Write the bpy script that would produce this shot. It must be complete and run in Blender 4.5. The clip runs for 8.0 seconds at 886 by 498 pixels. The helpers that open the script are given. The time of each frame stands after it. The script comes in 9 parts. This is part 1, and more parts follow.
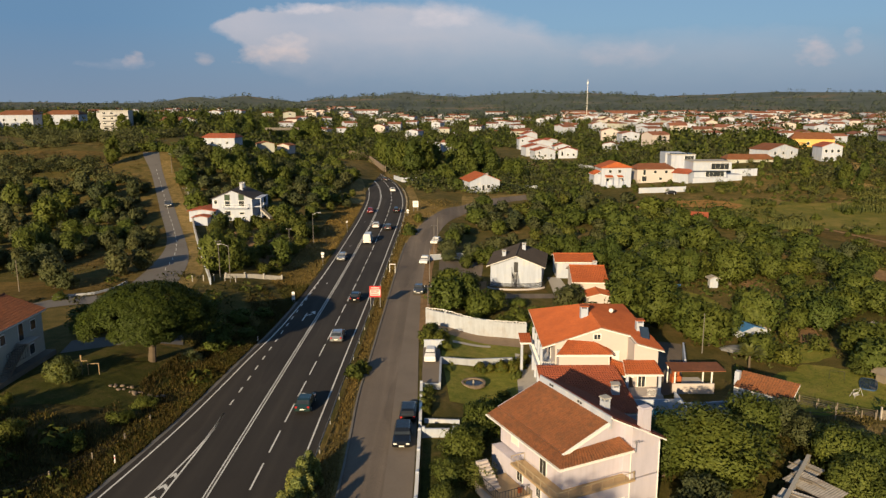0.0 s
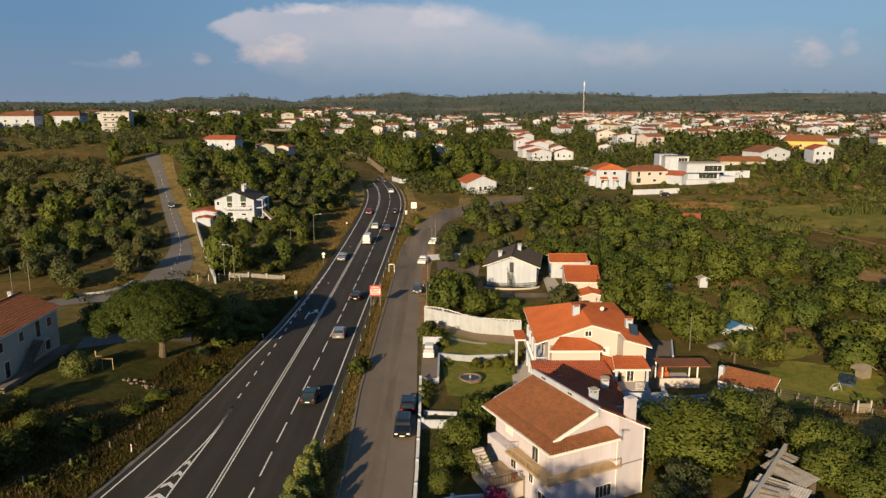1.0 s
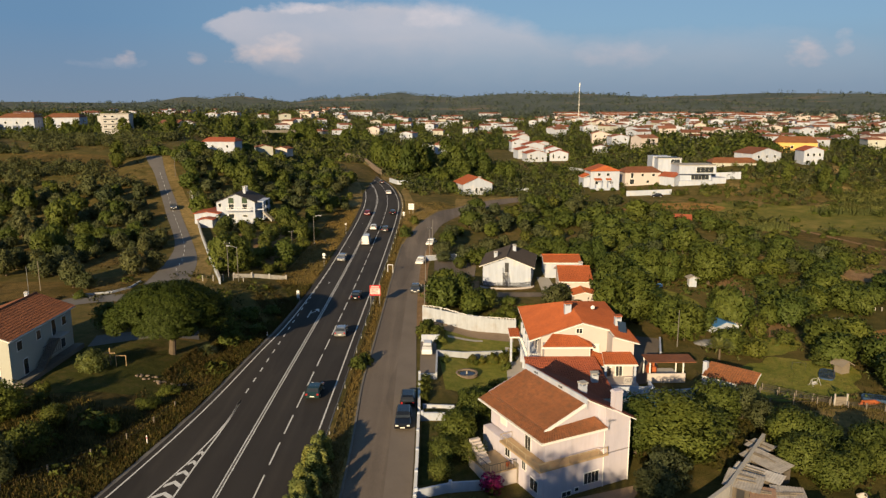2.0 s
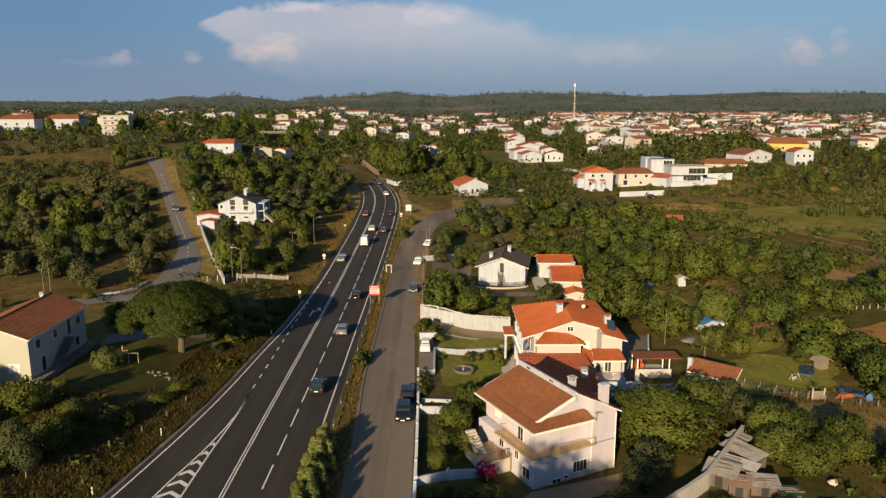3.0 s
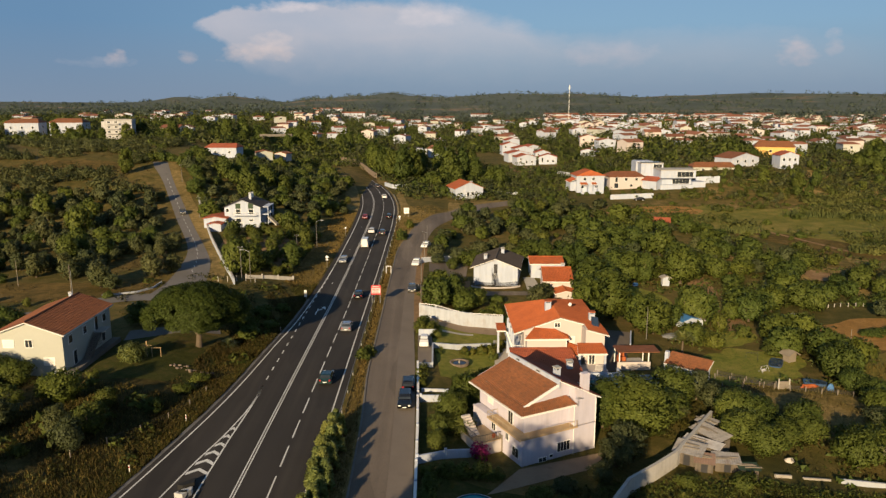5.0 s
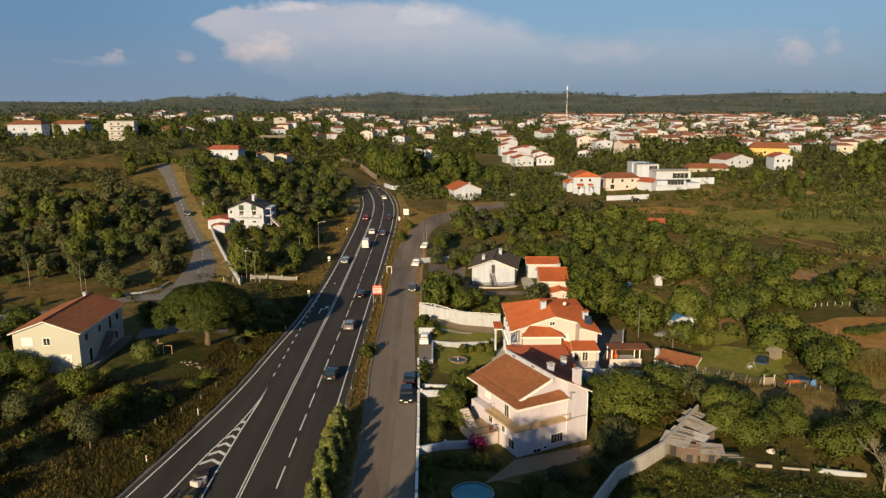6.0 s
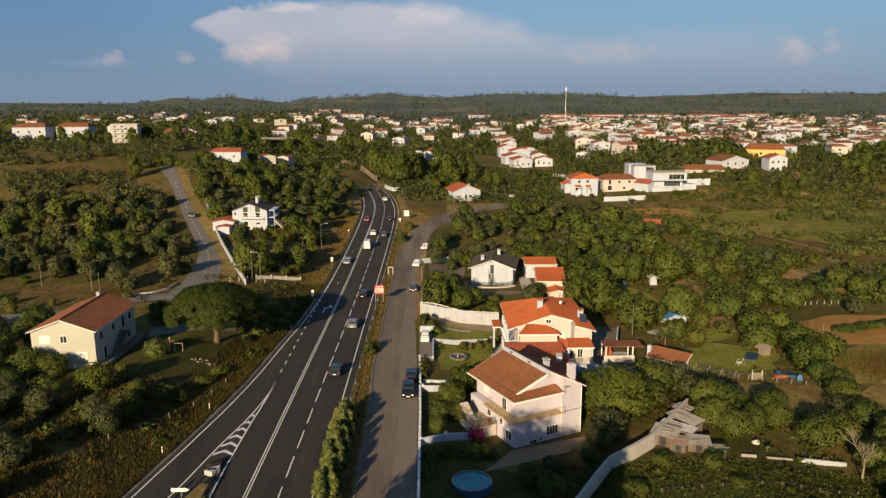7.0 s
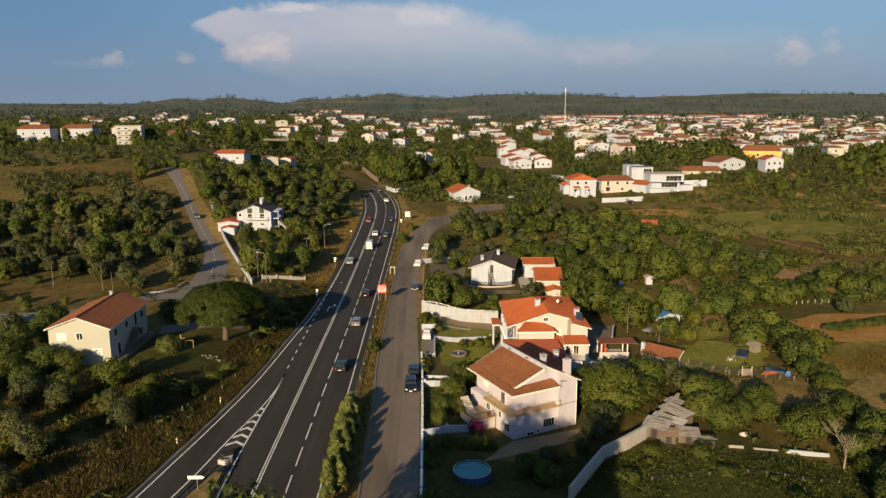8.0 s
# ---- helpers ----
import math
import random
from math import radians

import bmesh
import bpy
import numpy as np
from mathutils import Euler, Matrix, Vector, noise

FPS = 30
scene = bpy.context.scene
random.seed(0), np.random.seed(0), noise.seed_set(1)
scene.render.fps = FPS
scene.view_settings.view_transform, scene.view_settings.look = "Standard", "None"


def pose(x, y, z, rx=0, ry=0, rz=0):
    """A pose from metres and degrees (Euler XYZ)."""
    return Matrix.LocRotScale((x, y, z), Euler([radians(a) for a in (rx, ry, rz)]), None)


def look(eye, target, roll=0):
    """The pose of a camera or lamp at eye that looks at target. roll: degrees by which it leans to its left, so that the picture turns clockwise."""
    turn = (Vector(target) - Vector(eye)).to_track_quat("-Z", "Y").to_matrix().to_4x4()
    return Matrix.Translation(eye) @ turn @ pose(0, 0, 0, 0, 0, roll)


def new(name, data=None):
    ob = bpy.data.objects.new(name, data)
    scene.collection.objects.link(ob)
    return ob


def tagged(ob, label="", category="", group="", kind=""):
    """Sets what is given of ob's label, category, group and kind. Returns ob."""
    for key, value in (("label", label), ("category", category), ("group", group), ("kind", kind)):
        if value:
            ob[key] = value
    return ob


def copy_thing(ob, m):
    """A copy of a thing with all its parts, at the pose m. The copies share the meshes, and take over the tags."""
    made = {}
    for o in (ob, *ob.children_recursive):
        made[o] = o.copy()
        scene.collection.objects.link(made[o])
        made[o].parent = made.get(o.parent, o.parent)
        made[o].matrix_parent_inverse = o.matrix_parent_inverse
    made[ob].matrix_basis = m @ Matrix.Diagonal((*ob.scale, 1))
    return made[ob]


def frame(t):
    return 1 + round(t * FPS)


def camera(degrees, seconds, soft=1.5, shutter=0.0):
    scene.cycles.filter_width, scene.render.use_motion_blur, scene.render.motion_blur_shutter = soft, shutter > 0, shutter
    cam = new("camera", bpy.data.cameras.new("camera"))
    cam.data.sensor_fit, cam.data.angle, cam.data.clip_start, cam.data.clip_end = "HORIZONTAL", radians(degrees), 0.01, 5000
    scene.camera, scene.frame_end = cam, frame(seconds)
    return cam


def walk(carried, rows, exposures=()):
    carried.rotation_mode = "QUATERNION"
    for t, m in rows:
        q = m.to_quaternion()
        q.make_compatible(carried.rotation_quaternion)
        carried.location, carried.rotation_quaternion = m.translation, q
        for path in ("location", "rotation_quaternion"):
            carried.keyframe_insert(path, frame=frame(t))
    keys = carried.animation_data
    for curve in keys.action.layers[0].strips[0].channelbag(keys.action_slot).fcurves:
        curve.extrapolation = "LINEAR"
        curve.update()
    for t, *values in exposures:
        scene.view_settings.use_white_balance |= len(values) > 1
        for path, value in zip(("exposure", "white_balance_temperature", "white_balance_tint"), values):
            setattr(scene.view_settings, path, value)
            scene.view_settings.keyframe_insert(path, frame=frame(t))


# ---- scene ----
cam = camera(63.0, 8.0, soft=1.4)
PATH = [
    (0, (-0.377, -2.893, 33.705), (-0.381, -0.931, 33.313), -0.2),
    (0.5, (-0.494, -4.879, 34.108), (-0.494, -2.918, 33.717), -0.1),
    (1, (-0.52, -6.973, 34.575), (-0.516, -5.012, 34.184), -0.1),
    (1.5, (-0.621, -9.067, 35.065), (-0.612, -7.106, 34.674), -0.1),
    (3, (-0.94, -15.771, 37.008), (-0.915, -13.81, 36.613), -0.1),
    (3.5, (-1.026, -17.847, 37.515), (-0.997, -15.887, 37.121), -0.1),
    (4, (-1.127, -19.977, 38.019), (-1.095, -18.017, 37.625), -0.1),
    (4.5, (-1.191, -22.141, 38.521), (-1.157, -20.18, 38.127), -0.1),
    (6, (-1.486, -28.819, 40.388), (-1.446, -26.859, 39.992), -0.1),
    (6.5, (-1.58, -30.968, 40.848), (-1.54, -29.008, 40.453), -0.2),
    (7, (-1.665, -33.123, 41.339), (-1.624, -31.162, 40.944), -0.2),
    (7.5, (-1.776, -35.235, 41.822), (-1.735, -33.274, 41.428), -0.2),
    (8, (-1.938, -37.357, 42.227), (-1.897, -35.397, 41.833), -0.2),
]
walk(cam, [(t, look(eye, target, roll)) for t, eye, target, roll in PATH])

# ---- world, sun, exposure ----
SUN_AZ = Vector((-0.36, -0.933))          # towards the sun, on the ground
SUN_EL = radians(17)
scene.view_settings.exposure = 0.62
world = bpy.data.worlds.new("world")
scene.world = world
world.use_nodes = True
wn, wl = world.node_tree.nodes, world.node_tree.links
wn.clear()
w_out = wn.new("ShaderNodeOutputWorld")
w_bg = wn.new("ShaderNodeBackground")
sky = wn.new("ShaderNodeTexSky")
sky.sky_type = "NISHITA"
sky.sun_disc = False
sky.sun_elevation = SUN_EL
sky.sun_rotation = math.atan2(SUN_AZ.x, SUN_AZ.y)
sky.altitude = 100
sky.air_density, sky.dust_density, sky.ozone_density = 1.0, 0.5, 2.2
w_bg.inputs["Strength"].default_value = 0.053


def wmath(op, a, b=None, c=None):
    n = wn.new("ShaderNodeMath")
    n.operation = op
    for i, v in enumerate((a, b, c)):
        if v is None:
            continue
        if isinstance(v, (int, float)):
            n.inputs[i].default_value = v
        else:
            wl.new(v, n.inputs[i])
    return n.outputs[0]


w_tc = wn.new("ShaderNodeTexCoord")
w_sep = wn.new("ShaderNodeSeparateXYZ")
wl.new(w_tc.outputs["Generated"], w_sep.inputs[0])
DX, DY, DZ = w_sep.outputs
AZ = wmath("ARCTAN2", DX, DY)             # radians from +y towards +x
EL = wmath("ARCSINE", DZ)


def cloud_mask(az, el, wide, high, soft_low, noise_scale, amount, seed):
    """A thunderhead-like cloud: an oval in azimuth and height, its edge broken by noise."""
    u = wmath("DIVIDE", wmath("SUBTRACT", AZ, az), wide)
    v = wmath("DIVIDE", wmath("SUBTRACT", EL, el), high)
    r = wmath("ADD", wmath("MULTIPLY", u, u), wmath("MULTIPLY", v, v))
    comb = wn.new("ShaderNodeCombineXYZ")
    wl.new(wmath("MULTIPLY", AZ, noise_scale), comb.inputs[0])
    wl.new(wmath("MULTIPLY", EL, noise_scale * 1.7), comb.inputs[1])
    comb.inputs[2].default_value = seed
    nz = wn.new("ShaderNodeTexNoise")
    nz.inputs["Scale"].default_value = 1.0
    nz.inputs["Detail"].default_value = 7.0
    nz.inputs["Roughness"].default_value = 0.55
    wl.new(comb.outputs[0], nz.inputs["Vector"])
    d = wmath("ADD", wmath("SUBTRACT", 1.0, r), wmath("MULTIPLY", wmath("SUBTRACT", nz.outputs[0], 0.5), amount))
    m = wmath("SMOOTH_MIN", wmath("MAXIMUM", wmath("DIVIDE", d, soft_low), 0.0), 1.0, 0.2)
    return m, nz.outputs[0]


def over(below, colour, mask, strength):
    mix = wn.new("ShaderNodeMix")
    mix.data_type = "RGBA"
    wl.new(wmath("MULTIPLY", mask, strength), mix.inputs["Factor"])
    wl.new(below, mix.inputs["A"])
    mix.inputs["B"].default_value = (*colour, 1)
    return mix.outputs["Result"]


sky_col = over(sky.outputs[0], (1.8, 3.7, 6.5), wmath("SUBTRACT", 1.0, wmath("MINIMUM", wmath("MULTIPLY", wmath("ABSOLUTE", EL), 2.2), 1.0)), 0.8)


def profile(stops):
    """A height in the sky (radians) by azimuth, from pairs."""
    r = wn.new("ShaderNodeValToRGB")
    els = r.color_ramp.elements
    while len(els) < len(stops):
        els.new(0.5)
    for e, (az, el) in zip(els, stops):
        e.position, e.color = (az + 0.7) / 1.4, (el * 5, el * 5, el * 5, 1)
    wl.new(wmath("DIVIDE", wmath("ADD", AZ, 0.7), 1.4), r.inputs[0])
    return wmath("DIVIDE", r.outputs[0], 5.0)


def clamp01(v):
    return wmath("MINIMUM", wmath("MAXIMUM", v, 0.0), 1.0)


# the sky deepens towards the west
sky_col = over(sky_col, (1.5, 2.95, 5.0), clamp01(wmath("MULTIPLY", wmath("SUBTRACT", 0.05, AZ), 2.0)), 0.75)
# the anvil: a crisp upper edge, thinning away below and to the east
_, anvil_noise = cloud_mask(0, 0.09, 1, 1, 1, 30, 1, 3.0)
_, veil_noise = cloud_mask(0, 0.09, 1, 1, 1, 9, 1, 7.0)
ragged = wmath("MULTIPLY", wmath("SUBTRACT", anvil_noise, 0.5), 0.026)
top = wmath("ADD", profile(((-0.32, 0.070), (-0.303, 0.100), (-0.264, 0.118), (-0.19, 0.127), (-0.12, 0.132), (-0.02, 0.137), (0.04, 0.131), (0.10, 0.116), (0.15, 0.098), (0.19, 0.090), (0.26, 0.096), (0.38, 0.098), (0.48, 0.088), (0.56, 0.074))), ragged)
low = wmath("ADD", profile(((-0.33, 0.105), (-0.303, 0.094), (-0.268, 0.076), (-0.24, 0.040), (-0.18, 0.022), (0.0, 0.020), (0.2, 0.022), (0.56, 0.020))), ragged)
crisp = wmath("ADD", 0.006, wmath("MULTIPLY", wmath("MAXIMUM", wmath("ADD", AZ, 0.16), 0.0), 0.07))
upper = clamp01(wmath("DIVIDE", wmath("SUBTRACT", top, EL), crisp))
lower = clamp01(wmath("DIVIDE", wmath("SUBTRACT", EL, low), wmath("ADD", 0.010, wmath("MULTIPLY", clamp01(wmath("MULTIPLY", wmath("ADD", AZ, 0.27), 9.0)), 0.055))))
inside = clamp01(wmath("MULTIPLY", wmath("SUBTRACT", 0.6, wmath("ABSOLUTE", AZ)), 12.0))
body = wmath("MULTIPLY", wmath("MULTIPLY", wmath("MULTIPLY", upper, lower), inside), wmath("ADD", 0.55, wmath("MULTIPLY", veil_noise, 0.75)))
thin = wmath("SUBTRACT", 0.80, wmath("MULTIPLY", clamp01(wmath("MULTIPLY", wmath("ADD", AZ, 0.15), 2.2)), 0.26))
sky_col = over(sky_col, (7.5, 6.95, 7.3), wmath("MULTIPLY", body, thin), 0.92)
for az, el, wide, high, soft_e, ns, amount, seed, colour, strength in (
        (-0.225, 0.064, 0.050, 0.015, 1.5, 40, 3.8, 18.0, (10.8, 8.3, 7.3), 0.55),
        (-0.205, 0.078, 0.030, 0.016, 1.6, 44, 3.4, 19.0, (11.0, 8.8, 8.0), 0.48),
        (-0.185, 0.123, 0.050, 0.008, 1.2, 40, 3.6, 28.0, (10.0, 8.8, 8.8), 0.50),
        (0.000, 0.114, 0.050, 0.018, 1.4, 26, 3.8, 12.0, (10.0, 8.8, 8.8), 0.45),
        (0.240, 0.064, 0.065, 0.020, 2.0, 24, 3.6, 33.0, (9.6, 7.8, 7.7), 0.46),
        (0.462, 0.060, 0.026, 0.020, 1.6, 34, 4.2, 31.0, (10.4, 8.0, 7.5), 0.52),
        (0.500, 0.070, 0.011, 0.016, 1.8, 44, 4.0, 35.0, (9.4, 7.6, 7.4), 0.40),
        (-0.310, 0.059, 0.013, 0.009, 1.5, 60, 3.0, 51.0, (9.6, 7.5, 6.9), 0.45),
        (-0.394, 0.056, 0.014, 0.011, 1.5, 60, 3.2, 41.0, (10.0, 7.6, 6.9), 0.50),
        (-0.410, 0.050, 0.045, 0.007, 1.3, 40, 3.4, 42.0, (6.6, 6.4, 7.2), 0.35)):
    m, nz = cloud_mask(az, el, wide, high, soft_e, ns, amount, seed)
    sky_col = over(sky_col, colour, m, strength)
haze = wmath("MAXIMUM", wmath("SUBTRACT", 1.0, wmath("DIVIDE", wmath("ABSOLUTE", EL), 0.10)), 0.0)
sky_col = over(sky_col, (2.8, 3.5, 4.5), haze, 0.75)
wl.new(sky_col, w_bg.inputs["Color"])
wl.new(w_bg.outputs[0], w_out.inputs[0])

sun = new("sun", bpy.data.lights.new("sun", "SUN"))
sun.data.energy = 4.9
sun.data.angle = radians(0.6)
sun.data.color = (1.0, 0.75, 0.43)
sun.matrix_world = look((SUN_AZ.x * 200, SUN_AZ.y * 200, 200 * math.tan(SUN_EL)), (0, 0, 0))

# ---- materials ----


class Tree:
    """Short hand for building a node material."""

    def __init__(self, name, rough=0.8, metal=0.0, spec=0.3):
        self.mat = bpy.data.materials.new(name)
        self.mat.use_nodes = True
        self.nodes, self.links = self.mat.node_tree.nodes, self.mat.node_tree.links
        self.bsdf = self.nodes["Principled BSDF"]
        self.bsdf.inputs["Roughness"].default_value = rough
        self.bsdf.inputs["Metallic"].default_value = metal
        self.bsdf.inputs["Specular IOR Level"].default_value = spec
        self.tc = self.nodes.new("ShaderNodeTexCoord")
        self.geo = self.nodes.new("ShaderNodeNewGeometry")

    def noise(self, scale, detail=5.0, rough=0.6, world_space=True, stretch=None):
        n = self.nodes.new("ShaderNodeTexNoise")
        n.inputs["Scale"].default_value = scale
        n.inputs["Detail"].default_value = detail
        n.inputs["Roughness"].default_value = rough
        src = self.geo.outputs["Position"] if world_space else self.tc.outputs["Object"]
        if stretch:
            mp = self.nodes.new("ShaderNodeMapping")
            mp.inputs["Scale"].default_value = stretch
            self.links.new(src, mp.inputs[0])
            src = mp.outputs[0]
        self.links.new(src, n.inputs["Vector"])
        return n.outputs[0]

    def ramp(self, fac, stops):
        r = self.nodes.new("ShaderNodeValToRGB")
        els = r.color_ramp.elements
        while len(els) < len(stops):
            els.new(0.5)
        for e, (p, c) in zip(els, stops):
            e.position, e.color = p, (*c, 1)
        self.links.new(fac, r.inputs[0])
        return r.outputs[0]

    def mix(self, fac, a, b, kind="MIX"):
        m = self.nodes.new("ShaderNodeMix")
        m.data_type, m.blend_type = "RGBA", kind
        for key, v in (("Factor", fac), ("A", a), ("B", b)):
            if isinstance(v, (int, float)):
                m.inputs[key].default_value = v
            elif isinstance(v, tuple):
                m.inputs[key].default_value = (*v, 1)
            else:
                self.links.new(v, m.inputs[key])
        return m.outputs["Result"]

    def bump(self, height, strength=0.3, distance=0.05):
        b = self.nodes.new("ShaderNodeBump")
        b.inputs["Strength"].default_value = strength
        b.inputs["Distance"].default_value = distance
        self.links.new(height, b.inputs["Height"])
        self.links.new(b.outputs[0], self.bsdf.inputs["Normal"])

    def colour(self, c):
        if isinstance(c, tuple):
            self.bsdf.inputs["Base Color"].default_value = (*c, 1)
        else:
            self.links.new(c, self.bsdf.inputs["Base Color"])
        return self.mat


def mul(c, k):
    return tuple(v * k for v in c)


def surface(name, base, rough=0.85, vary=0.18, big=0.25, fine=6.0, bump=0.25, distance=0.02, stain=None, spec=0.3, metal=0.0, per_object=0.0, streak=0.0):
    """A surface of one colour with broad patches, fine grain and a little relief."""
    t = Tree(name, rough, metal, spec)
    n1, n2 = t.noise(big), t.noise(fine)
    c = t.ramp(n1, ((0.3, mul(base, 1 - vary)), (0.7, mul(base, 1 + vary))))
    c = t.mix(0.35, c, t.ramp(n2, ((0.3, mul(base, 1 - 1.4 * vary)), (0.7, mul(base, 1 + 1.4 * vary)))))
    if stain:
        c = t.mix(t.ramp(t.noise(0.6, 6), ((0.52, (0, 0, 0)), (0.72, (0.7, 0.7, 0.7)))), c, stain)
    if streak:
        s = t.ramp(t.noise(1.6, 5, 0.65, stretch=(1.0, 1.0, 0.10)), ((0.42, (1, 1, 1)), (0.66, (1 - streak,) * 3)))
        c = t.mix(1.0, c, s, "MULTIPLY")
    if per_object:
        oi = t.nodes.new("ShaderNodeObjectInfo")
        c = t.mix(1.0, c, t.ramp(oi.outputs["Random"], ((0.0, (1 - per_object,) * 3), (1.0, (1 + per_object * 0.6,) * 3))), "MULTIPLY")
    if bump:
        t.bump(n2, bump, distance)
    return t.colour(c)


def foliage(name, dark, light, rough=0.65):
    """Leaves: colour by leaf and by plant, with some light coming through."""
    t = Tree(name, rough, 0.0, 0.25)
    c = t.ramp(t.geo.outputs["Random Per Island"], ((0.0, tuple(0.8 * a + 0.2 * b for a, b in zip(dark, light))), (0.6, tuple((a + b) / 2 for a, b in zip(dark, light))), (1.0, tuple(0.15 * a + 0.85 * b for a, b in zip(dark, light)))))
    oi = t.nodes.new("ShaderNodeObjectInfo")
    tint = t.ramp(oi.outputs["Random"], ((0.0, (0.70, 0.78, 0.76)), (0.3, (1.0, 0.97, 0.84)), (0.55, (0.86, 0.94, 0.94)), (0.8, (1.12, 1.08, 0.88)), (1.0, (1.14, 1.12, 1.08))))
    c = t.mix(1.0, c, tint, "MULTIPLY")
    c = t.mix(1.0, c, t.ramp(t.noise(0.05, 3), ((0.3, (0.8, 0.85, 0.8)), (0.7, (1.2, 1.12, 1.0)))), "MULTIPLY")
    t.bsdf.inputs["Subsurface Weight"].default_value = 0.0
    t.colour(c)
    tr = t.nodes.new("ShaderNodeBsdfTranslucent")
    t.links.new(c, tr.inputs["Color"])
    mx = t.nodes.new("ShaderNodeMixShader")
    mx.inputs[0].default_value = 0.34
    t.links.new(t.bsdf.outputs[0], mx.inputs[1])
    t.links.new(tr.outputs[0], mx.inputs[2])
    t.links.new(mx.outputs[0], t.nodes["Material Output"].inputs["Surface"])
    return t.mat


def ground_material(name, stops, scale=0.03, second=0.35, forest=False):
    t = Tree(name, 0.95, 0.0, 0.1)
    big = t.noise(scale, 6, 0.62)
    mid = t.noise(second, 6, 0.65)
    fine = t.noise(5.0, 4, 0.7)
    v = t.nodes.new("ShaderNodeMath")
    v.operation = "MULTIPLY_ADD"
    t.links.new(mid, v.inputs[0])
    v.inputs[1].default_value = 0.55
    sc = t.nodes.new("ShaderNodeMath")
    sc.operation = "MULTIPLY"
    t.links.new(big, sc.inputs[0])
    sc.inputs[1].default_value = 0.5
    t.links.new(sc.outputs[0], v.inputs[2])
    c = t.ramp(v.outputs[0], stops)
    c = t.mix(1.0, c, t.ramp(fine, ((0.25, (0.62, 0.62, 0.62)), (0.75, (1.3, 1.3, 1.3)))), "MULTIPLY")
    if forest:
        # far hills turn to forest floor and bare earth, haze painted into the colour
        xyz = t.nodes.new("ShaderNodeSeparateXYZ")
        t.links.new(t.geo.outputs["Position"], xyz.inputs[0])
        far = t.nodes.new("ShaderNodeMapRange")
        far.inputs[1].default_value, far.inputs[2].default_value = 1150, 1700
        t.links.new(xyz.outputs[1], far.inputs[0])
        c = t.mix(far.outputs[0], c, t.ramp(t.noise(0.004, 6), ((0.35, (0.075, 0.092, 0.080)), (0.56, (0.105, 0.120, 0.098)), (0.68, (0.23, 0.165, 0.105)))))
    t.bump(fine, 0.6, 0.15)
    return t.colour(c)


def tile_material(name, base, aged):
    t = Tree(name, 0.8, 0.0, 0.25)
    c = t.ramp(t.noise(0.35, 6), ((0.3, mul(base, 0.82)), (0.72, mul(base, 1.15))))
    c = t.mix(t.ramp(t.noise(2.2, 5), ((0.42, (0, 0, 0)), (0.72, (0.8, 0.8, 0.8)))), c, aged)
    c = t.mix(1.0, c, t.ramp(t.noise(9.0, 2), ((0.3, (0.75, 0.75, 0.75)), (0.7, (1.2, 1.2, 1.2)))), "MULTIPLY")
    t.bump(t.noise(14.0, 3), 0.2, 0.02)
    return t.colour(c)


M = {}
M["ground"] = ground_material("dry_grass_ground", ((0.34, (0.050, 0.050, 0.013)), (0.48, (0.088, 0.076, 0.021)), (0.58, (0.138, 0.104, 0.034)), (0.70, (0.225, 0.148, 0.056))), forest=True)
M["verge"] = ground_material("dry_verge", ((0.36, (0.046, 0.039, 0.010)), (0.50, (0.100, 0.072, 0.021)), (0.64, (0.175, 0.115, 0.036))), 0.12, 0.8)
M["gold_verge"] = ground_material("golden_verge", ((0.36, (0.095, 0.080, 0.024)), (0.50, (0.205, 0.148, 0.054)), (0.64, (0.34, 0.235, 0.092))), 0.12, 0.8)
M["rough_field"] = ground_material("rough_field_grass", ((0.36, (0.034, 0.052, 0.011)), (0.54, (0.060, 0.076, 0.017)), (0.70, (0.100, 0.100, 0.030))), 0.12, 0.7)
M["bank_soil"] = ground_material("brown_bank_grass", ((0.36, (0.034, 0.031, 0.009)), (0.50, (0.070, 0.054, 0.017)), (0.64, (0.130, 0.094, 0.036))), 0.10, 0.6)
M["lawn"] = ground_material("lawn", ((0.36, (0.034, 0.042, 0.009)), (0.52, (0.060, 0.063, 0.015)), (0.66, (0.108, 0.084, 0.029))), 0.15, 0.9)
M["garden_green"] = ground_material("garden_green", ((0.36, (0.110, 0.130, 0.020)), (0.50, (0.185, 0.190, 0.034)), (0.66, (0.290, 0.240, 0.060))), 0.15, 0.9)
M["earth"] = ground_material("bare_earth", ((0.36, (0.17, 0.105, 0.052)), (0.55, (0.27, 0.168, 0.086)), (0.68, (0.34, 0.23, 0.125))), 0.1, 0.6)
M["meadow"] = ground_material("wet_meadow", ((0.36, (0.085, 0.098, 0.018)), (0.52, (0.160, 0.150, 0.032)), (0.66, (0.270, 0.205, 0.062))), 0.03, 0.2)
M["crop"] = ground_material("green_crop", ((0.36, (0.105, 0.110, 0.025)), (0.52, (0.190, 0.160, 0.040)), (0.66, (0.30, 0.215, 0.066))), 0.12, 1.1)


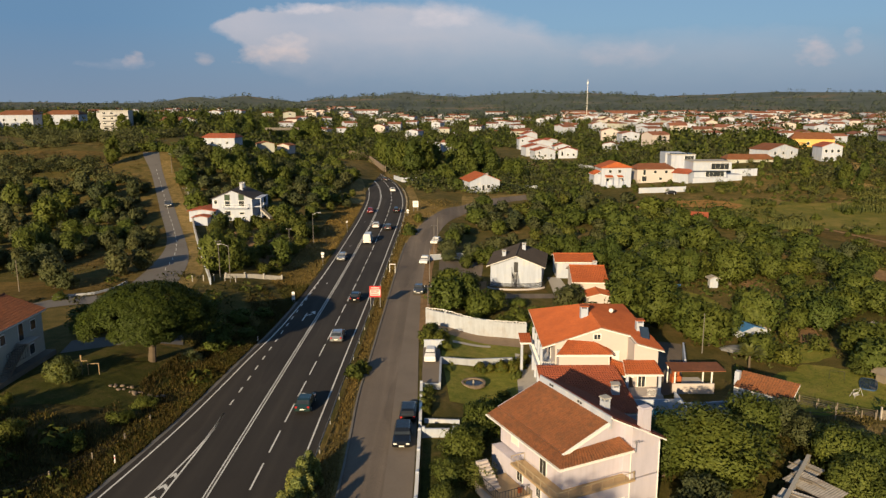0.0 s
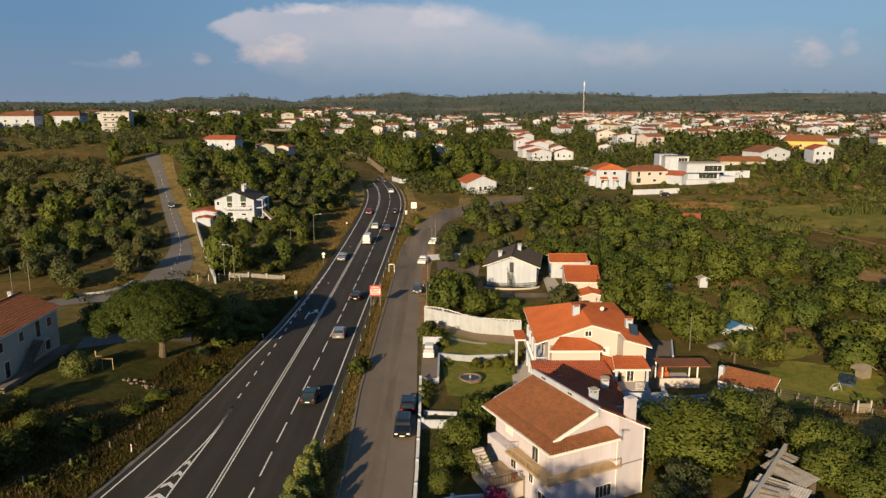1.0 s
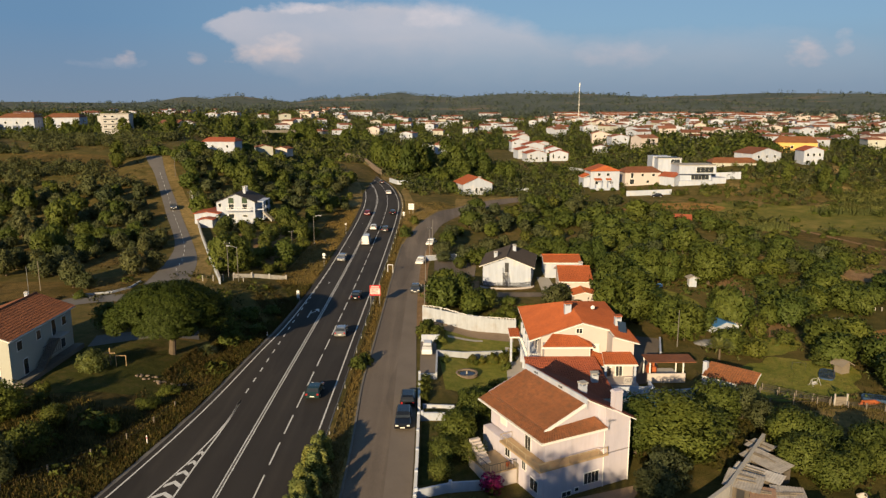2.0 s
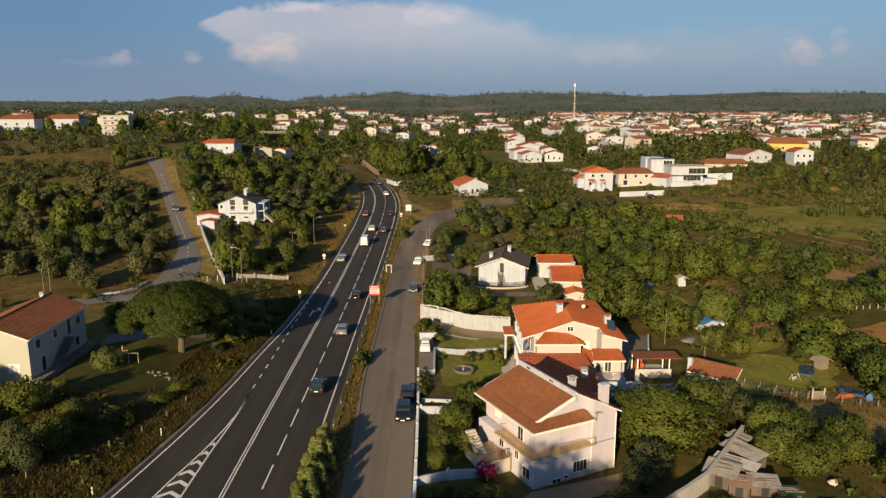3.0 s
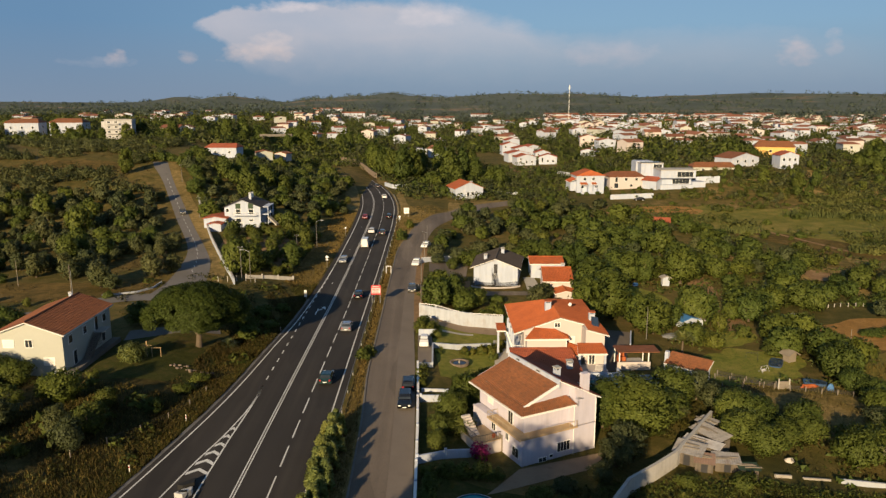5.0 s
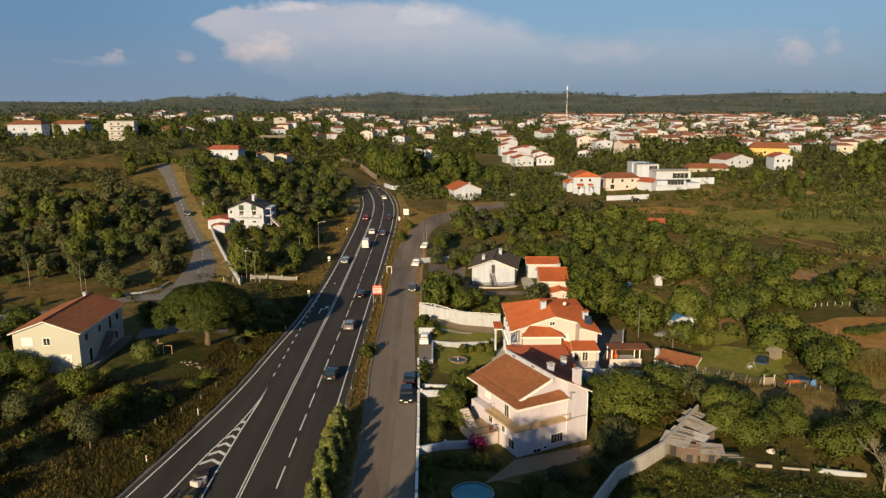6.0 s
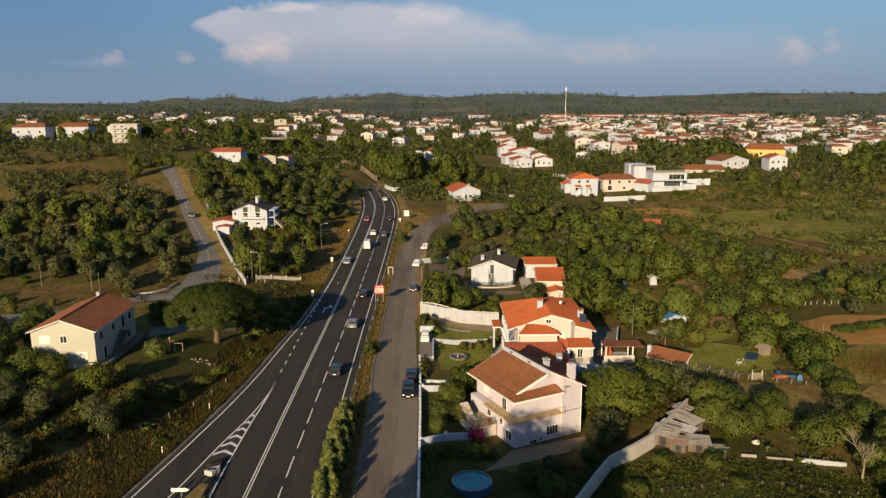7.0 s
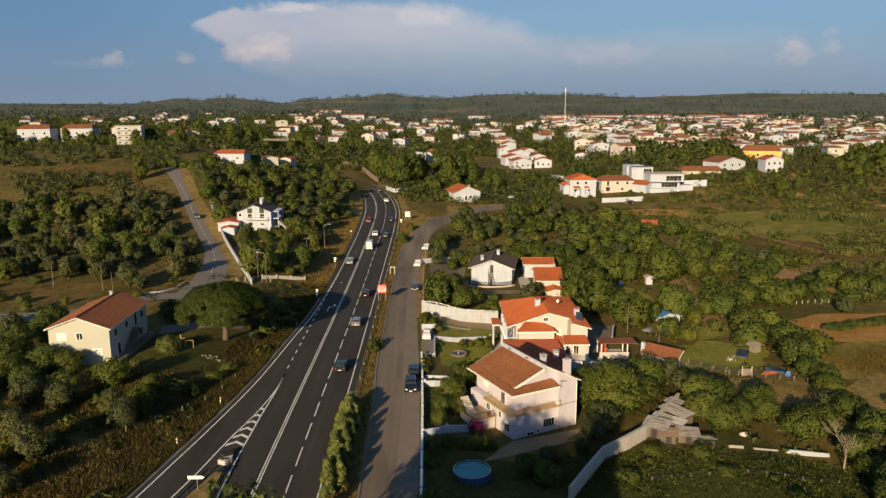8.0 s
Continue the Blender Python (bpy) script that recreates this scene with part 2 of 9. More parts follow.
def asphalt(name, base, rough=0.85):
    """Asphalt with worn wheel tracks along the road, seams, repairs and grain."""
    t = Tree(name, rough, 0.0, 0.25)
    c = t.ramp(t.noise(0.08, 4), ((0.3, mul(base, 0.88)), (0.7, mul(base, 1.12))))
    tracks = t.noise(0.55, 3, 0.5, stretch=(1.0, 0.02, 1.0))
    c = t.mix(1.0, c, t.ramp(tracks, ((0.30, (0.80, 0.80, 0.81)), (0.55, (1.0, 1.0, 1.0)), (0.72, (1.30, 1.28, 1.24)))), "MULTIPLY")
    patches = t.noise(0.18, 2, 0.3, stretch=(1.6, 0.25, 1.0))
    c = t.mix(1.0, c, t.ramp(patches, ((0.55, (1.0, 1.0, 1.0)), (0.57, (0.84, 0.84, 0.85)))), "MULTIPLY")
    grain = t.noise(12.0, 5)
    c = t.mix(1.0, c, t.ramp(grain, ((0.3, (0.78, 0.78, 0.78)), (0.7, (1.22, 1.22, 1.22)))), "MULTIPLY")
    t.bump(grain, 0.3, 0.01)
    return t.colour(c)


M["asphalt"] = asphalt("asphalt", (0.040, 0.0355, 0.032))
M["worn_paint"] = surface("worn_paint", (0.085, 0.080, 0.074), 0.85, 0.25, 0.5, 9.0, 0.2, 0.01)
M["old_asphalt"] = asphalt("old_asphalt", (0.160, 0.131, 0.106), 0.9)
M["lane_asphalt"] = surface("lane_asphalt", (0.160, 0.148, 0.138), 0.9, 0.14, 0.12, 8.0, 0.3, 0.01, stain=(0.12, 0.112, 0.104), spec=0.2)
M["patched"] = surface("patched_asphalt", (0.185, 0.155, 0.128), 0.9, 0.14, 0.3, 8.0, 0.3, 0.01, stain=(0.17, 0.14, 0.115), spec=0.2)
M["paint"] = surface("road_paint", (0.62, 0.62, 0.60), 0.7, 0.15, 0.4, 9.0, 0.15, 0.005)
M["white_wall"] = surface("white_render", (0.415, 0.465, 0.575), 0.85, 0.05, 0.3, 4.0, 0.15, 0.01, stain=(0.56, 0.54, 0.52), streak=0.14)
M["pink_wall"] = surface("pale_pink_render", (0.515, 0.49, 0.575), 0.85, 0.04, 0.3, 4.0, 0.12, 0.01, stain=(0.56, 0.50, 0.52), streak=0.10)
M["cream_wall"] = surface("cream_render", (0.405, 0.415, 0.375), 0.85, 0.05, 0.3, 4.0, 0.12, 0.01)
M["sand_wall"] = surface("sand_render", (0.485, 0.44, 0.43), 0.85, 0.05, 0.3, 4.0, 0.12, 0.01)
M["ochre_wall"] = surface("ochre_render", (0.62, 0.40, 0.13), 0.85, 0.06, 0.3, 4.0, 0.12, 0.01)
M["grey_wall"] = surface("grey_block", (0.46, 0.44, 0.41), 0.9, 0.10, 0.4, 5.0, 0.3, 0.02, stain=(0.36, 0.34, 0.31), streak=0.14)
M["old_wall"] = surface("weathered_whitewash", (0.39, 0.425, 0.49), 0.9, 0.10, 0.25, 3.0, 0.3, 0.02, stain=(0.34, 0.33, 0.33), streak=0.16)
M["concrete"] = surface("concrete", (0.40, 0.38, 0.35), 0.9, 0.12, 0.3, 5.0, 0.3, 0.01, stain=(0.28, 0.26, 0.24))
M["dark_kerb"] = surface("dirty_concrete", (0.17, 0.155, 0.135), 0.9, 0.15, 0.4, 5.0, 0.3, 0.01, stain=(0.10, 0.09, 0.08))
M["golden_earth"] = ground_material("golden_earth", ((0.36, (0.22, 0.118, 0.034)), (0.52, (0.31, 0.168, 0.050)), (0.68, (0.39, 0.225, 0.080))), 0.1, 0.6)
M["rail_steel"] = surface("weathered_rail", (0.22, 0.215, 0.21), 0.6, 0.12, 1.0, 8.0, 0.05, 0.004, metal=0.5)
M["rust_sheet"] = surface("rusty_sheet", (0.27, 0.175, 0.125), 0.8, 0.25, 0.7, 4.0, 0.1, 0.01, stain=(0.36, 0.31, 0.27))
M["pole_grey"] = surface("pole_concrete", (0.17, 0.16, 0.148), 0.9, 0.12, 0.5, 5.0, 0.2, 0.01)
M["pale_grey_wall"] = surface("pale_grey_render", (0.46, 0.46, 0.47), 0.9, 0.06, 0.3, 4.0, 0.1, 0.01, streak=0.2)
M["brown_concrete"] = surface("stained_concrete", (0.21, 0.165, 0.125), 0.9, 0.15, 0.3, 5.0, 0.3, 0.01, stain=(0.13, 0.10, 0.08), streak=0.3)
M["dark_gutter"] = surface("gutter_concrete", (0.16, 0.15, 0.138), 0.9, 0.15, 0.4, 5.0, 0.3, 0.01, stain=(0.10, 0.09, 0.08))
M["paving"] = surface("pale_paving", (0.46, 0.42, 0.37), 0.9, 0.1, 0.4, 5.0, 0.2, 0.01, stain=(0.34, 0.30, 0.27))
M["terracotta"] = tile_material("aged_terracotta", (0.26, 0.100, 0.042), (0.12, 0.064, 0.036))
M["brown_tile"] = tile_material("red_brown_tile", (0.225, 0.086, 0.040), (0.125, 0.056, 0.034))
M["orange_tile"] = tile_material("orange_tile", (0.40, 0.105, 0.034), (0.29, 0.085, 0.036))
M["red_tile"] = tile_material("red_tile", (0.36, 0.095, 0.045), (0.24, 0.075, 0.045))
M["dark_tile"] = tile_material("dark_brown_tile", (0.060, 0.050, 0.046), (0.040, 0.036, 0.034))
M["far_tile"] = surface("far_terracotta", (0.235, 0.098, 0.058), 0.85, 0.2, 0.1, 1.5, 0.0, per_object=0.3)
M["tan_floor"] = surface("tan_tiles", (0.42, 0.30, 0.17), 0.7, 0.1, 0.5, 5.0, 0.15, 0.01)
M["tan_rail"] = surface("tan_painted_steel", (0.40, 0.32, 0.21), 0.6, 0.08, 1.0, 8.0, 0.0)
M["metal"] = surface("galvanised_steel", (0.42, 0.43, 0.44), 0.5, 0.08, 1.0, 8.0, 0.05, 0.004, metal=0.7)
M["dark_metal"] = surface("dark_steel", (0.05, 0.05, 0.055), 0.5, 0.1, 1.0, 8.0, 0.05, 0.004, metal=0.4)
M["sheet"] = surface("corrugated_sheet", (0.36, 0.335, 0.31), 0.75, 0.2, 0.5, 4.0, 0.1, 0.01, stain=(0.22, 0.14, 0.10), streak=0.3)
M["pale_sheet"] = surface("whitish_sheet", (0.56, 0.53, 0.50), 0.7, 0.12, 0.5, 4.0, 0.1, 0.01, stain=(0.34, 0.27, 0.22), streak=0.2)
M["wood"] = surface("grey_wood", (0.21, 0.18, 0.145), 0.85, 0.2, 1.0, 9.0, 0.3, 0.01)
M["wood_pale"] = surface("pale_wood", (0.34, 0.24, 0.13), 0.85, 0.2, 1.0, 9.0, 0.3, 0.01)
M["grey_bark"] = surface("grey_bark", (0.26, 0.225, 0.17), 0.95, 0.2, 1.2, 9.0, 0.4, 0.02)
M["old_boards"] = surface("old_boards", (0.125, 0.105, 0.085), 0.9, 0.25, 1.0, 9.0, 0.3, 0.01, streak=0.3)
M["bark"] = surface("bark", (0.11, 0.085, 0.060), 0.95, 0.25, 1.2, 9.0, 0.6, 0.03)
M["frame_white"] = surface("white_frame", (0.78, 0.77, 0.75), 0.5, 0.03, 1.0, 6.0, 0.0)
M["shutter"] = surface("white_shutter", (0.72, 0.70, 0.66), 0.6, 0.04, 1.0, 6.0, 0.1, 0.005)
M["plastic_white"] = surface("white_plastic", (0.75, 0.75, 0.74), 0.4, 0.04, 1.0, 6.0, 0.0)
M["red_sign"] = surface("red_sign", (0.46, 0.045, 0.05), 0.45, 0.04, 1.0, 6.0, 0.0)
M["faded_white"] = surface("faded_white_print", (0.60, 0.54, 0.53), 0.6, 0.05, 1.0, 6.0, 0.0)
M["faded_red"] = surface("faded_red_print", (0.42, 0.16, 0.15), 0.6, 0.05, 1.0, 6.0, 0.0)
M["tan_path"] = surface("tan_gravel", (0.27, 0.195, 0.13), 0.95, 0.15, 0.4, 6.0, 0.3, 0.02, stain=(0.19, 0.135, 0.09))
M["blue"] = surface("blue_paint", (0.05, 0.16, 0.36), 0.5, 0.08, 1.0, 6.0, 0.0)
M["blue_dark"] = surface("dark_blue_vinyl", (0.035, 0.075, 0.15), 0.5, 0.1, 1.0, 6.0, 0.0)
M["blue_tarp"] = surface("blue_tarpaulin", (0.06, 0.16, 0.36), 0.6, 0.12, 0.8, 5.0, 0.3, 0.03)
M["grey_tarp"] = surface("grey_tarpaulin", (0.15, 0.155, 0.17), 0.6, 0.15, 0.8, 5.0, 0.3, 0.03)
M["fence_wood"] = surface("dark_fence_wood", (0.060, 0.050, 0.040), 0.9, 0.25, 1.0, 9.0, 0.3, 0.01)
M["rubber"] = surface("rubber", (0.018, 0.018, 0.018), 0.8, 0.1, 2.0, 9.0, 0.0)
M["black"] = surface("black_void", (0.012, 0.012, 0.013), 0.6, 0.1, 2.0, 9.0, 0.0)
M["stone"] = surface("grey_stone", (0.36, 0.33, 0.29), 0.9, 0.15, 0.8, 6.0, 0.5, 0.04, stain=(0.24, 0.23, 0.20))


def glass_dark(name, base):
    t = Tree(name, 0.08, 0.0, 0.6)
    return t.colour(t.ramp(t.noise(0.7, 2), ((0.3, mul(base, 0.7)), (0.7, mul(base, 1.3)))))


M["glass"] = glass_dark("window_glass", (0.030, 0.036, 0.042))
M["blue_glass"] = glass_dark("solar_glass", (0.030, 0.050, 0.085))


def car_paint(name, base, metal=0.3):
    t = Tree(name, 0.25, metal, 0.5)
    t.bsdf.inputs["Coat Weight"].default_value = 0.6
    t.bsdf.inputs["Coat Roughness"].default_value = 0.08
    return t.colour(t.ramp(t.noise(1.2, 3), ((0.3, mul(base, 0.93)), (0.7, mul(base, 1.06)))))


CAR = {"black": car_paint("black_paint", (0.012, 0.013, 0.015)), "white": car_paint("white_paint", (0.72, 0.72, 0.71), 0.0),
       "silver": car_paint("silver_paint", (0.38, 0.39, 0.40), 0.6), "grey": car_paint("grey_paint", (0.10, 0.105, 0.11), 0.5),
       "blue": car_paint("blue_car_paint", (0.06, 0.09, 0.13), 0.4), "red": car_paint("dark_red_paint", (0.16, 0.012, 0.014), 0.2),
       "teal": car_paint("dark_teal_paint", (0.020, 0.050, 0.050), 0.4)}
M["lamp_glass"] = surface("headlamp", (0.70, 0.70, 0.68), 0.2, 0.05, 2.0, 6.0, 0.0)
M["tail_red"] = surface("tail_lamp", (0.35, 0.02, 0.02), 0.3, 0.05, 2.0, 6.0, 0.0)

t = Tree("pool_water", 0.06, 0.0, 0.5)
t.bump(t.noise(1.6, 3), 0.25, 0.05)
M["water"] = t.colour(t.ramp(t.noise(0.6, 3), ((0.3, (0.02, 0.20, 0.24)), (0.7, (0.03, 0.28, 0.32)))))
M["olive"] = foliage("olive_leaves", (0.056, 0.068, 0.030), (0.140, 0.156, 0.076))
M["leaf"] = foliage("broad_leaves", (0.058, 0.082, 0.016), (0.152, 0.186, 0.044))
M["fruit"] = foliage("fruit_tree_leaves", (0.066, 0.084, 0.016), (0.170, 0.190, 0.045))
M["pine"] = foliage("pine_needles", (0.024, 0.040, 0.007), (0.082, 0.114, 0.022))
# far pine forest, paled and blued: distance haze put into the leaf colour
M["hazy_pine"] = foliage("hazed_forest_leaves", (0.088, 0.110, 0.094), (0.150, 0.176, 0.148))
M["poplar"] = foliage("young_poplar_leaves", (0.15, 0.18, 0.055), (0.36, 0.385, 0.14))
M["gold"] = foliage("golden_grass_blades", (0.105, 0.082, 0.028), (0.30, 0.215, 0.080))
M["dry"] = foliage("dry_grass_blades", (0.046, 0.036, 0.011), (0.105, 0.077, 0.027))
M["weed"] = foliage("weedy_grass_blades", (0.040, 0.044, 0.009), (0.096, 0.094, 0.024))
M["straw"] = foliage("straw_grass_blades", (0.090, 0.074, 0.021), (0.225, 0.168, 0.055))
M["reed"] = foliage("reed_leaves", (0.105, 0.122, 0.038), (0.215, 0.228, 0.082))
M["flowers"] = foliage("bougainvillea_bracts", (0.20, 0.010, 0.10), (0.42, 0.030, 0.22))
M["yellow_leaf"] = foliage("yellowing_leaves", (0.10, 0.09, 0.015), (0.26, 0.22, 0.04))

# ---- building blocks ----


def mesh_from(name, verts, faces, mat, smooth=False):
    me = bpy.data.meshes.new(name)
    me.from_pydata([tuple(v) for v in verts], [], faces)
    me.materials.append(mat)
    if smooth:
        me.polygons.foreach_set("use_smooth", [True] * len(me.polygons))
    me.update()
    return me


def part(name, data, mat, parent, label="", smooth=False, m=None):
    """One mesh object under a thing or part; data is a bmesh or a mesh."""
    if isinstance(data, bmesh.types.BMesh):
        bmesh.ops.recalc_face_normals(data, faces=data.faces)
        me = bpy.data.meshes.new(name)
        data.to_mesh(me)
        data.free()
        me.materials.append(mat)
        if smooth:
            me.polygons.foreach_set("use_smooth", [True] * len(me.polygons))
    else:
        me = data
    ob = new(name, me)
    ob.parent = parent
    if m is not None:
        ob.matrix_basis = m
    if label:
        ob["label"] = label
    return ob


def thing(name, m, label, category, group="", kind=""):
    ob = new(name)
    ob.empty_display_size = 0.3
    ob.matrix_basis = m
    return tagged(ob, label, category, group, kind)


def box(bm, x0, x1, y0, y1, z0, z1, bevel=0.0, m=None):
    r = bmesh.ops.create_cube(bm, size=1.0, matrix=Matrix.Translation(((x0 + x1) / 2, (y0 + y1) / 2, (z0 + z1) / 2)) @ Matrix.Diagonal((x1 - x0, y1 - y0, z1 - z0, 1)))
    vs = r["verts"]
    if bevel:
        es = list({e for v in vs for e in v.link_edges})
        g2 = bmesh.ops.bevel(bm, geom=es, offset=bevel, segments=1, affect="EDGES")
        vs = list({v for f in g2["faces"] for v in f.verts} | {v for v in vs if v.is_valid})
    if m is not None:
        bmesh.ops.transform(bm, matrix=m, verts=vs)
    return vs


def boxes(*dims, bevel=0.0):
    bm = bmesh.new()
    for d in dims:
        box(bm, *d, bevel=bevel)
    return bm


def tube(bm, a, b, r0, r1=None, seg=8):
    a, b = Vector(a), Vector(b)
    d = b - a
    q = d.to_track_quat("Z", "Y").to_matrix().to_4x4()
    bmesh.ops.create_cone(bm, cap_ends=True, segments=seg, radius1=r0, radius2=r0 if r1 is None else r1, depth=d.length,
                          matrix=Matrix.Translation((a + b) / 2) @ q)


def tubes(*items, seg=8):
    bm = bmesh.new()
    for it in items:
        tube(bm, *it, seg=seg)
    return bm


def poly_prism(bm, pts, z0, z1):
    lo = [bm.verts.new((x, y, z0)) for x, y in pts]
    hi = [bm.verts.new((x, y, z1)) for x, y in pts]
    bm.faces.new(lo[::-1])
    bm.faces.new(hi)
    n = len(pts)
    for i in range(n):
        bm.faces.new((lo[i], lo[(i + 1) % n], hi[(i + 1) % n], hi[i]))


# ---- the lie of the land ----


def step(v, a, b):
    u = np.clip((v - a) / (b - a), 0, 1)
    return u * u * (3 - 2 * u)


def road_height(y):
    return 4.0 * step(y, 110, 300) + 3.0 * step(y, 300, 480)


def land(x, y):
    """Height of the ground: the road's level, the hill with the olive groves, the gardens below the road, the town's slope and the far hills."""
    x, y = np.asarray(x, float), np.asarray(y, float)
    z = road_height(y) + 5 * step(y, 430, 800)
    edge = np.interp(y, (-70, 0, 22, 36, 48, 56, 64, 74, 91, 105, 135), (56.8, 43, 38.6, 35.8, 33.6, 32.2, 31.0, 29.9, 28.6, 27.4, 27.0))
    z = z + 3.0 * step(-x, edge, edge + 14) * (1 - 0.5 * step(-y, -60, 0))
    z = z + 14 * step(y, 150, 290) * step(-x - np.interp(y, (240, 272, 300, 327, 352, 385, 420), (0, 5, 11, 18, 26, 37, 54)), 35, 100) * (1 - 0.45 * step(y, 420, 800))
    z = z + (-1.1 * step(x, -1.5, 6) - 1.4 * step(x, 32, 52)) * (1 - step(y, 215, 300))
    z = z - 1.2 * step(x, 36, 48) * step(-y, -66, -50)
    z = z + 7 * step(y, 240, 320) * step(x, 60, 140) * (1 - 0.6 * step(y, 420, 800))
    hills = 18 * np.sin(x / 310 + 1.3) + 11 * np.sin(x / 137 + y / 900) + 7 * np.sin(x / 61 + 2.0 + y / 400) + 5 * np.sin(x / 27 + y / 150)
    z = z + step(y, 1500, 3200) * (34 + 0.010 * x + 0.5 * hills + 15 * step(x, -900, -100) * (1 - step(x, 1400, 2100)) + 8 * np.exp(-((x - 390) / 170) ** 2))
    z = z + 34 * np.exp(-((x + 790) / 130) ** 2 - ((y - 3000) / 300) ** 2) + 26 * np.exp(-((x + 1010) / 60) ** 2 - ((y - 3000) / 300) ** 2)
    return z


def height(x, y):
    return float(land(x, y))


def spaced(lo, hi, fine_lo, fine_hi, fine, grow):
    out = list(np.arange(fine_lo, fine_hi + 0.01, fine))
    d, v = fine, fine_hi
    while v < hi:
        d *= grow
        v += d
        out.append(v)
    d, v = fine, fine_lo
    while v > lo:
        d *= grow
        v -= d
        out.insert(0, v)
    return np.array(out)


def build_ground():
    xs, ys = spaced(-3300, 3300, -130, 150, 2.0, 1.10), spaced(-300, 4700, -60, 330, 2.0, 1.06)
    gx, gy = np.meshgrid(xs, ys)
    z = land(gx, gy)
    verts = np.stack([gx.ravel(), gy.ravel(), z.ravel()], 1)
    nx, ny = len(xs), len(ys)
    i = (np.arange(ny - 1)[:, None] * nx + np.arange(nx - 1)).ravel()
    faces = np.stack([i, i + 1, i + nx + 1, i + nx], 1)
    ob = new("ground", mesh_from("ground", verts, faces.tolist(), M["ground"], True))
    return tagged(ob, "dry grass and bare earth over rolling ground", "ground", kind="structure")


build_ground()


def smooth_line(pts, gap=3.0):
    """A Catmull-Rom curve through the points, sampled about every gap metres."""
    p = [Vector(q) for q in pts]
    p = [p[0] * 2 - p[1]] + p + [p[-1] * 2 - p[-2]]
    out = []
    for a, b, c, d in zip(p, p[1:], p[2:], p[3:]):
        n = max(1, int((c - b).length / gap))
        for k in range(n):
            u = k / n
            out.append(0.5 * ((2 * b) + (c - a) * u + (2 * a - 5 * b + 4 * c - d) * u * u + (3 * b - a - 3 * c + d) * u ** 3))
    out.append(p[-2])
    return out


def along(line, y):
    """x of a line that runs up the y axis, at y."""
    return float(np.interp(y, [q.y for q in line], [q.x for q in line]))


def offset_line(line, d):
    out = []
    for i, q in enumerate(line):
        a, b = line[max(0, i - 1)], line[min(len(line) - 1, i + 1)]
        t2 = (b - a).normalized()
        out.append(Vector((q.x + t2.y * d, q.y - t2.x * d)))
    return out


def resample(line, n):
    d = [0.0]
    for a, b in zip(line, line[1:]):
        d.append(d[-1] + (b - a).length)
    s = np.linspace(0, d[-1], n)
    return [Vector((float(np.interp(k, d, [q.x for q in line])), float(np.interp(k, d, [q.y for q in line])))) for k in s]


def strip(name, left, right, mat, lift, across=4, n=None, thick=0.0, label="", category="", kind="structure", flat=False):
    """A surface between two lines, laid on the land."""
    n = n or max(len(left), len(right))
    L, R = resample(left, n), resample(right, n)
    verts, faces = [], []
    for a, b in zip(L, R):
        for k in range(across + 1):
            q = a.lerp(b, k / across)
            z = float(road_height(q.y)) if flat else height(q.x, q.y)
            verts.append((q.x, q.y, z + lift))
    w = across + 1
    for i in range(n - 1):
        for k in range(across):
            faces.append((i * w + k, i * w + k + 1, (i + 1) * w + k + 1, (i + 1) * w + k))
    if thick:
        base = len(verts)
        verts += [(x, y, z - thick) for x, y, z in verts]
        for i in range(n - 1):
            for k in (0, across):
                a, b = i * w + k, (i + 1) * w + k
                faces.append((a, b, base + b, base + a))
        for i in (0, n - 1):
            for k in range(across):
                a = i * w + k
                faces.append((a, a + 1, base + a + 1, base + a))
    ob = new(name, mesh_from(name, verts, faces, mat))
    return tagged(ob, label, category, kind=kind)


def line_paint(bm, line, width, lift, lo=None, hi=None, dash=None, gap=None, start=0.0):
    """Paint along a line, whole or in dashes."""
    pts = [q for q in line if (lo is None or q.y >= lo) and (hi is None or q.y <= hi)]
    d = [0.0]
    for a, b in zip(pts, pts[1:]):
        d.append(d[-1] + (b - a).length)
    X, Y = [q.x for q in pts], [q.y for q in pts]
    pos = lambda s: Vector((float(np.interp(s, d, X)), float(np.interp(s, d, Y))))
    runs = [(0.0, d[-1])] if not dash else [(s, min(s + dash, d[-1])) for s in np.arange(start, d[-1], dash + gap)]
    for s0, s1 in runs:
        n = max(1, int((s1 - s0) / 3))
        prev = None
        for k in range(n + 1):
            s = s0 + (s1 - s0) * k / n
            q, t2 = pos(s), (pos(s + 0.3) - pos(s - 0.3))
            if t2.length == 0:
                continue
            t2.normalize()
            side = Vector((t2.y, -t2.x)) * width / 2
            z = float(road_height(q.y)) + lift
            pair = [bm.verts.new((q.x - side.x, q.y - side.y, z)), bm.verts.new((q.x + side.x, q.y + side.y, z))]
            if prev:
                bm.faces.new((prev[0], prev[1], pair[1], pair[0]))
            prev = pair


CENTRE = smooth_line([(-21.9, -70), (-21.7, 0), (-21.4, 56), (-21.0, 110), (-20.7, 168), (-20.6, 206), (-21.8, 240), (-25.8, 272), (-31.4, 298), (-38, 325), (-45.5, 352), (-57, 385), (-74, 420)])
LEFT = smooth_line([(-55, -70), (-41.2, 0), (-36.8, 22), (-34.0, 36), (-32.95, 42), (-31.85, 48), (-30.5, 56), (-29.3, 64), (-28.15, 74), (-26.8, 91), (-25.6, 105), (-24.7, 135), (-24.4, 168), (-24.5, 206), (-25.8, 240), (-29.8, 273), (-35.4, 299), (-41.9, 326), (-49.3, 353), (-60.6, 386.5), (-77.3, 422)])
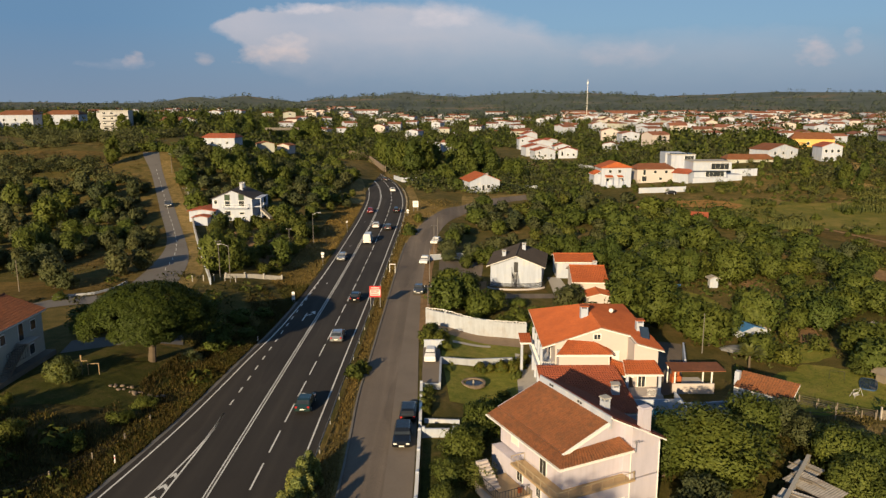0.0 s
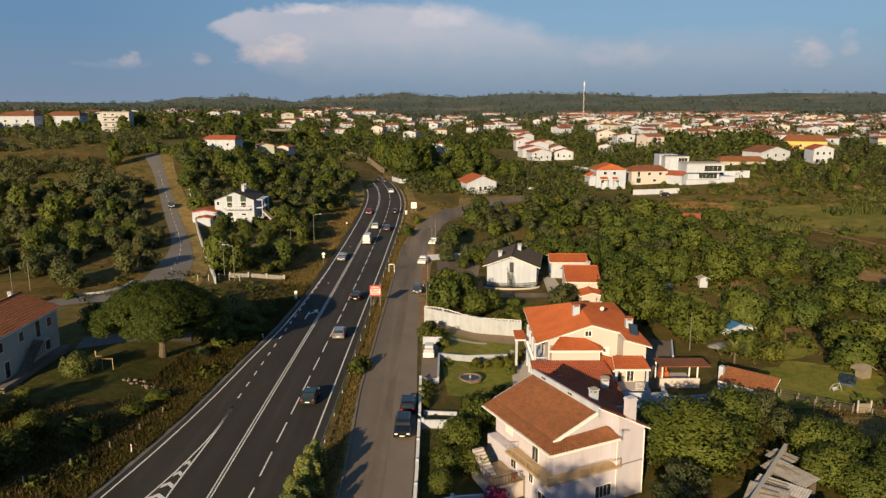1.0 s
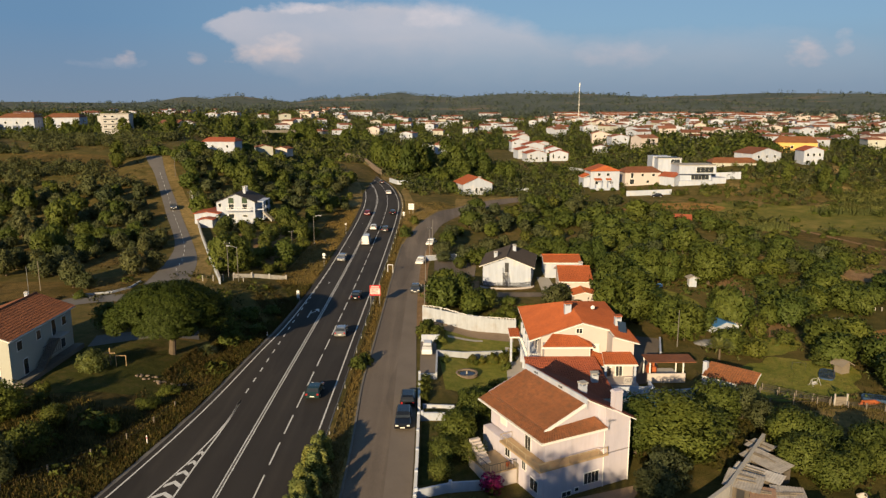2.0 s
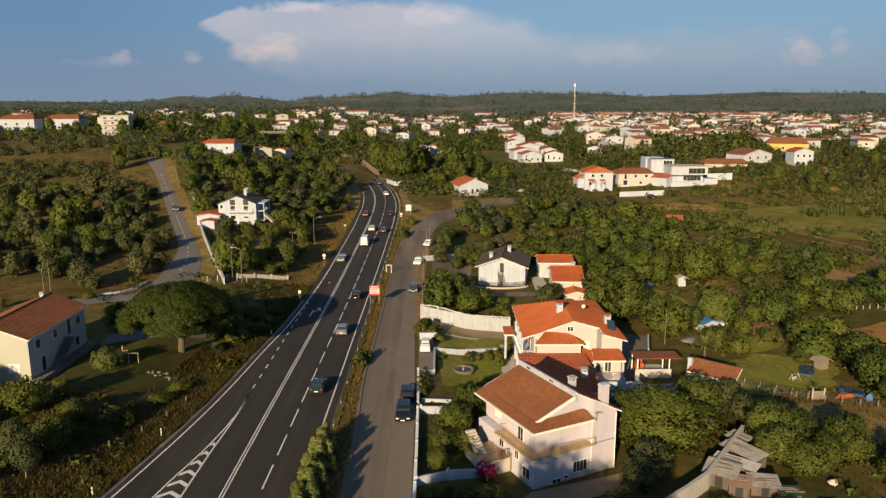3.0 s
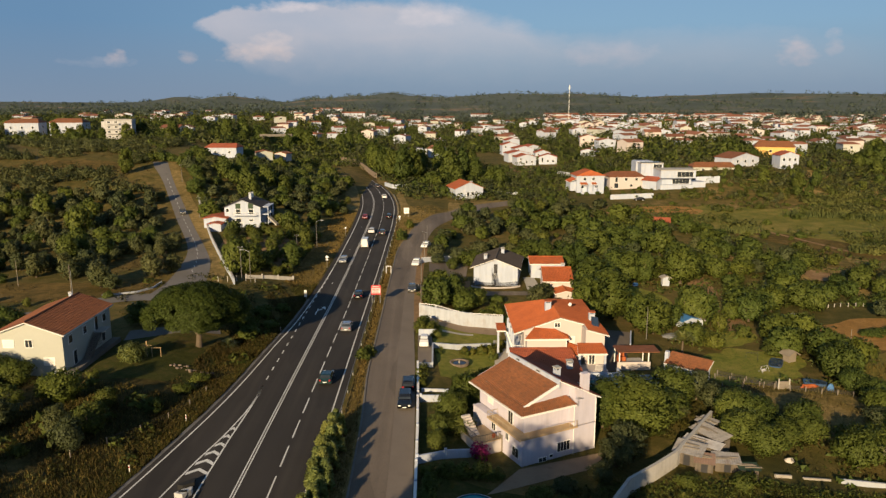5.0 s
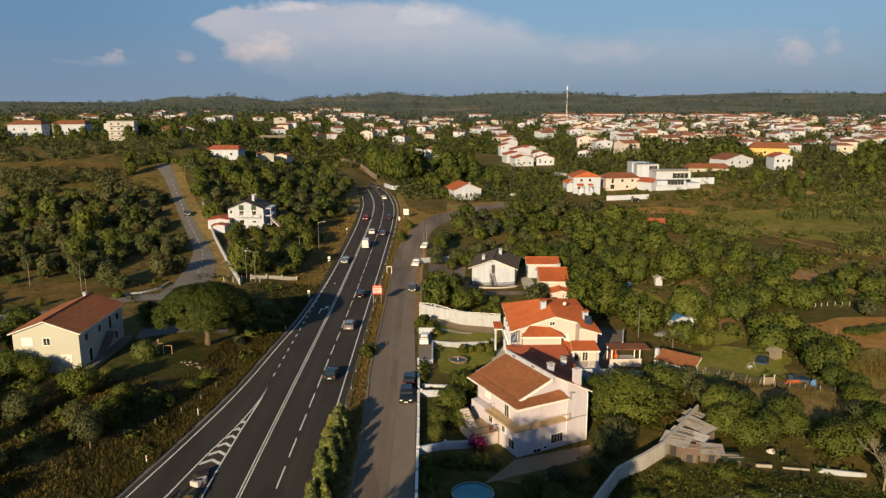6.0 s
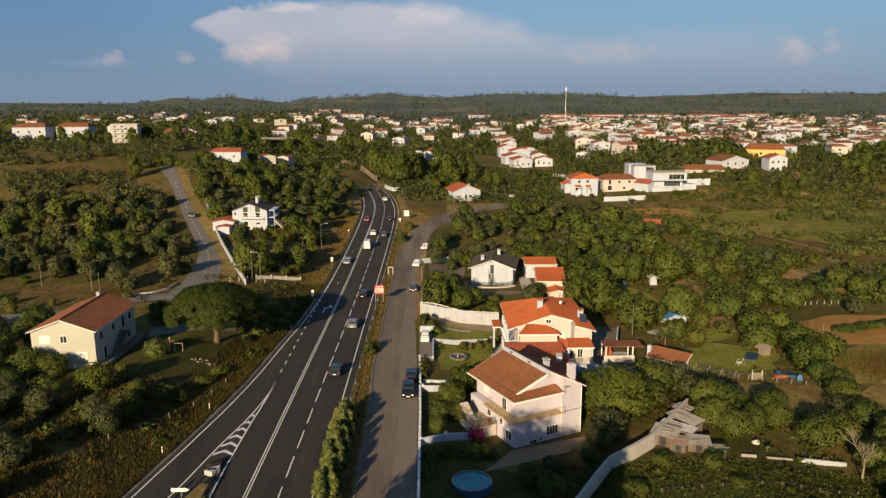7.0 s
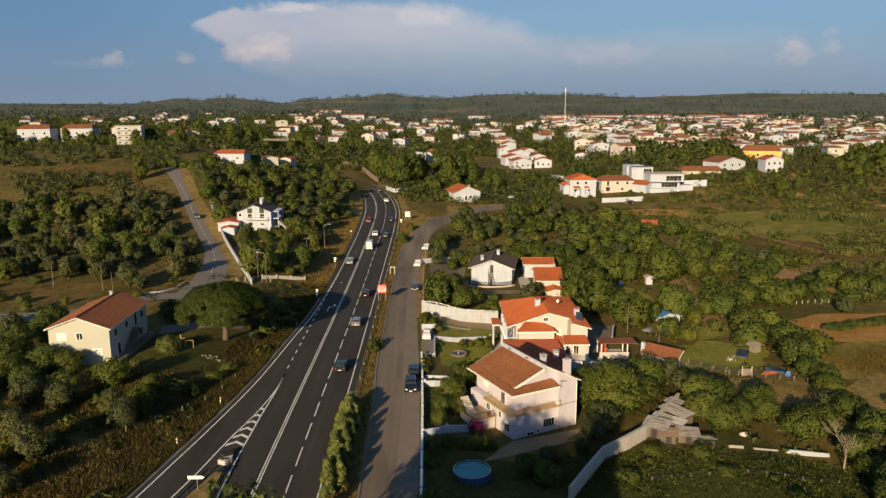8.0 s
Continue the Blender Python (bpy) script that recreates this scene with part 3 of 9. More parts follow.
RIGHT = smooth_line([(-14.7, -70), (-14.5, 0), (-14.1, 56), (-13.9, 110), (-13.4, 168), (-13.2, 203), (-14.2, 235), (-18.4, 269), (-24.2, 296), (-30.9, 323), (-38.5, 350), (-50.2, 382.5), (-67.5, 416)])
SIDE_L = smooth_line([(-9.9, -70), (-9.7, 20), (-9.8, 56), (-10.5, 77), (-10.4, 90), (-10.3, 117), (-9.9, 160), (-8.4, 180), (-5.0, 201), (2, 222), (14, 240), (30, 250)])
SIDE_R = smooth_line([(-3.2, -70), (-3.2, 20), (-3.2, 47), (-3.4, 70), (-4.2, 100), (-4.6, 125), (-4.3, 150), (-2.0, 178), (1.6, 200), (8.5, 219), (19, 233), (33, 243)])
HILL_L = smooth_line([(-55.5, 112), (-55.8, 124), (-61.5, 153), (-76.6, 189), (-91.8, 223), (-101.5, 242), (-105.5, 251)])
HILL_R = smooth_line([(-46.5, 112), (-48.5, 126), (-54.6, 147), (-72.9, 190), (-88.5, 224), (-96.2, 242), (-99.8, 251)])
LANE_L = smooth_line([(-110, 96.5), (-73.5, 99.5), (-64, 109.8), (-57, 112.4), (-50, 112.4)])
LANE_R = smooth_line([(-110, 90), (-73, 93.5), (-62.5, 104.5), (-56, 107.5), (-46, 107.5)])

strip("road_main", offset_line(LEFT, -1.1), offset_line(RIGHT, 1.0), M["asphalt"], 0.07, 6, flat=True, thick=0.3, label="dark asphalt main road with four marked lanes", category="road")
strip("gutter", offset_line(LEFT, -1.2)[:60], offset_line(LEFT, -0.72)[:60], M["dark_gutter"], 0.08, 1, flat=True, thick=0.2, label="pale concrete gutter along the main road", category="gutter")
strip("road_side", SIDE_L, SIDE_R, M["old_asphalt"], 0.05, 4, label="worn grey-brown service road", category="road")
strip("road_parking", offset_line(smooth_line([(-5.9, 20), (-5.9, 56), (-6.3, 77), (-6.5, 100), (-6.6, 125)]), 0.0), offset_line(smooth_line([(-3.3, 20), (-3.3, 56), (-3.6, 77), (-4.2, 100), (-4.7, 125)]), 0.0),
      M["patched"], 0.058, 2, label="paler patched asphalt beside the service road", category="parking strip")
strip("verge_dirt", [q for q in SIDE_R if 96 < q.y < 172], offset_line([q for q in SIDE_R if 96 < q.y < 172], 1.7), M["earth"], 0.055, 2, label="bare earth verge beside the service road", category="verge")
strip("road_hill", HILL_L, HILL_R, M["lane_asphalt"], 0.10, 4, label="worn grey lane climbing the hill", category="road")
strip("road_lane", LANE_L, LANE_R, M["lane_asphalt"], 0.07, 3, label="narrow grey lane in the dry field", category="road")
strip("verge_median", offset_line(RIGHT, 1.6), SIDE_L, M["gold_verge"], 0.045, 3, n=160, label="strip of dry yellow grass between the roads", category="verge")
strip("verge_hill", HILL_R, offset_line(HILL_R, 3.4), M["gold_verge"], 0.06, 2, label="bare earth verge along the hill lane", category="verge")

bm = bmesh.new()
line_paint(bm, CENTRE, 0.30, 0.077)
bm.verts.index_update()
tagged(new("road_marking_centre_fill", mesh_from("road_marking_centre_fill", [tuple(v.co) for v in bm.verts], [[v.index for v in f.verts] for f in bm.faces], M["worn_paint"])), "worn grey paint between the double centre lines", "road marking", kind="structure")
bm.free()
bm = bmesh.new()
LIFT = 0.082
line_paint(bm, offset_line(CENTRE, -0.16), 0.13, LIFT)
line_paint(bm, offset_line(CENTRE, 0.16), 0.13, LIFT)
tagged(new("road_marking_centre", mesh_from("road_marking_centre", [], [], M["paint"])), "double white centre line on the asphalt", "road marking", kind="structure")
bm.to_mesh(bpy.data.objects["road_marking_centre"].data)
bm.free()


def marking(name, label, draw):
    b = bmesh.new()
    draw(b)
    me = bpy.data.meshes.new(name)
    b.to_mesh(me)
    b.free()
    me.materials.append(M["paint"])
    return tagged(new(name, me), label, "road marking", kind="structure")


marking("road_marking_right_edge", "white edge line on the asphalt", lambda b: line_paint(b, RIGHT, 0.18, LIFT))
marking("road_marking_left_edge", "white edge line on the asphalt", lambda b: line_paint(b, LEFT, 0.18, LIFT))
marking("road_marking_right_dashes", "white dashes between two lanes", lambda b: line_paint(b, offset_line(CENTRE, 3.6), 0.16, LIFT, dash=4.9, gap=2.1, start=0.1))


def island(b):
    """Solid lines that part towards the viewer, with arrowheads between them."""
    a0 = smooth_line([(-25.0, 72.4), (-24.9, 68), (-25.35, 62), (-26.2, 56.4), (-27.45, 50.6), (-28.3, 45.7), (-29.0, 41.3), (-30.1, 36), (-33.6, 20)][::-1])
    a1 = smooth_line([(-25.0, 72.4), (-24.85, 68), (-25.0, 62), (-25.2, 56.8), (-25.3, 49.8), (-25.35, 43), (-25.2, 36), (-25.0, 20)][::-1])
    line_paint(b, a0, 0.18, LIFT)
    line_paint(b, a1, 0.18, LIFT)
    for y in np.arange(58.6, 46.6, -2.05):
        xl, xr = along(a0, y) + 0.12, along(a1, y) - 0.12
        if xr - xl < 0.25:
            continue
        xm, z, w = (xl + xr) / 2, LIFT, 0.62
        tip = 0.55 * (xr - xl) / 2 + 0.3
        for xa in (xl, xr):
            v = [b.verts.new((xa, y - tip, z)), b.verts.new((xm, y, z)), b.verts.new((xm, y + w, z)), b.verts.new((xa, y - tip + w, z))]
            b.faces.new(v)


def short_dashes(b):
    line_paint(b, smooth_line([(-25.0, 72.4), (-24.95, 95), (-24.9, 112), (-24.6, 130), (-24.45, 146)]), 0.18, LIFT, lo=72.3, dash=1.5, gap=2.25, start=2.28)


def arrows(b):
    """Bent merge arrows in the lane that ends."""
    for y in (107.5, 131.0, 165.0, 196.0):
        x, z = along(CENTRE, y) - 2.0, float(road_height(y)) + LIFT
        for quad in (((-0.1, 0), (0.1, 0), (0.1, 4.2), (-0.1, 4.2)), ((0.1, 2.6), (0.1, 3.0), (0.9, 4.2), (0.9, 3.6)), ((0.5, 4.9), (1.5, 3.4), (1.15, 5.6), (0.8, 5.4))):
            b.faces.new([b.verts.new((x + dx, y + dy, z)) for dx, dy in quad])


marking("road_marking_island", "white lines and arrowheads of a painted traffic island", island)
marking("road_marking_left_dashes", "short white dashes beside the ending lane", short_dashes)
marking("road_marking_arrows", "white bent merge arrows", arrows)
marking("road_marking_hill", "faint white dashes on the hill lane", lambda b: [b.faces.new([b.verts.new((q.x + dx, q.y + dy, height(q.x + dx, q.y + dy) + 0.125)) for dx, dy in ((-0.06, 0), (0.06, 0), (-0.75, 2.2), (-0.87, 2.2))])
                                                                                    for q in resample([a.lerp(c, 0.5) for a, c in zip(resample(HILL_L, 80), resample(HILL_R, 80))], 34)[4:-6]])

# ---- plants ----
RNG = np.random.default_rng(7)


def leaf_cloud(centres, radii, per, size, seed, flat=0.0, squash=(1, 1, 1), outward=0.66, length=1.5, core=None):
    """Leaf sprays as small blades on the outside of clumps. Returns the corners of the blades and soft normals."""
    r = np.random.default_rng(seed)
    c = np.repeat(np.asarray(centres, float), per, 0)
    rad = np.repeat(np.asarray(radii, float), per)
    n = len(c)
    d = r.normal(size=(n, 3))
    d /= np.linalg.norm(d, axis=1)[:, None]
    p = c + d * (rad * (0.72 + 0.42 * r.random(n) ** 0.7))[:, None] * np.asarray(squash)
    nor = outward * d + (1 - outward) * r.normal(size=(n, 3)) + np.array([0, 0, flat])
    nor /= np.linalg.norm(nor, axis=1)[:, None]
    a = np.cross(nor, r.normal(size=(n, 3)))
    a /= np.linalg.norm(a, axis=1)[:, None] + 1e-9
    b = np.cross(nor, a)
    s = (size * (0.55 + 0.9 * r.random(n)))[:, None]
    a, b = a * s * length * 0.5, b * s * 0.5
    soft = 0.5 * d + 0.2 * r.normal(size=(n, 3)) + np.array([0, 0, 0.14])
    if core is not None:
        out = p - np.broadcast_to(np.repeat(np.atleast_2d(core), per if len(np.atleast_2d(core)) > 1 else 1, 0), p.shape)
        soft = soft + 0.9 * out / (np.linalg.norm(out, axis=1)[:, None] + 1e-9)
    soft /= np.linalg.norm(soft, axis=1)[:, None] + 1e-9
    corner = np.stack([p - a - 0.7 * b, p + a - 0.3 * b, p - 0.2 * a + b], 1)
    turned = np.einsum("ij,ij->i", np.cross(corner[:, 1] - corner[:, 0], corner[:, 2] - corner[:, 0]), soft) < 0
    corner[turned] = corner[turned][:, ::-1]
    return corner.reshape(-1, 3), np.repeat(soft, 3, 0)


def leaf_mesh(name, clouds, mat):
    """One mesh of triangles from leaf clouds, shaded by the roundness of their clumps."""
    v = np.concatenate([c[0] for c in clouds])
    nor = np.concatenate([c[1] for c in clouds])
    n = len(v) // 3
    me = bpy.data.meshes.new(name)
    me.vertices.add(len(v))
    me.vertices.foreach_set("co", v.astype(np.float32).ravel())
    me.loops.add(len(v))
    me.loops.foreach_set("vertex_index", np.arange(len(v), dtype=np.int32))
    me.polygons.add(n)
    me.polygons.foreach_set("loop_start", np.arange(0, 3 * n, 3, dtype=np.int32))
    me.polygons.foreach_set("use_smooth", np.ones(n, bool))
    me.materials.append(mat)
    me.update(calc_edges=True)
    me.normals_split_custom_set_from_vertices(nor.tolist())
    return me


def clumps_in(r, n, rx, ry, rz, zc, inner=0.55):
    """Centres of clumps spread through the outer part of an ellipsoid with an uneven outline."""
    d = r.normal(size=(n, 3))
    d /= np.linalg.norm(d, axis=1)[:, None]
    k = inner + (1 - inner) * r.random(n) ** 0.5
    lump = 0.82 + 0.3 * np.sin(d[:, 0] * 3.1 + r.random() * 6) * np.cos(d[:, 1] * 2.7 + r.random() * 6)
    return np.stack([d[:, 0] * rx * k * lump, d[:, 1] * ry * k * lump, zc + d[:, 2] * rz * k * (0.9 + 0.2 * r.random(n))], 1)


def limb_mesh(name, tall, r0, tips, lean=0.15, seed=0):
    """A tapered trunk that forks into limbs towards the given tips."""
    r = np.random.default_rng(seed)
    bm = bmesh.new()
    fork = Vector((lean * tall * (r.random() - 0.5), lean * tall * (r.random() - 0.5), tall))
    mid = fork * 0.5 + Vector((0.06 * tall * (r.random() - 0.5), 0.06 * tall * (r.random() - 0.5), 0))
    tube(bm, (0, 0, -0.3), mid, r0 * 1.25, r0 * 0.9, 6)
    tube(bm, mid - Vector((0, 0, 0.05)), fork, r0 * 0.9, r0 * 0.75, 6)
    for tip in tips:
        tip = Vector(tip)
        knee = fork.lerp(tip, 0.45) + Vector((0, 0, -0.12 * (tip - fork).length))
        tube(bm, fork - Vector((0, 0, 0.1)), knee, r0 * 0.6, r0 * 0.36, 4)
        tube(bm, knee, tip, r0 * 0.36, r0 * 0.12, 3)
    me = bpy.data.meshes.new(name)
    bm.to_mesh(me)
    bm.free()
    me.materials.append(M["bark"])
    return me


def tree_kind(seed, rx, rz, trunk, mat, n_clump, per, leaf, r_clump, inner=0.5, squash=(1, 1, 0.85), flat=0.02):
    """Meshes of a tree: trunk and crown."""
    r = np.random.default_rng(seed)
    zc = trunk + rz * 0.72
    c = clumps_in(r, n_clump, rx, rx * (0.9 + 0.2 * r.random()), rz, zc, inner)
    crown = leaf_mesh("crown", [leaf_cloud(c, r_clump * (0.7 + 0.6 * r.random(n_clump)), per, leaf, seed + 100, flat, squash, 0.74, core=(0, 0, zc - 0.25 * rz))], mat)
    tips = [tuple(q) for q in c[r.permutation(n_clump)[:4]] * (0.8, 0.8, 1.0)]
    return limb_mesh("trunk", trunk, 0.055 * (rx + rz) * 0.5 + 0.08, tips, seed=seed), crown


def kinds(fine, few):
    """The kinds of plant, with leaves fine for near plants or coarse for far ones."""
    n, leaf = (2.3, 0.66) if fine else ((0.6, 1.4) if few else (1.15, 1.0))

    def make(seeds, rx, rz, trunk, mat, clumps, per, size, r_clump, inner):
        return [tree_kind(s, rx, rz, trunk, M[mat], int(clumps * (1.25 if fine else 1.0)), int(per * n / (1.25 if fine else 1.0)), size * leaf, r_clump, inner) for s in seeds]

    return {
        "olive": make((1, 2, 3, 4), 2.0, 1.6, 0.8, "olive", 66, 28, 0.26, 0.56, 0.5),
        "leaf": make((11, 12, 13, 14), 2.6, 2.2, 1.0, "leaf", 84, 30, 0.32, 0.72, 0.5),
        "fruit": make((21, 22, 23), 1.6, 1.35, 0.6, "fruit", 44, 28, 0.23, 0.52, 0.5),
        "bush": make((31, 32), 0.95, 0.72, 0.1, "fruit", 24, 34, 0.17, 0.34, 0.5),
        "tall": make((41, 42), 2.9, 4.2, 1.6, "leaf", 140, 32, 0.36, 0.9, 0.5),
        "scrub": make((51, 52), 2.3, 1.3, 0.2, "leaf", 50, 28, 0.28, 0.58, 0.5),
    }


KINDS = kinds(False, False)
NEAR_KINDS, FAR_KINDS = kinds(True, False), kinds(False, True)
PLANTED = []


def plant(kind, x, y, scale=1.0, tall=1.0, label="", category="tree", group="", which=None):
    """One tree as trunk and crown on the land."""
    pool = (NEAR_KINDS if (y < 82 and x > -70) or scale > 1.6 else FAR_KINDS if y > 165 else KINDS)[kind]
    k = which if which is not None else int(RNG.integers(len(pool)))
    m = pose(x, y, height(x, y) - 0.05, rz=float(RNG.random() * 360)) @ Matrix.Diagonal((scale, scale, scale * tall, 1))
    name = "valley_tree" if group == "valley woods" else "woodland_tree" if "woods" in group else {"tall": "tall_tree", "bush": "bush", "scrub": "bush", "olive": "olive_tree", "fruit": "fruit_tree"}.get(kind, "tree")
    ob = thing(name, m, label, category, group)
    part("trunk", pool[k][0], None, ob)
    part("crown", pool[k][1], None, ob)
    PLANTED.append((x, y, scale))
    return ob


KEEP_OUT = []      # (x, y, radius) kept free of scattered plants


def free(x, y, gap):
    if any((x - a) ** 2 + (y - b) ** 2 < r * r for a, b, r in KEEP_OUT):
        return False
    if along(LEFT, y) - 4 < x < along(RIGHT, y) + 3 and y < 300:
        return False
    if y < 245 and along(SIDE_L, min(y, 240)) - 1.5 < x < along(SIDE_R, min(y, 235)) + 1.5:
        return False
    if 112 < y < 290 and along(HILL_L, y) - 1.6 < x < along(HILL_R, y) + 4.2:
        return False
    return all((x - a) ** 2 + (y - b) ** 2 > (gap * 0.5 * (1 + s)) ** 2 for a, b, s in PLANTED)


def scatter(kind, inside, x0, x1, y0, y1, n, gap, s0, s1, label, category="tree", group="", tall=(0.85, 1.2)):
    tries = made = 0
    while made < n and tries < n * 14:
        tries += 1
        x, y = float(RNG.uniform(x0, x1)), float(RNG.uniform(y0, y1))
        if inside(x, y) and free(x, y, gap):
            k = kind if isinstance(kind, str) else kind[int(RNG.integers(len(kind)))]
            plant(k, x, y, float(RNG.uniform(s0, s1)), float(RNG.uniform(*tall)), label, category, group)
            made += 1


# ---- houses ----
def bilinear(a, b, c, d, u, v):
    """Point between the eave a-b and the ridge d-c."""
    p, q = Vector(a).lerp(Vector(b), u), Vector(d).lerp(Vector(c), u)
    return p.lerp(q, v)


def tiled(bm, a, b, c, d, tile=0.30, row=0.42, deep=0.05):
    """A roof slope of barrel tiles in rows: eave from a to b, ridge from d to c."""
    a, b, c, d = (Vector(q) for q in (a, b, c, d))
    width, run = max((b - a).length, (c - d).length), max(((d - a).length + (c - b).length) / 2, 0.1)
    nu, nv = max(2, int(width / tile)) * 4, max(1, int(run / row))
    nor = (b - a).cross(d - a).normalized() if (d - a).length > 0.01 else (b - a).cross(c - a).normalized()
    if nor.z < 0:
        nor = -nor
    rows = []
    for j in range(nv):
        for end, h in ((0.0, 1.0), (1.0, 0.0)):
            v = (j + end) / nv
            line = []
            for i in range(nu + 1):
                wave = (0.5, 1.0, 0.5, 0.0)[i % 4]
                line.append(bm.verts.new(bilinear(a, b, c, d, i / nu, v) + nor * (deep * wave + 0.035 * h)))
            rows.append(line)
    for p, q in zip(rows, rows[1:]):
        for i in range(nu):
            bm.faces.new((p[i], p[i + 1], q[i + 1], q[i]))


def slab(bm, pts, down):
    """A roof plate with thickness under a slope."""
    top = [bm.verts.new(q) for q in pts]
    low = [bm.verts.new(Vector(q) - Vector((0, 0, down))) for q in pts]
    bm.faces.new(top)
    bm.faces.new(low[::-1])
    n = len(pts)
    for i in range(n):
        bm.faces.new((top[i], top[(i + 1) % n], low[(i + 1) % n], low[i]))


def window(parent, x, y, z, w, h, face, kind="glass", bars=0):
    """A window set on a wall: face is the way it looks (degrees, 0 is -y). Frame proud of the wall, pane inside, sill below."""
    f = 0.09
    ob = part("window", boxes((-w / 2 - f, w / 2 + f, -0.05, 0.03, -f, h + f)), M["frame_white"], parent, m=pose(x, y, z, rz=face))
    n = bars + 1
    for k in range(n):
        x0, x1 = -w / 2 + w * k / n, -w / 2 + w * (k + 1) / n
        part("pane", boxes((x0 + (0.03 if k else 0), x1 - (0.03 if k < n - 1 else 0), -0.06, 0.0, 0, h)), M["shutter"] if kind == "shutter" else M["glass"], ob, "white roller shutter, closed" if kind == "shutter" else "")
    return ob


def chimney(parent, x, y, z0, z1, w=0.7, cap=None):
    bm = bmesh.new()
    box(bm, x - w / 2, x + w / 2, y - w / 2, y + w / 2, z0, z1 - 0.35)
    for sx in (-1, 1):
        for sy in (-1, 1):
            box(bm, x + sx * w * 0.42 - 0.06, x + sx * w * 0.42 + 0.06, y + sy * w * 0.42 - 0.06, y + sy * w * 0.42 + 0.06, z1 - 0.35, z1 - 0.1)
    ob = part("chimney", bm, M["white_wall"], parent)
    part("chimney_cap", boxes((x - w * 0.62, x + w * 0.62, y - w * 0.62, y + w * 0.62, z1 - 0.1, z1 + 0.02)), cap or M["concrete"], ob)
    return ob


def gable_house(x, y, rot, w, d, h, rise, wall, roof, label, over=0.45, fine=False, z=None, wins=(), chim=(), name="house", group="", hip=0.0, category="house", sink=1.2):
    """A house with walls, a pitched roof (hip: how far the ridge ends are drawn in), windows and chimneys; front faces -y before it is turned, ridge along y."""
    z = height(x, y) if z is None else z
    ob = thing(name, pose(x, y, z, rz=rot), label, category, group)
    bm = bmesh.new()
    hw, hd = w / 2, d / 2
    lo = [bm.verts.new(q) for q in ((-hw, -hd, -sink), (hw, -hd, -sink), (hw, hd, -sink), (-hw, hd, -sink))]
    hi = [bm.verts.new(q) for q in ((-hw, -hd, h), (hw, -hd, h), (hw, hd, h), (-hw, hd, h))]
    bm.faces.new(lo[::-1])
    if hip:
        for i in range(4):
            bm.faces.new((lo[i], lo[(i + 1) % 4], hi[(i + 1) % 4], hi[i]))
        bm.faces.new(hi)
    else:
        a, b = bm.verts.new((0, -hd, h + rise)), bm.verts.new((0, hd, h + rise))
        bm.faces.new((lo[0], lo[1], hi[1], a, hi[0]))
        bm.faces.new((lo[2], lo[3], hi[3], b, hi[2]))
        bm.faces.new((lo[1], lo[2], hi[2], hi[1]))
        bm.faces.new((lo[3], lo[0], hi[0], hi[3]))
        bm.faces.new((hi[0], a, b, hi[3]))
        bm.faces.new((hi[1], hi[2], b, a))
    part("wall", bm, wall, ob)
    k = rise / hw
    e, ez = hw + over, h - over * k + 0.12
    yo = hd + over
    rt = h + rise + 0.12
    ry0, ry1 = (-yo + hip, yo - hip)
    slopes = [((-e, yo, ez), (-e, -yo, ez), (0, ry0, rt), (0, ry1, rt)), ((e, -yo, ez), (e, yo, ez), (0, ry1, rt), (0, ry0, rt))]
    if hip:
        slopes += [((-e, -yo, ez), (e, -yo, ez), (0.02, ry0, rt), (-0.02, ry0, rt)), ((e, yo, ez), (-e, yo, ez), (-0.02, ry1, rt), (0.02, ry1, rt))]
    if fine:
        for s in slopes:
            bm = bmesh.new()
            tiled(bm, *s)
            ob_roof = part("roof_slope", bm, roof, ob)
            bm = bmesh.new()
            slab(bm, [Vector(q) - Vector((0, 0, 0.06)) for q in s], 0.12)
            part("roof_board", bm, M["frame_white"], ob_roof)
        part("ridge_cap", tubes(((0, ry0, rt + 0.04), (0, ry1, rt + 0.04), 0.13, 0.13), seg=8), roof, ob)
    else:
        bm = bmesh.new()
        for s in slopes:
            slab(bm, s, 0.16)
        bmesh.ops.remove_doubles(bm, verts=bm.verts, dist=0.05)
        part("roof", bm, roof, ob)
    for wx, wy, wz, ww, wh, face, *more in wins:
        window(ob, wx, wy, wz, ww, wh, face, *more)
    for cx, cy, ctop in chim:
        chimney(ob, cx, cy, h, ctop)
    KEEP_OUT.append((x, y, max(w, d) * 0.62))
    return ob

# ---- the pale pink house beside the service road ----


def railing(parent, pts, z, tall=0.95, gap=0.14, mat=None, name="railing", posts=2.0):
    """A rail with upright bars along the points."""
    bm = bmesh.new()
    for a, b in zip(pts, pts[1:]):
        a, b = Vector((*a, z)), Vector((*b, z))
        n = max(2, int((b - a).length / gap))
        tube(bm, a + Vector((0, 0, tall)), b + Vector((0, 0, tall)), 0.035, 0.035, 5)
        tube(bm, a + Vector((0, 0, 0.08)), b + Vector((0, 0, 0.08)), 0.025, 0.025, 4)
        for k in range(n + 1):
            q = a.lerp(b, k / n)
            box(bm, q.x - 0.014, q.x + 0.014, q.y - 0.014, q.y + 0.014, z + 0.08, z + tall)
    return part(name, bm, mat or M["sand_wall"], parent)


def roof_part(parent, slopes, mat, tile=0.30, row=0.42, board=0.12, name="roof_slope"):
    for s in slopes:
        bm = bmesh.new()
        tiled(bm, *s, tile=tile, row=row)
        ob = part(name, bm, mat, parent)
        bm = bmesh.new()
        slab(bm, [Vector(q) - Vector((0, 0, 0.08)) for q in s], board)
        part("eave_board", bm, M["frame_white"], ob)


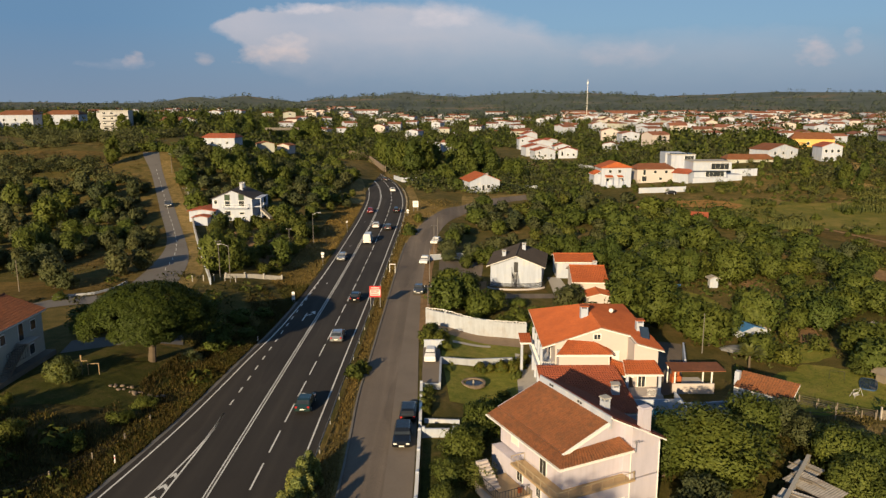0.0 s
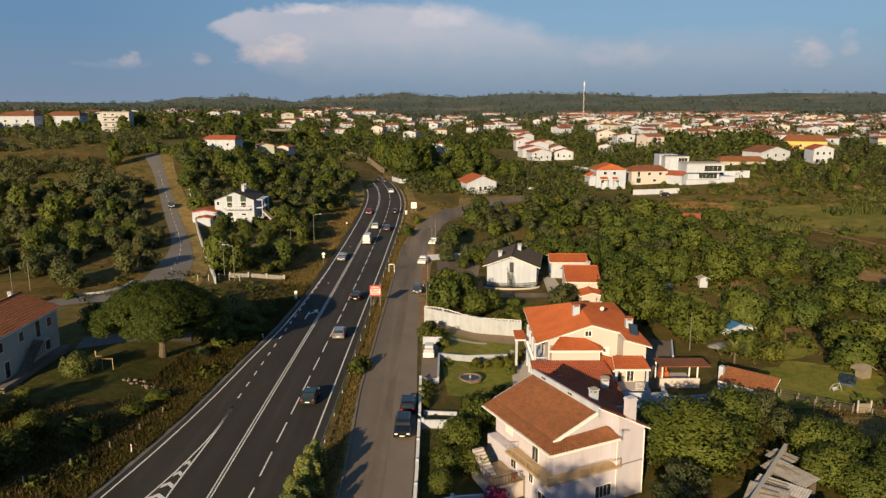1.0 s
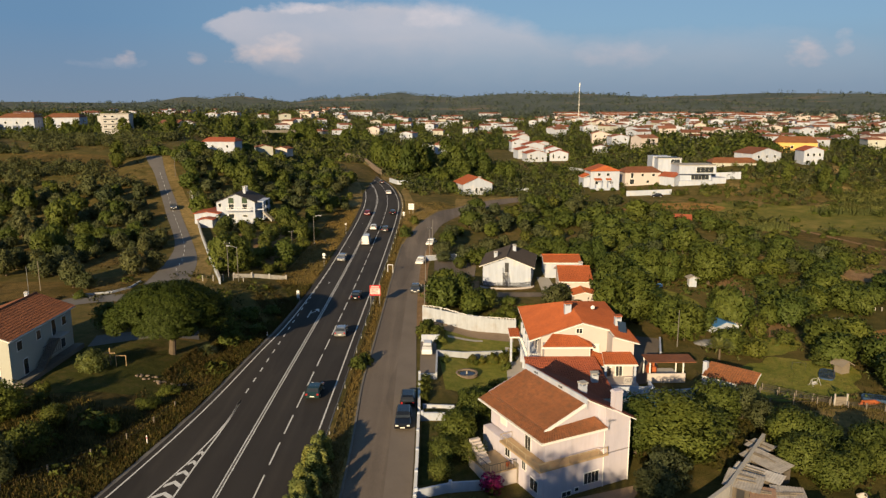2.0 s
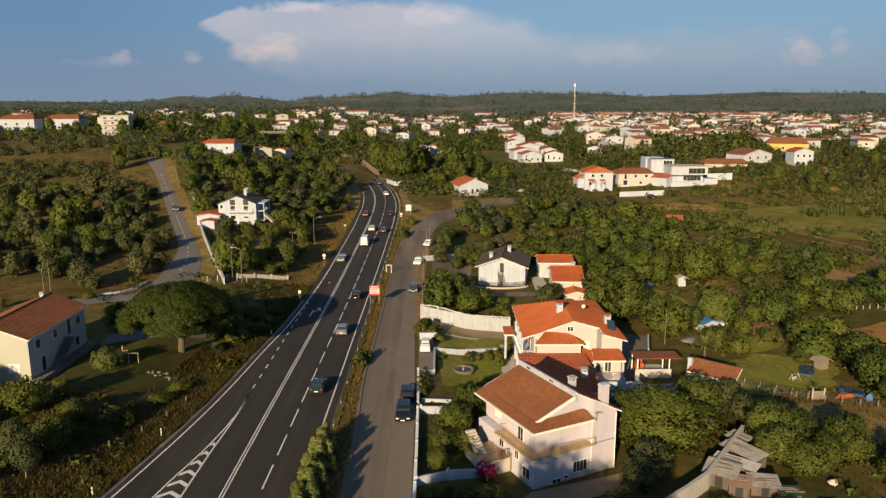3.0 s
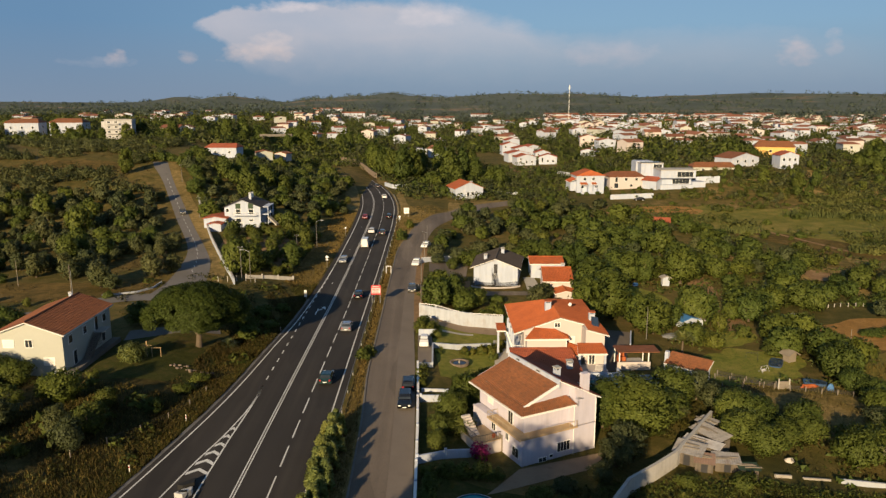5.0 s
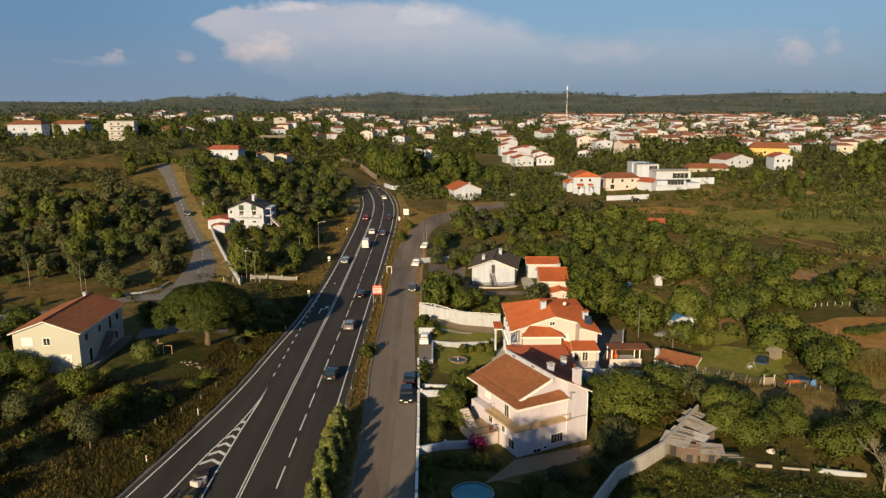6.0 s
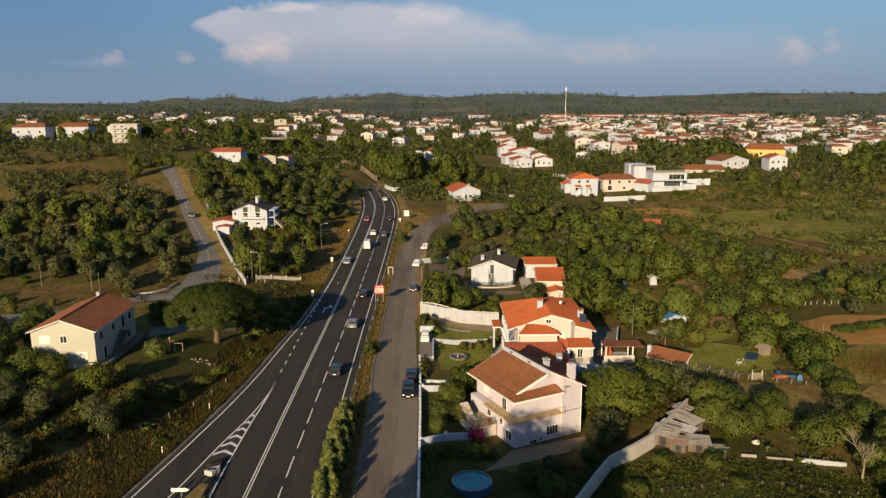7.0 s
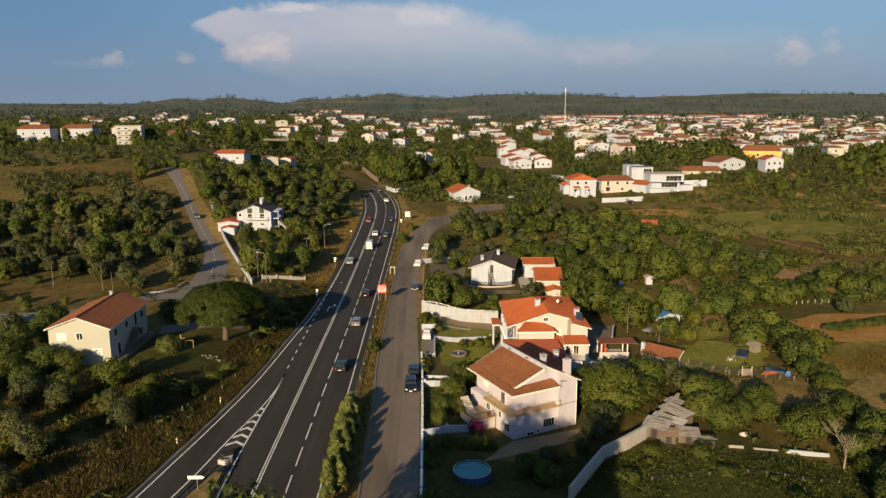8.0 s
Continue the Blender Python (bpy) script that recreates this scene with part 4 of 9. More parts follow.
def steps(parent, n, w, run, rise, mat, m, label=""):
    ob = part("stair_base", boxes((-w / 2 + 0.05, w / 2 - 0.05, 0, 0.2, -0.3, 0)), mat, parent, label, m=m)
    for k in range(n):
        part("step", boxes((-w / 2, w / 2, k * run, (k + 1) * run + 0.03, -0.3 if k == 0 else (k - 1) * rise, (k + 1) * rise)), mat, ob)


def pink_house():
    ob = thing("house", pose(8.8, 50.4, 0, rz=26), "pale pink two-storey house with aged terracotta roof and wrap-round balcony", "house")
    bm = bmesh.new()
    poly_prism(bm, [(0.2, 0.1), (10.5, 0.1), (10.5, 11.2), (0.2, 11.2)], -2.2, 2.2)
    part("lower_wall", bm, M["pink_wall"], ob)
    bm = bmesh.new()
    poly_prism(bm, [(1.15, 1.15), (7.4, 1.15), (7.4, 0.1), (10.5, 0.1), (10.5, 11.2), (1.15, 11.2)], 2.36, 5.25)
    part("upper_wall", bm, M["pink_wall"], ob)
    for v0, v1 in ((1.2, 1.45), (11.85, 11.2)):
        bm = bmesh.new()
        pts = [(1.15, 5.25), (10.5, 5.25), (10.5, 5.5), (5.95, 7.75), (5.65, 7.3), (1.15, 5.6)]
        lo = [bm.verts.new((u, v0, z)) for u, z in pts]
        hi = [bm.verts.new((u, v1, z)) for u, z in pts]
        bm.faces.new(lo)
        bm.faces.new(hi[::-1])
        for i in range(6):
            bm.faces.new((lo[i], lo[(i + 1) % 6], hi[(i + 1) % 6], hi[i]))
        part("gable_wall", bm, M["pink_wall"], ob)
    bm = bmesh.new()
    pts = [(7.4, 5.25), (10.5, 5.25), (10.5, 5.5), (7.4, 7.0)]
    lo, hi = [bm.verts.new((u, 0.1, z)) for u, z in pts], [bm.verts.new((u, 1.2, z)) for u, z in pts]
    bm.faces.new(lo)
    for i in range(4):
        bm.faces.new((lo[i], lo[(i + 1) % 4], hi[(i + 1) % 4], hi[i]))
    part("gable_wall", bm, M["pink_wall"], ob)
    part("ridge_wall", boxes((5.66, 5.86, 0.95, 11.6, 6.9, 8.0)), M["white_wall"], ob, "white raised wall along the ridge")
    for v in (5.0, 5.35, 9.4, 9.75):
        part("ridge_vent", boxes((5.60, 5.66, v - 0.11, v + 0.11, 7.62, 7.80)), M["black"], ob)
    roof_part(ob, [((-0.15, 11.6, 5.15), (-0.15, -0.3, 5.15), (1.04, 1.0, 5.62), (1.04, 11.6, 5.62)),
                   ((1.04, 11.6, 5.62), (1.04, 1.0, 5.62), (5.68, 1.0, 7.42), (5.68, 11.6, 7.42))], M["terracotta"])
    roof_part(ob, [((10.95, -0.2, 5.42), (10.95, 11.6, 5.42), (5.8, 11.6, 8.0), (5.8, 0.6, 8.0))], M["red_tile"])
    roof_part(ob, [((-0.15, -0.3, 5.15), (7.4, -0.3, 5.15), (6.85, 1.12, 5.9), (1.04, 1.12, 5.64))], M["terracotta"], name="canopy_roof")
    part("verge", boxes((-0.12, 0.12, -0.1, 0.1, 0, 5.05)), M["frame_white"], ob, m=Matrix.Translation((5.66, 1.0, 7.36)) @ Matrix.Rotation(radians(-111.4), 4, "Y"))
    part("balcony_floor", boxes((-0.35, 7.7, -0.2, 1.15, 2.2, 2.36), (-0.35, 1.15, 1.15, 7.0, 2.2, 2.36)), M["tan_floor"], ob, "tan tiled balcony floor")
    railing(ob, [(7.65, 0.0), (7.65, -0.15), (-0.3, -0.15), (-0.3, 6.9), (1.1, 6.9)], 2.36, 0.7, 1.1, M["tan_rail"])
    window(ob, 5.9, 0.1, -0.35, 1.7, 1.1, 0, "glass", 3)
    window(ob, 3.0, 0.1, -1.05, 1.0, 0.45, 0, "glass", 1)
    window(ob, 4.2, 0.1, -0.8, 0.4, 0.3, 0, "glass", 0)
    for v, z, w, h in ((1.4, -0.4, 1.2, 1.1), (3.2, 0.9, 0.6, 0.8), (6.2, 0.9, 0.8, 0.8)):
        window(ob, 0.2, v, z, w, h, -90, "glass", 1)
    window(ob, 1.15, 4.0, 2.4, 0.9, 2.0, -90, "glass", 1)
    window(ob, 1.15, 8.6, 3.2, 1.1, 1.0, -90, "shutter", 0)
    part("door", boxes((-0.03, 0.05, -0.45, 0.45, 0, 2.0)), M["wood"], ob, "dark door", m=pose(0.17, 4.6, -1.0))
    part("chimney", boxes((8.62, 9.5, 0.25, 0.95, 5.6, 8.45), (8.55, 9.57, 0.18, 1.02, 8.2, 8.32)), M["pink_wall"], ob, "pale pink chimney stack")
    chimney(ob, 7.7, 4.2, 6.8, 8.2, 0.65)
    part("downpipe", tubes(((7.28, 0.02, -1.1), (7.28, 0.02, 5.1), 0.05, 0.05)), M["frame_white"], ob)
    part("downpipe", tubes(((10.4, 0.03, -1.1), (10.4, 0.03, 5.2), 0.05, 0.05)), M["frame_white"], ob)
    part("gutter", tubes(((-0.25, -0.3, 5.08), (-0.25, 11.6, 5.08), 0.07, 0.07)), M["frame_white"], ob)
    bm = tubes(((7.5, -0.3, 4.9), (7.5, -0.3, 6.0), 0.025, 0.025), ((7.1, -0.5, 5.9), (8.3, -0.2, 5.75), 0.02, 0.02))
    for k in range(5):
        tube(bm, (7.3 + k * 0.2, -0.75 + k * 0.05, 5.87 - k * 0.025), (7.3 + k * 0.2, -0.05 + k * 0.05, 5.87 - k * 0.025), 0.012, 0.012, 4)
    part("aerial", bm, M["metal"], ob)
    KEEP_OUT.append((12, 57, 10))
    return ob


pink_house()
st = thing("outdoor_stair", pose(8.8, 50.4, 0, rz=26), "cream stair and tan tiled landing against the pink house", "stair")
part("landing", boxes((-3.0, 0.15, 4.4, 8.6, -1.4, 0.45)), M["sand_wall"], st)
part("landing_tiles", boxes((-3.05, 0.15, 4.35, 8.6, 0.455, 0.52)), M["tan_floor"], st)
steps(st, 8, 1.1, 0.32, 0.21, M["sand_wall"], pose(-2.2, 6.4, 0.5))
railing(st, [(-2.95, 8.5), (-2.95, 4.45), (0.1, 4.45)], 0.52, 0.9, 0.3, M["dark_metal"])
part("flowerpot", tubes(((-0.5, 5.1, 0.52), (-0.5, 5.1, 0.95), 0.16, 0.22)), M["orange_tile"], st)


def villa():
    ob = thing("house", pose(0, 0, 0), "large cream villa with a bright orange tiled roof", "house")
    ob.matrix_basis = pose(18, 86, 0)
    X, Y = 18.0, 86.0
    w = M["sand_wall"]

    def P(x, y, z):
        return (x - X, y - Y, z)

    def wall(pts, z0, tops, name="wall"):
        bm = bmesh.new()
        lo = [bm.verts.new(P(x, y, z0)) for x, y in pts]
        hi = [bm.verts.new(P(x, y, z)) for (x, y), z in zip(pts, tops)]
        bm.faces.new(lo[::-1])
        bm.faces.new(hi)
        n = len(pts)
        for i in range(n):
            bm.faces.new((lo[i], lo[(i + 1) % n], hi[(i + 1) % n], hi[i]))
        return part(name, bm, w, ob)

    wall([(12.9, 80.0), (18.3, 80.0), (22.5, 80.0), (22.5, 94.8), (18.3, 94.8), (12.9, 94.8)], -1.5, [5.5, 7.35, 6.25, 5.3, 5.4, 5.3])
    wall([(21.6, 77.0), (24.4, 77.0), (24.4, 93.5), (21.6, 93.5)], -1.5, [6.5, 5.55, 5.5, 5.5])
    wall([(13.1, 78.2), (19.0, 78.2), (19.0, 80.1), (13.1, 80.1)], -1.5, [4.85] * 4)
    roof_part(ob, [(P(11.6, 96.6, 4.95), P(11.4, 80.3, 4.95), P(18.3, 79.6, 7.6), P(18.3, 90.2, 7.6)),
                   (P(21.8, 79.6, 6.65), P(21.8, 93.15, 6.65), P(18.3, 90.2, 7.6), P(18.3, 79.6, 7.6)),
                   (P(25.0, 76.6, 5.75), P(25.0, 96.6, 5.75), P(21.8, 93.15, 6.65), P(21.8, 76.6, 6.65)),
                   (P(25.0, 96.6, 5.7), P(11.6, 96.6, 4.95), P(18.3, 90.2, 7.6), P(18.32, 90.2, 7.6))], M["orange_tile"])
    roof_part(ob, [(P(12.7, 77.8, 4.85), P(19.4, 77.8, 4.85), P(17.4, 80.0, 5.75), P(14.4, 80.0, 6.0)),
                   (P(19.4, 77.8, 4.85), P(19.4, 80.0, 4.85), P(17.4, 80.0, 5.78), P(17.4, 79.98, 5.75))], M["orange_tile"], name="canopy_roof")
    roof_part(ob, [(P(20.0, 74.3, 3.75), P(24.3, 74.3, 3.75), P(24.0, 77.0, 4.5), P(20.3, 77.0, 4.5))], M["orange_tile"], name="porch_roof")
    roof_part(ob, [(P(19.0, 76.6, 2.7), P(21.6, 76.6, 2.7), P(21.4, 78.4, 3.4), P(19.2, 80.0, 3.8))], M["orange_tile"], name="porch_roof")
    for x in (20.3, 24.0):
        part("porch_column", boxes((x - X - 0.15, x - X + 0.15, 74.5 - Y, 74.8 - Y, 1.2, 3.7), bevel=0.02), M["white_wall"], ob)
    part("porch_floor", boxes((20.0 - X, 24.4 - X, 74.2 - Y, 77.0 - Y, -1.3, 1.2)), M["sand_wall"], ob)
    railing(ob, [(22.6 - X, 74.4 - Y), (24.0 - X, 74.4 - Y)], 1.2, 0.8, 0.12, M["frame_white"])
    window(ob, 22.6 - X, 77.0 - Y, 1.25, 0.8, 2.0, 0, "glass", 1)
    window(ob, 17.9 - X, 80.0 - Y, 6.05, 0.75, 0.6, 0, "glass", 1)
    window(ob, 19.3 - X, 80.0 - Y, 2.8, 0.7, 1.7, 0, "glass", 1)
    part("shutter", boxes((-0.42, 0.42, -0.06, 0.0, 0, 1.9)), M["shutter"], ob, m=pose(20.2 - X, 79.94 - Y, 2.7))
    # west side: open gallery under the eave
    for y in (80.8, 83.4, 86.0, 88.6):
        part("gallery_column", boxes((11.2 - X, 11.5 - X, y - Y - 0.15, y - Y + 0.15, -1.2, 4.9), bevel=0.02), M["white_wall"], ob)
    part("gallery_floor", boxes((11.0 - X, 13.0 - X, 80.4 - Y, 90.5 - Y, 1.9, 2.1)), M["white_wall"], ob)
    railing(ob, [(13.0 - X, 80.5 - Y), (11.2 - X, 80.5 - Y), (11.2 - X, 90.4 - Y)], 2.1, 0.9, 0.25, M["frame_white"])
    roof_part(ob, [(P(9.4, 86.6, 3.4), P(10.9, 86.6, 3.4), P(10.9, 89.2, 3.9), P(9.4, 89.2, 3.9))], M["orange_tile"], name="porch_roof")
    part("gate_column", boxes((9.5 - X, 9.8 - X, 86.7 - Y, 87.0 - Y, -1.2, 3.35)), M["white_wall"], ob)
    window(ob, 12.9 - X, 84.0 - Y, 2.5, 1.0, 1.9, -90, "glass", 1)
    chimney(ob, 17.3 - X, 85.6 - Y, 6.9, 8.7, 0.9, M["orange_tile"])
    chimney(ob, 23.7 - X, 83.0 - Y, 5.6, 7.6, 0.85, M["orange_tile"])
    part("solar_panel", boxes((-0.55, 0.55, -1.0, 1.0, -0.04, 0.04)), M["blue_glass"], ob, m=pose(23.7 - X, 80.6 - Y, 6.6, 32, 12, 0))
    bm = bmesh.new()
    bmesh.ops.create_uvsphere(bm, u_segments=12, v_segments=6, radius=0.3, matrix=Matrix.Translation(P(21.2, 87.4, 7.45)) @ Matrix.Diagonal((1, 0.35, 1, 1)))
    part("satellite_dish", bm, M["plastic_white"], ob, smooth=True)
    for y in (78.1,):
        part("downpipe", tubes((P(19.0, y, -1.2), P(19.0, y, 4.8), 0.05, 0.05)), M["frame_white"], ob)
    KEEP_OUT.append((18, 86, 11))


villa()

an = thing("garage", pose(15, 73, 0), "low annexe with a dark red tiled roof between the two houses", "garage")
part("wall", boxes((-4.2, 4.6, -5.4, 5.1, -1.5, 2.1)), M["white_wall"], an)
roof_part(an, [((-4.6, -5.8, 1.9), (5.0, -5.8, 2.3), (4.6, 5.1, 3.5), (-4.6, 5.1, 3.5))], M["red_tile"])
chimney(an, 3.2, -1.6, 2.3, 3.9, 0.8)
te = thing("terrace", pose(22.5, 70, 0), "terrace with white parapets beside the villa", "terrace")
part("slab", boxes((-2.8, 3.2, -4.6, 4.2, -1.6, 0.9)), M["paving"], te)
part("parapet", boxes((-2.8, 3.2, -4.75, -4.55, 0.9, 1.7), (3.1, 3.3, -4.55, 4.2, 0.9, 1.7)), M["white_wall"], te)
part("pool_water", boxes((-2.3, 2.6, -3.9, 1.2, 0.905, 0.96)), M["water"], te, "blue swimming pool water")
part("parapet", boxes((-2.8, 3.1, 1.6, 1.8, 0.9, 1.9)), M["white_wall"], te)
KEEP_OUT.extend([(15, 72, 7), (22, 70, 5.5), (10, 66, 4)])

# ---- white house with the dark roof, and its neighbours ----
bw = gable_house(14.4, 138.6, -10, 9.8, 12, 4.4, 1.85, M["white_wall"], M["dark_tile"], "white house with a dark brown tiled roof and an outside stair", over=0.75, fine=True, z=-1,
                 chim=((-2.6, -2.5, 6.6), (1.0, 1.5, 7.4)), wins=((4.9, -2.0, 1.0, 1.2, 1.1, 90),))
part("attic_door", boxes((-0.4, 0.4, -6.06, -5.98, 3.0, 5.0)), M["dark_metal"], bw, "dark attic door")
bm = bmesh.new()
for k in range(15):
    box(bm, -0.5 - 0.02 * k, 0.45 - 0.02 * k, -8.9 + k * 0.2, -8.62 + k * 0.2, 0.05 + 0.2 * k, 0.11 + 0.2 * k)
for s in (-0.5, 0.42):
    tube(bm, (s, -9.0, 0.0), (s - 0.28, -6.0, 3.0), 0.05, 0.05, 5)
    tube(bm, (s, -9.0, 0.95), (s - 0.28, -6.0, 3.95), 0.03, 0.03, 5)
    for k in range(0, 15, 2):
        tube(bm, (s - 0.018 * k, -8.9 + 0.2 * k, 0.1 + 0.2 * k), (s - 0.018 * k, -8.9 + 0.2 * k, 1.05 + 0.2 * k), 0.018, 0.018, 4)
part("stair", bm, M["dark_metal"], bw, "dark metal outside stair")
fe = thing("garden_fence", pose(13.4, 132.0, height(13.4, 132.0)), "low round wall with dark iron railings before the white house", "fence")
arc = [(5.4 * math.cos(a), -2.2 * math.sin(a)) for a in np.linspace(0, math.pi, 13)]
bm = bmesh.new()
for a, b in zip(arc, arc[1:]):
    tube(bm, (*a, 0.2), (*b, 0.2), 0.22, 0.22, 4)
part("kerb_wall", bm, M["sand_wall"], fe)
railing(fe, arc, 0.35, 1.05, 0.11, M["dark_metal"])
railing(fe, arc, 0.35, 0.55, 0.6, M["dark_metal"], "mid_rail")
KEEP_OUT.extend([(13.6, 130, 6.5), (26, 128, 8), (26, 142, 6)])
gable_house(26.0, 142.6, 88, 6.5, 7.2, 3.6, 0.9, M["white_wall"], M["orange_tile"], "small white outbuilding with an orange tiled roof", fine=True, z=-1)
gable_house(26.1, 128.6, 86, 10.8, 5.6, 3.4, 1.7, M["sand_wall"], M["orange_tile"], "cream house with an orange tiled roof", fine=True, z=-1, chim=((1.0, -1.6, 5.9),), wins=((-5.4, -0.6, 0.9, 1.2, 1.3, -90),))
gable_house(26.6, 120.6, 0, 3.8, 3.6, 2.0, 0.5, M["sand_wall"], M["orange_tile"], "lean-to with an orange tiled roof", fine=True, z=-1.1, name="lean_to", category="shed")

# ---- cream house on the bank ----
lh = gable_house(-55.3, 76.6, 0, 9.2, 14.6, 5.4, 1.7, M["cream_wall"], M["brown_tile"], "two-storey cream house with a terracotta gable roof and an outside stair", fine=True, z=3.5,
                 wins=((-2.6, -7.3, 3.6, 1.35, 1.0, 0, "shutter", 0), (0.1, -7.3, 3.6, 0.9, 1.0, 0, "glass", 1), (2.6, -7.3, 1.1, 1.35, 0.95, 0, "shutter", 0),
                       (4.6, -5.2, 3.5, 1.0, 1.1, 90), (4.6, -1.0, 3.5, 0.9, 1.1, 90), (4.6, 2.6, 2.9, 0.9, 2.0, 90), (4.6, 5.2, 3.5, 1.0, 1.1, 90), (4.6, -4.3, 0.2, 0.9, 1.9, 90), (4.6, 4.5, 0.6, 1.0, 1.2, 90)),
                 chim=())
chimney(lh, -0.6, 6.4, 6.0, 7.7, 0.42)
steps(lh, 14, 1.0, 0.3, 0.205, M["dark_kerb"], pose(5.3, -2.8, 0), "concrete outside stair")
part("stair_landing", boxes((4.62, 6.0, 1.4, 4.2, 2.7, 2.88)), M["concrete"], lh)
railing(lh, [(5.9, -2.6), (5.9, 1.4)], 1.3, 1.6, 0.5, M["dark_metal"])
part("plinth", boxes((4.62, 5.9, -7.4, 7.4, -1.0, 0.12)), M["dark_kerb"], lh)
part("aerial_mast", tubes(((-0.5, 6.8, 7.0), (-0.5, 6.8, 11.0), 0.03, 0.02)), M["metal"], lh)

# ---- white house in the orchard ----
wh = gable_house(-54.6, 186.0, 0, 10.2, 11, 5.0, 2.1, M["white_wall"], M["dark_tile"], "white two-storey house with green panels and a dark roof", z=5.4, fine=False,
                 wins=((-1.2, -5.5, 3.0, 1.3, 1.3, 0), (2.4, -5.5, 3.0, 1.3, 1.3, 0), (-4.2, -5.5, 3.6, 0.7, 0.9, 0), (-1.2, -5.5, 0.6, 1.4, 1.1, 0), (2.4, -5.5, 0.9, 1.2, 0.5, 0)), chim=((1.3, -1.0, 8.6),))
M["green_panel"] = surface("dark_green_panel", (0.035, 0.06, 0.035), 0.7, 0.1, 1, 6, 0)
for x, z1 in ((-1.2, 6.0), (2.4, 6.1)):
    part("panel", boxes((x - 0.7, x + 0.7, -5.56, -5.52, 4.5, z1)), M["green_panel"], wh, "dark green cladding panel")
part("balcony", boxes((-2.4, 4.2, -6.5, -5.5, 2.5, 2.65)), M["white_wall"], wh)
railing(wh, [(-2.4, -5.5), (-2.4, -6.45), (4.2, -6.45), (4.2, -5.5)], 2.65, 0.9, 0.3, M["frame_white"])
part("water_tank", tubes(((1.3, 1.0, 7.0), (1.3, 1.0, 8.5), 0.5, 0.5), seg=12), M["plastic_white"], wh)
for z in (0.0, 2.6, 4.7):
    part("veranda_slab", boxes((5.1, 7.2, -4.5, 3.0, z, z + 0.25)), M["white_wall"], wh)
for y in (-4.3, -1.4, 1.6, 2.8):
    part("veranda_column", boxes((6.9, 7.1, y - 0.1, y + 0.1, 0.25, 4.7)), M["white_wall"], wh)
steps(wh, 9, 1.2, 0.32, 0.24, M["concrete"], pose(9.8, -5.5, 0, 0, 0, 65), "concrete outside stair")
gable_house(-61.8, 182.0, 0, 6.2, 8, 2.6, 0.5, M["white_wall"], M["red_tile"], "low white annexe with a red roof", z=5.0, name="annexe", category="outbuilding")
gable_house(-60.8, 175.5, 0, 3.4, 2.6, 2.0, 0.3, M["white_wall"], M["red_tile"], "small white shed with a red roof", z=4.6, name="shed", category="shed")
KEEP_OUT.append((-56, 184, 9))

# ---- houses in the middle distance ----
WN = lambda w, d, zs: tuple((x, -d / 2, z, 1.0, 1.2, 0) for z in zs for x in (-w * 0.3, 0.0, w * 0.3))
gable_house(12.6, 260.5, 16, 11.4, 11, 5.4, 2.4, M["white_wall"], M["orange_tile"], "white house with an orange roof and a front stair", z=1.6, wins=((1.4, -5.5, 2.6, 1.1, 1.2, 0), (-0.5, -5.5, 2.0, 0.9, 1.8, 0)), chim=((3.0, 1.0, 7.4),))
h1 = gable_house(64.6, 276, 4, 11.5, 9, 6.0, 2.0, M["white_wall"], M["orange_tile"], "white two-storey house with an orange roof and a tiled porch", z=4.2, hip=0.6, wins=((-2.4, -4.5, 3.9, 1.1, 1.1, 0), (1.2, -4.5, 3.9, 1.1, 1.1, 0), (-3.4, -4.5, 0.7, 1.2, 1.2, 0), (2.6, -4.5, 0.8, 1.0, 1.0, 0)))
part("side_wall", boxes((-8.2, -5.75, -3.5, 3.5, -0.5, 3.4)), M["white_wall"], h1)
roof_part(h1, [((-8.6, -4.2, 3.2), (-5.7, -4.2, 4.6), (-5.7, 3.8, 4.6), (-8.6, 3.8, 3.2))], M["orange_tile"])
roof_part(h1, [((-4.6, -6.4, 2.3), (-1.6, -6.4, 2.3), (-1.6, -4.5, 3.1), (-4.6, -4.5, 3.1))], M["orange_tile"], name="porch_roof")
roof_part(h1, [((0.2, -6.0, 2.3), (2.4, -6.0, 2.3), (2.4, -4.5, 3.0), (0.2, -4.5, 3.0))], M["orange_tile"], name="porch_roof")
for x in (-4.4, -1.8, 0.4, 2.2):
    part("porch_post", boxes((x - 0.1, x + 0.1, -6.2, -6.0, -0.3, 2.3)), M["white_wall"], h1)
part("balustrade", boxes((-5.0, 4.5, -8.2, -8.0, -1.8, -0.4), (-5.0, 4.5, -8.0, -4.5, -1.8, -0.9)), M["white_wall"], h1)
gable_house(80.9, 281, 94, 9, 14.5, 5.0, 1.7, M["sand_wall"], M["brown_tile"], "cream two-storey house with a brown tiled roof", z=4.2, hip=2.4, wins=((-4.5, -4.2, 3.2, 1.1, 1.1, -90), (-4.5, 0.2, 3.2, 1.1, 1.1, -90), (-4.5, 4.4, 2.6, 1.0, 2.0, -90), (-4.5, 4.4, 0.2, 1.8, 1.9, -90), (-4.5, -2.0, 0.6, 1.1, 1.0, -90)))
gable_house(92.6, 276, 40, 7, 6.5, 2.8, 1.3, M["white_wall"], M["red_tile"], "small white outbuilding with red roofs", z=5.0, name="outbuilding", category="outbuilding")
